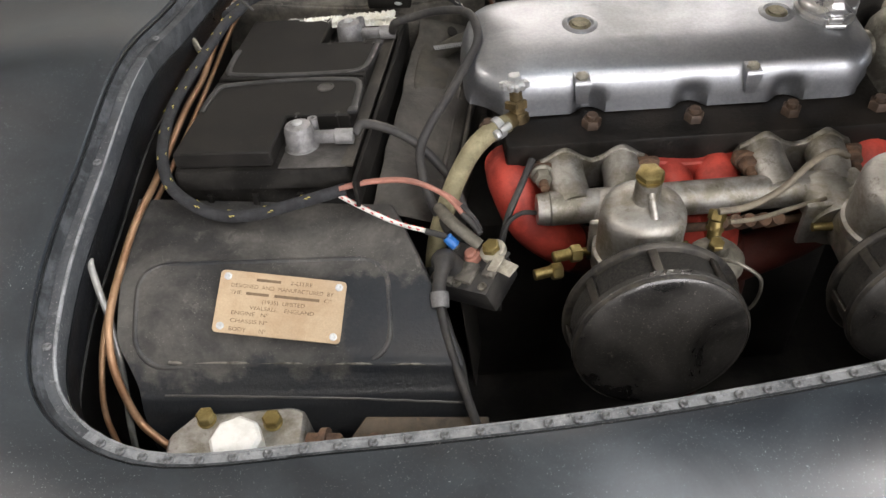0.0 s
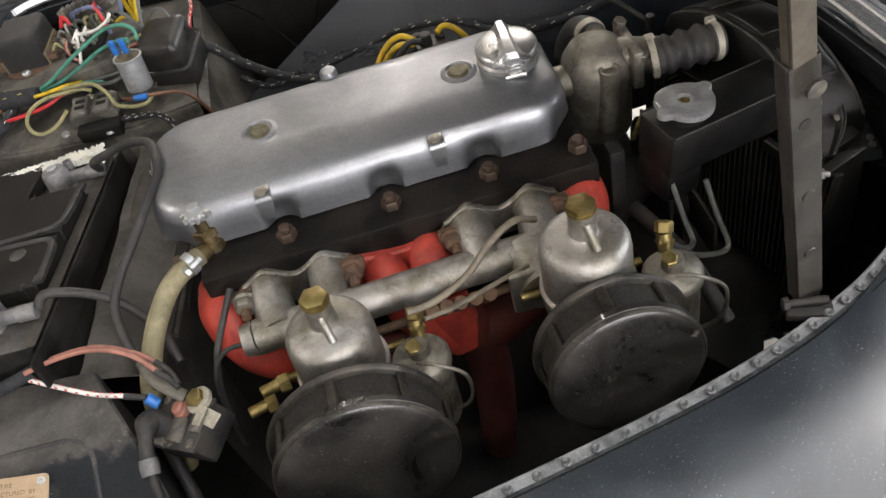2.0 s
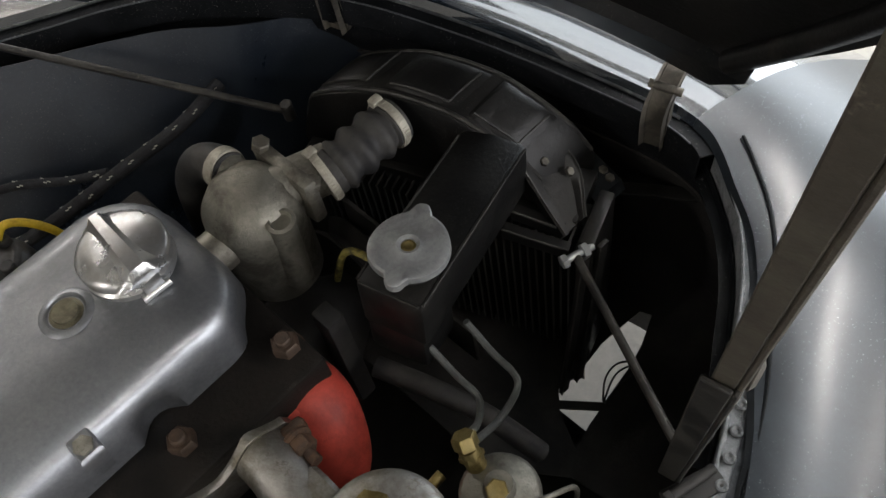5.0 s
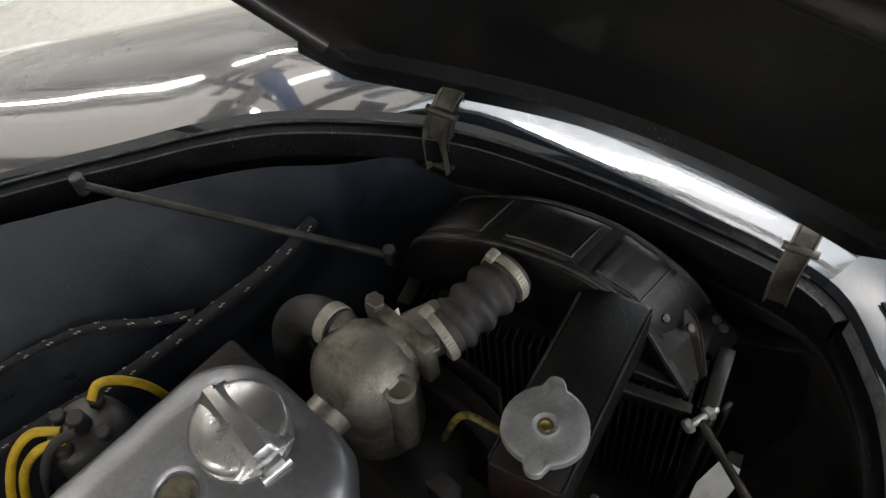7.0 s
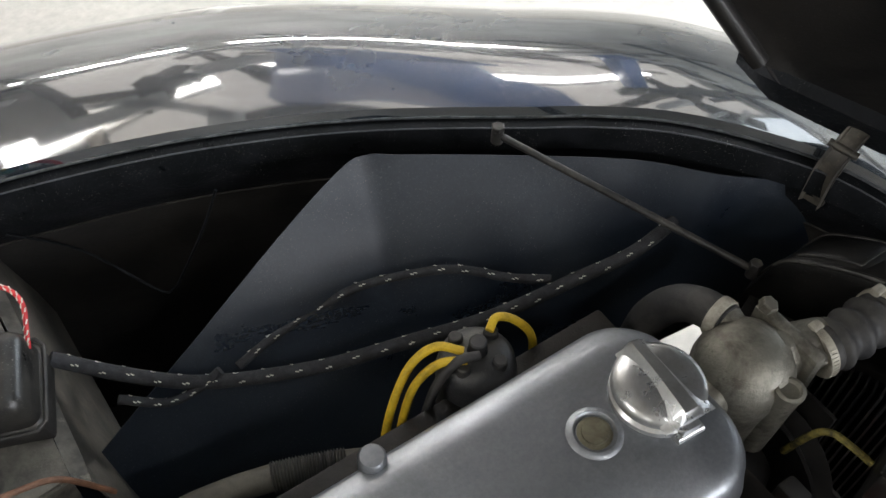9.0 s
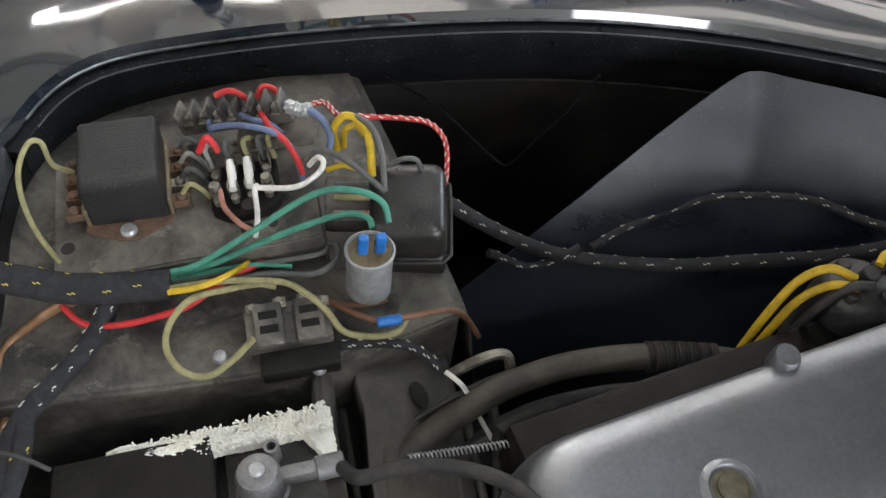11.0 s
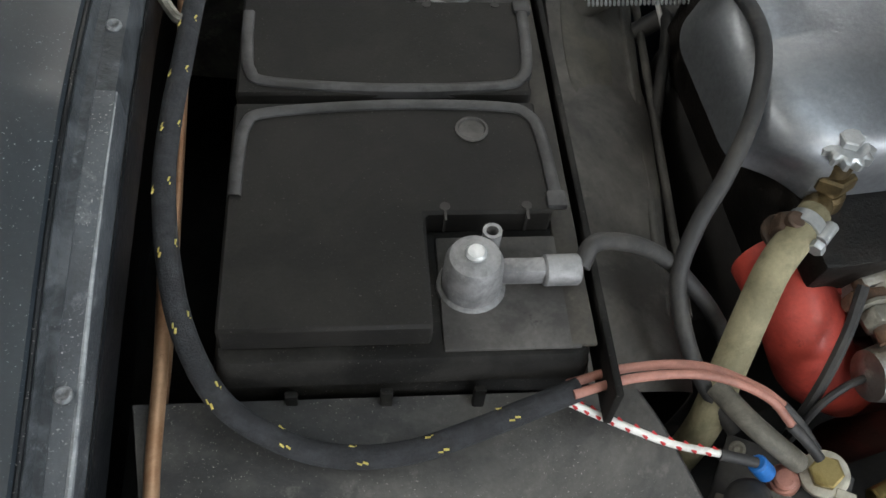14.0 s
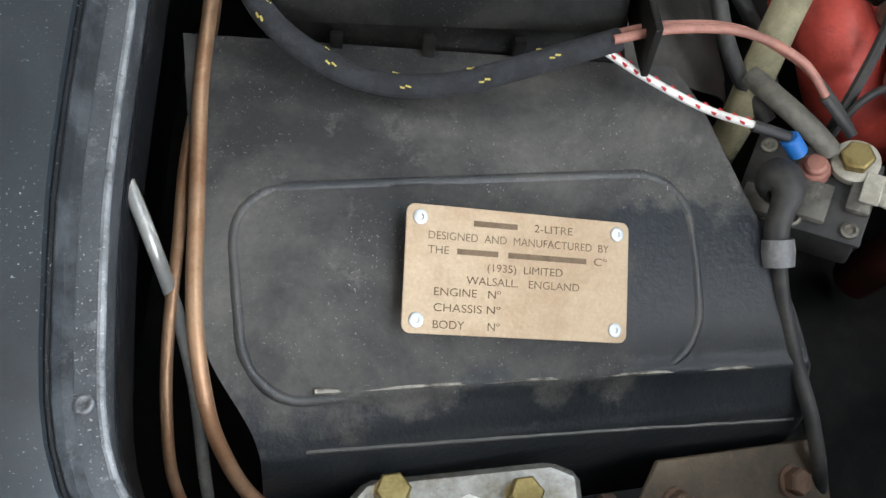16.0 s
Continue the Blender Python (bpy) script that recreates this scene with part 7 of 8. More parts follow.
g.faces.new(list(g.verts)[-20:])
part("box_cover", g, M_WRINKLE, cbx)
part("fixing_screw", lathe(bmesh.new(), [(0.0056, 0.0028), (0.0056, 0.0050), (0.004, 0.0066), (0, 0.0068)], CBM @ Matrix.Translation((-0.002, -0.0375, 0)), 16), M_ZINC, cbx)
for sd in (-1, 1):
    part("terminal_rail", box(bmesh.new(), (sd * 0.0275, -0.002, 0.010), (0.0026, 0.054, 0.018), CBM, 0.0006, 1), M_TAN, cbx, "tan fibre edge of the base")
    for k in range(4):
        y = -0.023 + 0.0135 * k
        tb = box(bmesh.new(), (sd * 0.0345, y, 0.012), (0.0130, 0.0085, 0.0016), CBM, 0.0004, 1)
        box(tb, (sd * 0.0400, y, 0.0085), (0.0016, 0.0085, 0.0080), CBM, 0.0004, 1)
        lathe(tb, [(0.0036, 0.0125), (0.0036, 0.0150), (0.0026, 0.0162), (0.0, 0.0163)], CBM @ Matrix.Translation((sd * 0.0350, y, 0)), 12)
        box(tb, (sd * 0.0345, y - 0.0045, 0.0115), (0.0100, 0.0012, 0.0070), CBM, 0.0003, 1)
        part("terminal", tb, M_CASTD if (k == 1 and sd == 1) else M_RUST, cbx)
fuse = thing("fuse_block", EM @ V((0.045, 0.0, 0)), "dark moulded fuse block with bright clips and glass fuses", "fuse block")
FM = EM @ Matrix.Translation((0.0345, -0.0055, 0.0018))
part("fuse_base", plate([(-0.021, -0.012), (-0.010, -0.020), (0.016, -0.019), (0.026, -0.010), (0.026, 0.024), (-0.021, 0.024)], FM, 0.010, 0.0014), M_BATTD, fuse)
part("base_hole", lathe(bmesh.new(), [(0.0050, 0), (0.0050, 0.0004), (0.0030, 0.0004), (0.0030, 0.0001), (0, 0.0001)], FM @ Matrix.Translation((0.004, -0.0125, 0.0101)), 18), M_BLACK, fuse)
for k in range(4):
    x = -0.0155 + 0.0115 * k
    for y in (-0.0030, 0.0180):
        fc = box(bmesh.new(), (x - 0.0032, y, 0.0160), (0.0008, 0.0060, 0.0130), FM, 0.0002, 1)
        box(fc, (x + 0.0032, y, 0.0160), (0.0008, 0.0060, 0.0130), FM, 0.0002, 1)
        box(fc, (x, y, 0.0106), (0.0072, 0.0068, 0.0010), FM, 0.0002, 1)
        rod(fc, FM @ V((x, y - 0.0055, 0.010)), FM @ V((x, y - 0.0055, 0.0160)), 0.0028, None, 10, 0.0005)
        part("fuse_clip", fc, M_CASTD, fuse, "tarnished spring fuse clip")
    if k in (1, 2):
        part("glass_fuse", rod(bmesh.new(), FM @ V((x, -0.005, 0.0185)), FM @ V((x, 0.020, 0.0185)), 0.0031, None, 14, 0.0004), M_WCAP, fuse, "white glass fuse")
    else:
        part("end_nut", hexnut(bmesh.new(), FM @ V((x, -0.004, 0.0215)), FM.to_3x3() @ V((0, 0, 1)), 0.0038, 0.0050), M_CASTD, fuse)
for k, (x, mt) in enumerate(((-0.017, M_CLEAR), (-0.004, M_GREYW), (0.009, M_OLIVE), (0.019, M_GREYW), (0.026, M_OLIVE))):
    wire("short_lead", [FM @ V((x, 0.020, 0.014)), FM @ V((x - 0.002, 0.028, 0.026)), FM @ V((x + 0.003, 0.034, 0.022)), FM @ V((x + 0.005, 0.040, 0.006))], 0.0023, mt, "short dull lead looping off the back of the fuse block", "wire", "fuse block leads", 6, 8)
for k in range(4):
    y = -0.022 + 0.0135 * k
    wire("short_lead", [CBM @ V((0.036, y, 0.0150)), CBM @ V((0.042, y + 0.002, 0.022)), CBM @ V((0.048, y + 0.001, 0.018)), CBM @ V((0.054, y - 0.002, 0.010))], 0.0022, (M_OLIVE, M_GREYW, M_CLEAR, M_GREYW)[k], "short dull lead at the control box terminals", "wire", "control box leads", 6, 8)

wm = thing("wiper_motor_box", (-0.098, 0.250, 0.73), "black moulded motor cover with a dusty top and a lipped base", "motor")
WM = frame_of((-0.0975, 0.2520, 0.7760), (0.930, -0.350, 0.06), (0.22, 0.955, 0.16))
cv = []
for z, g in ((-0.020, 0.002), (-0.018, 0.002), (-0.0165, 0.0), (0.006, -0.0008), (0.0125, -0.0024), (0.0160, -0.0060), (0.0172, -0.0110)):
    cv.append([WM @ V((x, y, z)) for x, y in rounded(0.0268 + g, 0.0300 + g, 0.0090 + g * 0.4, 6)])
g = grid(cv, 0, True)
g.faces.new(list(g.verts)[-28:])
part("cover", g, M_COVER, wm)
part("base_lip", sweep(bmesh.new(), spline([WM @ V((x, y, -0.0175)) for x, y in rounded(0.0300, 0.0332, 0.010, 3)], 3, True) + [WM @ V((0.0300, 0.0232, -0.0175))], 0.0014, 8), M_RUBBER, wm, "thin lip round the cover's base")
part("base", box(bmesh.new(), (0, 0, -0.034), (0.054, 0.060, 0.030), WM, 0.004, 2), M_BLACK, wm)
part("flange_plate", box(bmesh.new(), (-0.040, 0.006, -0.006), (0.034, 0.036, 0.020), WM, 0.003), M_DUSTY, wm, "dusty cast end of the motor")
for y in (-0.006, 0.006, 0.016):
    part("wire_stub", rod(bmesh.new(), WM @ V((-0.050, y, 0.003)), WM @ V((-0.026, y - 0.004, 0.012)), 0.0022, None, 8), (M_PINK, M_OLIVE, M_GREYW)[int(y > 0) + int(y > 0.01)], wm)

fl_ = thing("flasher_can", (-0.1455, 0.2000, 0.745), "dull aluminium flasher can with two blue push-on terminals", "flasher unit")
CM = axis_frame((-0.1380, 0.2147, 0.7501), (0.02, 0.10, 1.0))
part("can", lathe(bmesh.new(), [(0.0140, 0), (0.0150, 0.0012), (0.0152, 0.0375), (0.0164, 0.0385), (0.0166, 0.0408), (0.0152, 0.0414), (0.0145, 0.0392), (0, 0.0388)], CM, 40), M_ZINCD, fl_)
part("card_top", lathe(bmesh.new(), [(0.0142, 0.0390), (0.0142, 0.0396), (0, 0.0396)], CM, 30), M_TAN, fl_, "tan card disc inside the rim")
part("mounting_strap", box(bmesh.new(), (-0.0010, 0.0, -0.0010), (0.034, 0.012, 0.0016), CM, 0.0005, 1), M_DUSTY, fl_)
for dx in (-0.0052, 0.0060):
    part("blade", box(bmesh.new(), (dx, 0.001, 0.0450), (0.0060, 0.0009, 0.0120), CM, 0), M_CASTD, fl_)
    part("blue_sleeve", box(bmesh.new(), (dx, 0.0030, 0.0580), (0.0068, 0.0050, 0.0185), CM @ Matrix.Rotation(radians(-6), 4, "X"), 0.0018, 3), M_BLUE, fl_, "blue push-on sleeve")

rl = thing("relay_block", (-0.198, 0.205, 0.72), "dusty moulded terminal block with screws on the footwell", "terminal block")
RM = frame_of((-0.1960, 0.2030, 0.7330), (0.985, -0.16, 0.05), (0.16, 0.98, 0.10))
part("dark_base", box(bmesh.new(), (0.004, -0.012, -0.003), (0.052, 0.026, 0.016), RM, 0.002), M_BATT, rl)
part("block_body", box(bmesh.new(), (0, 0.006, 0.009), (0.056, 0.030, 0.014), RM, 0.002), M_DUSTY, rl)
for k in range(2):
    cx = -0.0125 + 0.0265 * k
    part("ridge", box(bmesh.new(), (cx, 0.004, 0.0185), (0.0190, 0.030, 0.0070), RM, 0.0016), M_DUSTY, rl)
    part("ridge_slot", box(bmesh.new(), (cx, 0.000, 0.0222), (0.0120, 0.0055, 0.0006), RM, 0.0002, 1), M_BATTD, rl)
    part("ridge_slot", box(bmesh.new(), (cx, 0.010, 0.0222), (0.0120, 0.0055, 0.0006), RM, 0.0002, 1), M_BATTD, rl)
for x, y in ((-0.022, 0.018), (-0.004, 0.020), (0.012, 0.020), (0.024, 0.016)):
    tb = box(bmesh.new(), (x, y, 0.0170), (0.0085, 0.0070, 0.0014), RM, 0.0004, 1)
    lathe(tb, [(0.0031, 0.0176), (0.0031, 0.0200), (0.0022, 0.0210), (0, 0.0211)], RM @ Matrix.Translation((x, y, 0)), 12)
    part("terminal", tb, M_CASTD, rl)
for p in ((-0.2430, 0.2120, 0.7185), (-0.1840, 0.1790, 0.7270)):
    single("cross_head_screw", lathe(bmesh.new(), [(0.0054, 0), (0.0054, 0.0012), (0.0042, 0.0030), (0.0012, 0.0036), (0.0010, 0.0028), (0, 0.0028)], Matrix.Translation(p), 18), M_ZINC, "bright cross-head screw in the footwell top", "screw", "footwell screws")

loom("wiring_loom", [(-0.385, 0.314, 0.740), (-0.3720, 0.3050, 0.7450), (-0.3470, 0.2880, 0.7500), (-0.3240, 0.2740, 0.7520), (-0.2990, 0.2660, 0.7520), (-0.2610, 0.2560, 0.7520)], 0.0160, M_FLECKY, "thick black braided loom with yellow tracer under the electrics shelf", "wiring loom", "", 0.019)
loom("wiring_loom", [(-0.2990, 0.2670, 0.7420), (-0.3100, 0.2530, 0.7330), (-0.3240, 0.2390, 0.7290), (-0.3450, 0.2230, 0.7270), (-0.3640, 0.2080, 0.7270), (-0.3770, 0.1870, 0.7300), (-0.385, 0.155, 0.737)], 0.0105, M_FLECK, "black braided loom branch with pale tracer beside the battery", "wiring loom", "", 0.014)
loom("wiring_loom", [(-0.1680, 0.1880, 0.7330), (-0.1430, 0.1810, 0.7340), (-0.1250, 0.1730, 0.7340), (-0.1130, 0.1620, 0.7300), (-0.1050, 0.1530, 0.7210)], 0.0050, M_FLECK, "thin dark wire with pale tracer across the footwell edge", "wiring loom", "", 0.009)
wire("green_wire", [(-0.2600, 0.2640, 0.7550), (-0.2410, 0.2580, 0.7650), (-0.2080, 0.2570, 0.7850), (-0.1740, 0.2610, 0.8000), (-0.1530, 0.2600, 0.8080), (-0.1340, 0.2500, 0.8120), (-0.1220, 0.2400, 0.8080), (-0.1210, 0.2290, 0.8000)], 0.0026, M_GREEN, "green wire arching from the loom to the flasher can", "wire", "control box wires", 8, 9)
wire("green_wire", [(-0.2600, 0.2630, 0.7520), (-0.2300, 0.2590, 0.7600), (-0.1970, 0.2560, 0.7750), (-0.1690, 0.2500, 0.7900), (-0.1440, 0.2460, 0.7970), (-0.1330, 0.2370, 0.8000), (-0.1320, 0.2300, 0.7980)], 0.0026, M_GREEN, "second green wire running under the first to the flasher can", "wire", "control box wires", 8, 9)
wire("green_wire", [(-0.2600, 0.2620, 0.7500), (-0.2300, 0.2580, 0.7520), (-0.2040, 0.2540, 0.7530), (-0.1820, 0.2460, 0.7520)], 0.0022, M_GREEN, "green wire tucked under the electrics shelf", "wire", "control box wires", 8, 9)
wire("white_wire", [(-0.2010, 0.2630, 0.7720), (-0.1970, 0.2700, 0.7850), (-0.1950, 0.2810, 0.7970), (-0.1930, 0.2840, 0.7980), (-0.1910, 0.2810, 0.7990), (-0.1700, 0.2720, 0.8030), (-0.1550, 0.2740, 0.8080), (-0.1490, 0.2790, 0.8120), (-0.1510, 0.2860, 0.8100), (-0.1560, 0.2890, 0.8000)], 0.0023, M_WHITE, "white wire bent from the fuse block into the shelf", "wire", "control box wires", 8, 9)
wire("brown_wire", [(-0.2150, 0.2980, 0.7850), (-0.2150, 0.2860, 0.7800), (-0.2080, 0.2740, 0.7750), (-0.2000, 0.2680, 0.7710)], 0.0023, M_PINK, "faded brown wire from a fuse clip into the shelf", "wire", "control box wires", 8, 9)
wire("blue_grey_wire", [(-0.2080, 0.3560, 0.7900), (-0.2080, 0.3500, 0.7850), (-0.2070, 0.3460, 0.7920), (-0.1930, 0.3370, 0.8000), (-0.1770, 0.3230, 0.8060), (-0.1670, 0.3110, 0.8060), (-0.1620, 0.2980, 0.8000), (-0.1600, 0.2920, 0.7830)], 0.0026, M_BLUEW, "blue-grey wire from the terminal strip down beside the fuses", "wire", "control box wires", 8, 9)
wire("blue_grey_wire", [(-0.1870, 0.3500, 0.7950), (-0.1800, 0.3380, 0.8000), (-0.1710, 0.3320, 0.8000), (-0.1650, 0.3200, 0.8000)], 0.0023, M_BLUEW, "short blue-grey wire under the terminal strip", "wire", "control box wires", 8, 9)
wire("red_wire", [(-0.1740, 0.3430, 0.8000), (-0.1720, 0.3220, 0.8060), (-0.1660, 0.3080, 0.8060), (-0.1620, 0.2960, 0.8000), (-0.1600, 0.2910, 0.7900)], 0.0026, M_WRED, "red wire from the terminal strip down beside the fuses", "wire", "control box wires", 8, 9)
wire("red_wire", [(-0.2210, 0.3310, 0.7880), (-0.2150, 0.3310, 0.8000), (-0.2110, 0.3290, 0.7960), (-0.2090, 0.3260, 0.7900)], 0.0029, M_WRED, "short red wire hooked over a fuse clip", "wire", "control box wires", 8, 9)
wire("red_wire", [(-0.2000, 0.3670, 0.8000), (-0.1900, 0.3660, 0.8030), (-0.1820, 0.3600, 0.8020), (-0.1770, 0.3570, 0.7960)], 0.0027, M_WRED, "red wire looping behind the terminal strip", "wire", "control box wires", 8, 9)
wire("red_wire", [(-0.1730, 0.3570, 0.8000), (-0.1680, 0.3600, 0.8060), (-0.1620, 0.3590, 0.8050), (-0.1560, 0.3540, 0.8000)], 0.0027, M_WRED, "red wire looping behind the terminal strip", "wire", "control box wires", 8, 9)
wire("yellow_wire", [(-0.1300, 0.3090, 0.7850), (-0.1330, 0.3070, 0.8100), (-0.1250, 0.3060, 0.8210), (-0.1170, 0.2980, 0.8200), (-0.1160, 0.2830, 0.8150), (-0.1190, 0.2680, 0.8000)], 0.0033, M_YELLOW, "bent yellow wire standing up beside the motor cover", "wire", "control box wires", 8, 9)
wire("yellow_wire", [(-0.1250, 0.3100, 0.7850), (-0.1260, 0.3050, 0.8080), (-0.1190, 0.3020, 0.8140), (-0.1160, 0.2940, 0.8120)], 0.0029, M_YELLOW, "second yellow wire inside the bent one", "wire", "control box wires", 8, 9)
wire("yellow_wire", [(-0.1460, 0.2820, 0.8000), (-0.1360, 0.2780, 0.8060), (-0.1270, 0.2710, 0.8060), (-0.1210, 0.2660, 0.8000)], 0.0024, M_YELLOW, "short yellow wire lying over the shelf end", "wire", "control box wires", 8, 9)
wire("yellow_wire", [(-0.2640, 0.2480, 0.7570), (-0.2440, 0.2440, 0.7600), (-0.2250, 0.2470, 0.7600), (-0.2090, 0.2570, 0.7530)], 0.0026, M_YELLOW, "short yellow wire leaving the thick loom", "wire", "control box wires", 8, 9)
wire("grey_wire", [(-0.1560, 0.2930, 0.8000), (-0.1500, 0.2930, 0.8080), (-0.1390, 0.2840, 0.8110), (-0.1280, 0.2680, 0.8100), (-0.1150, 0.2530, 0.8000)], 0.0026, M_GREYW, "dark grey wire looping over the shelf end to the motor", "wire", "control box wires", 8, 9)
wire("grey_wire", [(-0.1340, 0.3100, 0.8120), (-0.1200, 0.3030, 0.8220), (-0.1120, 0.2880, 0.8220), (-0.1120, 0.2710, 0.8160), (-0.1150, 0.2540, 0.8000)], 0.0026, M_GREYW, "dark grey wire arching beside the bent yellow wire", "wire", "control box wires", 8, 9)
wire("grey_wire", [(-0.1070, 0.2730, 0.8000), (-0.0970, 0.2700, 0.8080), (-0.0880, 0.2680, 0.8060), (-0.0840, 0.2660, 0.7960)], 0.0022, M_GREYW, "thin grey wire curling over the motor cover", "wire", "control box wires", 8, 9)
wire("grey_wire", [(-0.2320, 0.2490, 0.7520), (-0.1980, 0.2450, 0.7520), (-0.1700, 0.2340, 0.7550), (-0.1540, 0.2370, 0.7600), (-0.1500, 0.2480, 0.7600), (-0.1570, 0.2540, 0.7570)], 0.0026, M_GREYW, "grey wire looped below the electrics shelf", "wire", "control box wires", 8, 9)
wire("grey_wire", [(-0.2110, 0.2560, 0.7520), (-0.1820, 0.2500, 0.7550), (-0.1610, 0.2470, 0.7570), (-0.1530, 0.2540, 0.7570)], 0.0023, M_GREYW, "grey wire looped below the electrics shelf", "wire", "control box wires", 8, 9)
wire("olive_wire", [(-0.3250, 0.2970, 0.7480), (-0.3340, 0.3180, 0.7550), (-0.3370, 0.3320, 0.7750), (-0.3340, 0.3470, 0.7900), (-0.3250, 0.3630, 0.7950), (-0.3170, 0.3650, 0.7920), (-0.3140, 0.3550, 0.7800), (-0.3030, 0.3540, 0.7680)], 0.0023, M_OLIVE, "olive wire arching up to the control box", "wire", "control box wires", 8, 9)
wire("olive_wire", [(-0.1970, 0.2340, 0.7520), (-0.2080, 0.2370, 0.7560), (-0.2270, 0.2390, 0.7560), (-0.2510, 0.2390, 0.7560), (-0.2680, 0.2260, 0.7550), (-0.2740, 0.2110, 0.7500), (-0.2680, 0.1960, 0.7450), (-0.2540, 0.1880, 0.7440), (-0.2370, 0.1920, 0.7480), (-0.2210, 0.1970, 0.7590)], 0.0027, M_OLIVE, "olive wire coiled over the footwell", "wire", "control box wires", 8, 9)
wire("olive_wire", [(-0.2640, 0.2520, 0.7550), (-0.2290, 0.2450, 0.7580), (-0.1950, 0.2290, 0.7650), (-0.1820, 0.2160, 0.7650), (-0.1720, 0.2020, 0.7600), (-0.1650, 0.1860, 0.7550), (-0.1480, 0.1780, 0.7520), (-0.1310, 0.1760, 0.7520), (-0.1230, 0.1820, 0.7550)], 0.0027, M_OLIVE, "olive braided wire curving down from the loom", "wire", "control box wires", 8, 9)
wire("red_wire", [(-0.3310, 0.2710, 0.7380), (-0.3230, 0.2580, 0.7350), (-0.3130, 0.2510, 0.7350), (-0.2900, 0.2430, 0.7400), (-0.2560, 0.2410, 0.7450), (-0.2320, 0.2480, 0.7500), (-0.1990, 0.2560, 0.7520)], 0.0028, M_WRED, "red wire passing under the thick loom", "wire", "control box wires", 8, 9)
wire("red_wire", [(-0.3720, 0.3120, 0.7420), (-0.3660, 0.3070, 0.7450), (-0.3560, 0.3000, 0.7480)], 0.0026, M_WRED, "red wire end beside the thick loom", "wire", "control box wires", 8, 9)
wire("brown_wire", [(-0.1640, 0.2170, 0.7400), (-0.1510, 0.1970, 0.7500), (-0.1400, 0.1850, 0.7570), (-0.1240, 0.1820, 0.7570), (-0.1060, 0.1810, 0.7550), (-0.0910, 0.1810, 0.7500), (-0.0790, 0.1810, 0.7350), (-0.0610, 0.1840, 0.6900)], 0.0026, M_BROWN, "brown wire with a blue joint on the footwell", "wire", "control box wires", 8, 9)
wire("brown_wire", [(-0.1670, 0.2240, 0.7350), (-0.1530, 0.2120, 0.7400), (-0.1370, 0.2070, 0.7420), (-0.1270, 0.2070, 0.7420)], 0.0023, M_BROWN, "brown wire running under the flasher can", "wire", "control box wires", 8, 9)
wire("white_wire", [(-0.1050, 0.1550, 0.7200), (-0.0990, 0.1450, 0.7200), (-0.0940, 0.1370, 0.7150), (-0.0880, 0.1190, 0.7000), (-0.0790, 0.1020, 0.6800)], 0.0022, M_WHITE, "thin white wire hanging behind the engine", "wire", "control box wires", 8, 9)
wire("thin_pipe", [(-0.1300, 0.1360, 0.6950), (-0.1130, 0.1370, 0.7030), (-0.0770, 0.1400, 0.7120), (-0.0500, 0.1370, 0.7180), (-0.0220, 0.1310, 0.7150)], 0.0029, M_RUBBER, "thin dark pipe beside the thick hose", "wire", "control box wires", 8, 9)
TRACER = spline([(-0.1460, 0.3310, 0.8100), (-0.1330, 0.3290, 0.8120), (-0.1270, 0.3160, 0.8120), (-0.1100, 0.3130, 0.8080), (-0.0810, 0.3100, 0.8000), (-0.0640, 0.3030, 0.7970), (-0.0580, 0.2870, 0.7930), (-0.0640, 0.2670, 0.7850), (-0.0670, 0.2620, 0.7780)], 12)
tw = thing("tracer_wire", TRACER[0], "red braided wire with pale tracer arching over the motor cover", "wire", "control box wires")
part("insulation", sweep(bmesh.new(), TRACER, 0.0018, 9), M_WRED, tw)
td = bmesh.new()
for k in range(1, len(TRACER) - 2, 2):
    d = (TRACER[k + 1] - TRACER[k]).normalized()
    sd = d.cross(V((0, 0, 1))).normalized()
    w = 0.8 if k % 4 == 1 else -0.5
    q = TRACER[k] + (sd * math.sin(w) + sd.cross(d) * math.cos(w)) * 0.0016
    rod(td, q - d * 0.0016 - sd * 0.0006, q + d * 0.0016 + sd * 0.0006, 0.0006, None, 6)
tagged(part("tracer", td, M_FLECK, tw, "pale tracer dashes"), kind="stuff")
single("blue_crimp", rod(bmesh.new(), (-0.1430, 0.1840, 0.7570), (-0.1270, 0.1815, 0.7575), 0.0036, None, 14, 0.0008), M_BLUE, "blue crimp joint on a brown wire", "crimp")
single("blue_crimp", rod(bmesh.new(), (-0.150, -0.206, 0.716), (-0.142, -0.211, 0.708), 0.0052, None, 14, 0.001), M_BLUE, "blue crimp terminal at the starter switch", "crimp")

# far looms lie along the inner wing
loom("wiring_loom", [(-0.0594, 0.2730, 0.7434), (-0.0222, 0.2540, 0.7156), (0.0195, 0.2312, 0.6971), (0.0670, 0.2108, 0.6905), (0.1189, 0.1898, 0.6922), (0.1707, 0.1712, 0.7013), (0.2174, 0.1526, 0.7121), (0.2566, 0.1410, 0.7212), (0.3048, 0.1330, 0.7287), (0.3566, 0.1247, 0.7361), (0.4033, 0.1275, 0.7431)], 0.0085, M_FLECK, "black braided main loom with pale tracer along the inner wing", "wiring loom", "", 0.019)
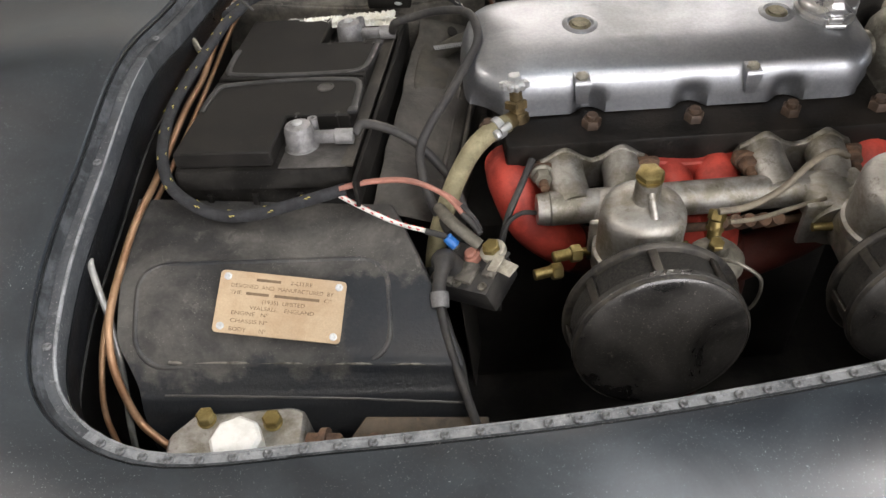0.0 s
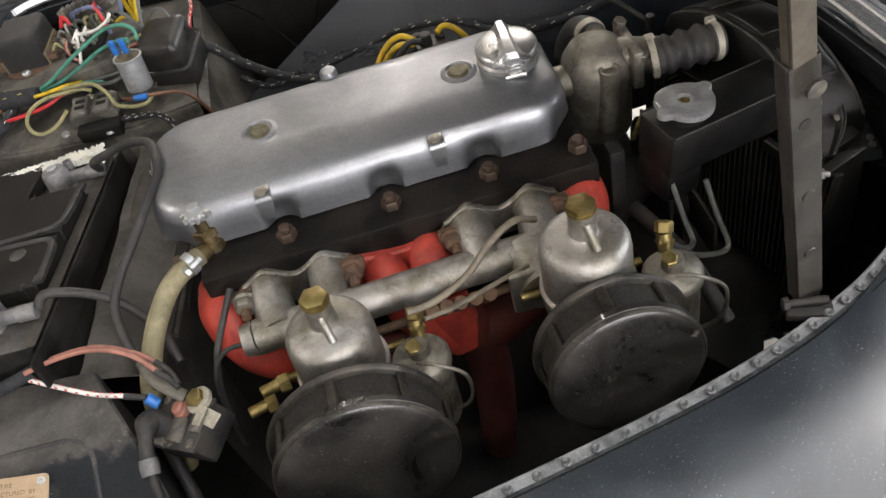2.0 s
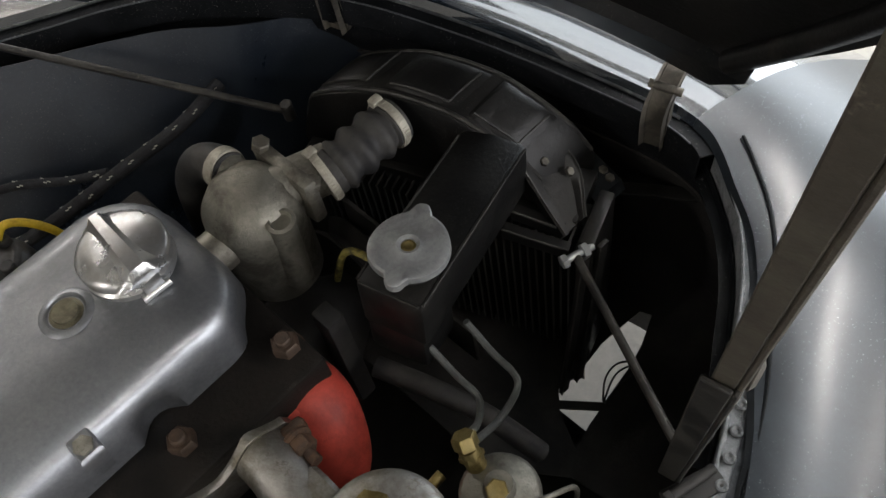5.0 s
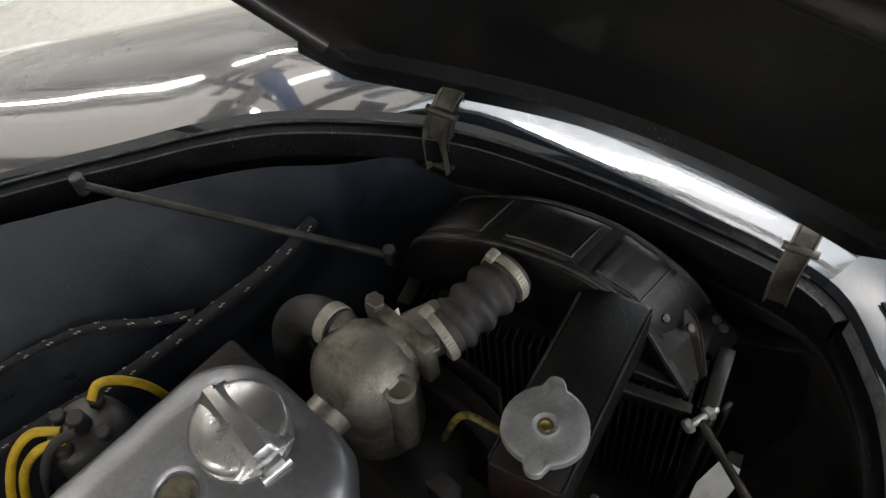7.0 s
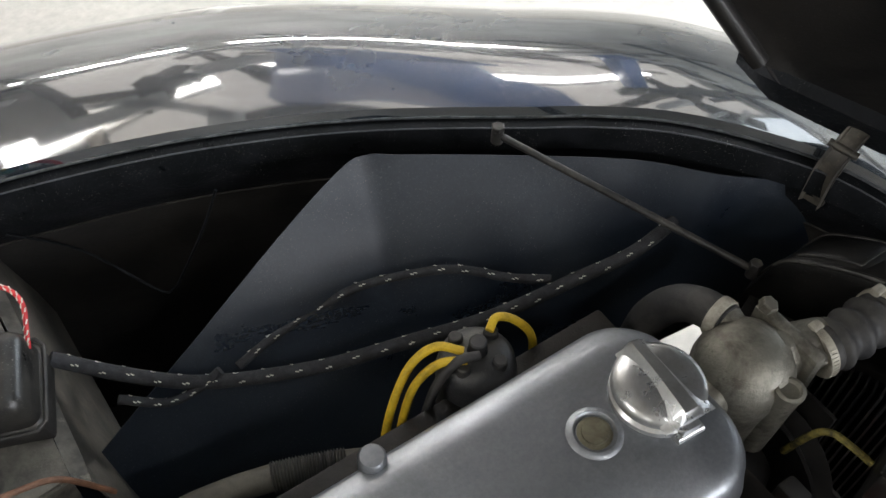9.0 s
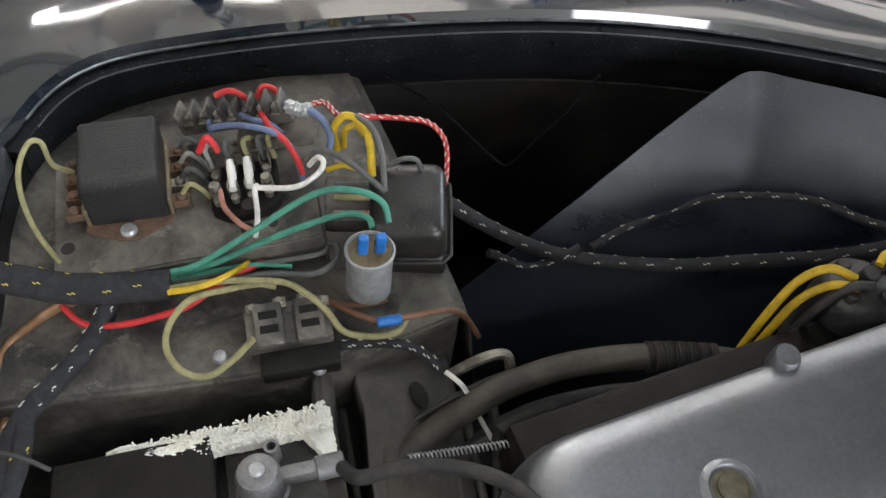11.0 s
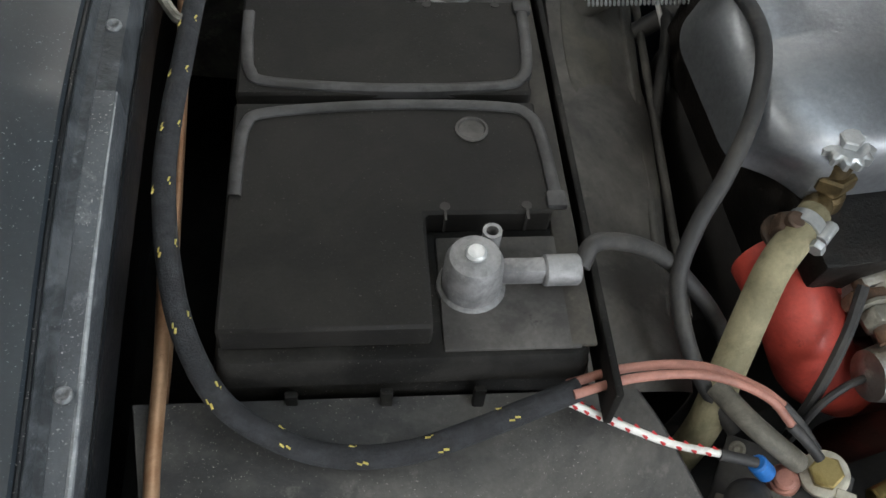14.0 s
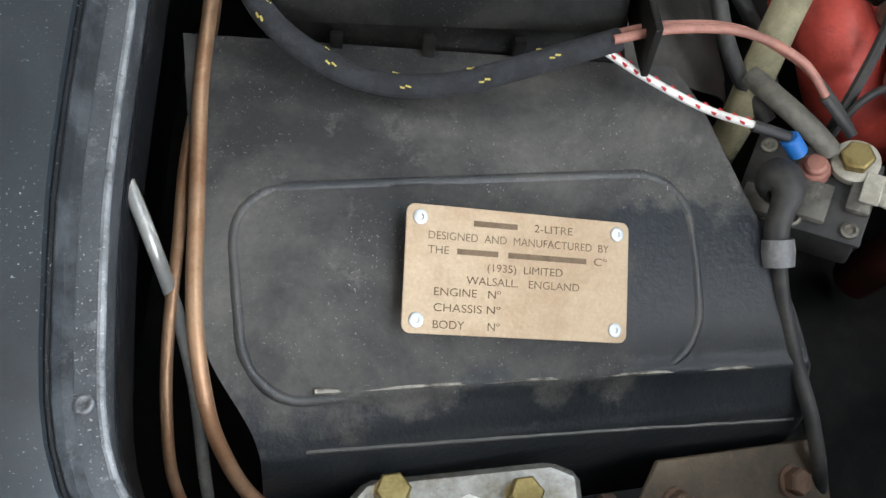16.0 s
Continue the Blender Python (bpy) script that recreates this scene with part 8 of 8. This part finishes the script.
loom("wiring_loom", [(0.0555, 0.2282, 0.6915), (0.0905, 0.2343, 0.6963), (0.1311, 0.2355, 0.7030), (0.1673, 0.2276, 0.7145), (0.2041, 0.2095, 0.7241), (0.2355, 0.1917, 0.7272), (0.2672, 0.1664, 0.7217), (0.2937, 0.1466, 0.7225)], 0.0055, M_FLECK, "thin black loom with pale tracer arching over the inner wing", "wiring loom", "", 0.018)
loom("wiring_loom", [(-0.0316, 0.2401, 0.7073), (-0.0009, 0.2277, 0.6916), (0.0256, 0.2254, 0.6947), (0.0413, 0.2250, 0.7031)], 0.0055, M_FLECK, "short loop of black loom beside the main loom", "wiring loom", "", 0.012)

dis = thing("distributor", (0.1938, 0.1012, 0.6556), "brown-black distributor cap with yellow plug leads", "distributor")
DM = axis_frame((0.1844, 0.0982, 0.7431), (0.02, 0.05, 1))
part("cap", lathe(bmesh.new(), [(0.027, -0.06), (0.0285, -0.01), (0.0285, 0.012), (0.0265, 0.022), (0.021, 0.028), (0.012, 0.030), (0.0, 0.030)], DM, 32), M_SHELF, dis)
part("centre_tower", rod(bmesh.new(), DM @ V((0, 0, 0.026)), DM @ V((0, 0, 0.042)), 0.0075, 0.0062, 18, 0.001), M_RUBBER, dis)
for k in range(4):
    a = radians(45 + 90 * k)
    part("tower", rod(bmesh.new(), DM @ V((0.017 * math.cos(a), 0.017 * math.sin(a), 0.02)), DM @ V((0.018 * math.cos(a), 0.018 * math.sin(a), 0.034)), 0.006, 0.0052, 14, 0.001), M_RUBBER, dis)
part("side_clip", tube([(0.1713, 0.0866, 0.7397), (0.1593, 0.0894, 0.7394), (0.157, 0.0895, 0.7332), (0.1688, 0.0889, 0.7313), (0.1577, 0.09, 0.7257), (0.1674, 0.0893, 0.7208)], 0.0016, 8), M_CASTD, dis)
for k, pts in enumerate(([(0.1739, 0.1009, 0.7807), (0.1593, 0.1135, 0.7819), (0.1409, 0.1164, 0.7693), (0.1225, 0.1099, 0.7435), (0.1094, 0.1025, 0.7045), (0.0993, 0.0962, 0.6521)],
                         [(0.1723, 0.0946, 0.7791), (0.1559, 0.1031, 0.7776), (0.1393, 0.1064, 0.7617), (0.1265, 0.1026, 0.7332), (0.1166, 0.0983, 0.683)],
                         [(0.199, 0.106, 0.7783), (0.2086, 0.1111, 0.7804), (0.2206, 0.1067, 0.7743), (0.2324, 0.0989, 0.7559), (0.2391, 0.0979, 0.7161)])):
    wire("plug_lead", pts, 0.0038, M_YELLOW, "yellow plug lead from the distributor cap", "plug lead", "plug leads", 8, 12)
wire("coil_lead", [(0.1805, 0.0912, 0.7829), (0.1664, 0.0959, 0.7816), (0.1519, 0.0973, 0.7657), (0.1409, 0.0958, 0.7349), (0.1345, 0.0962, 0.682)], 0.0042, M_RUBBER, "black coil lead from the distributor cap", "plug lead", "", 8, 12)

strip = thing("terminal_strip", (-0.190, 0.355, 0.775), "dusty grey-brown screw terminal strip behind the fuse block", "terminal strip")
TM = frame_of((-0.1900, 0.3570, 0.7900), (0.067, -0.033, 0.028), (0.42, 0.90, 0.0))
part("strip_base", box(bmesh.new(), (0, 0, -0.006), (0.086, 0.012, 0.010), TM, 0.0012), M_DUSTY, strip)
for k in range(8):
    x = -0.0385 + 0.0110 * k
    part("barrier", box(bmesh.new(), (x, 0.0, 0.0035), (0.0026, 0.0150, 0.0170), TM, 0.0008), M_DUSTY, strip)
    if k < 7:
        tb = box(bmesh.new(), (x + 0.0055, -0.001, 0.0000), (0.0075, 0.0125, 0.0016), TM, 0.0004, 1)
        lathe(tb, [(0.0029, 0.0008), (0.0029, 0.0040), (0.0020, 0.0050), (0, 0.0051)], TM @ Matrix.Translation((x + 0.0055, -0.002, 0)), 12)
        part("terminal_screw", tb, M_CASTD, strip)
part("strip_bracket", box(bmesh.new(), (0.030, -0.012, -0.012), (0.060, 0.030, 0.0016), TM, 0.0004, 1), M_DUSTY, strip)
part("strip_foot", box(bmesh.new(), (0.020, -0.004, -0.024), (0.022, 0.0016, 0.028), TM, 0.0004, 1), M_DUSTY, strip)
foil = bmesh.new()
random.seed(9)
pf = spline([TM @ V((0.036, -0.001, 0.004)), V((-0.1500, 0.3290, 0.8110)), V((-0.1440, 0.3240, 0.8125)), V((-0.1390, 0.3150, 0.8120)), V((-0.1370, 0.3020, 0.8080)), V((-0.1410, 0.2960, 0.7980))], 10)
single("lead_sleeve", sweep(bmesh.new(), pf, 0.0026, 10), M_BLUEW, "dark blue lead curling off the end of the terminal strip", "wire")
sweep(foil, pf[4:20], 0.0046, 12)
for v in foil.verts:
    v.co += V((random.uniform(-1, 1), random.uniform(-1, 1), random.uniform(-1, 1))) * 0.0010
single("foil_sleeve", foil, M_ZINC, "crumpled silver foil sleeve at the end of the terminal strip", "sleeve", "", "", False)
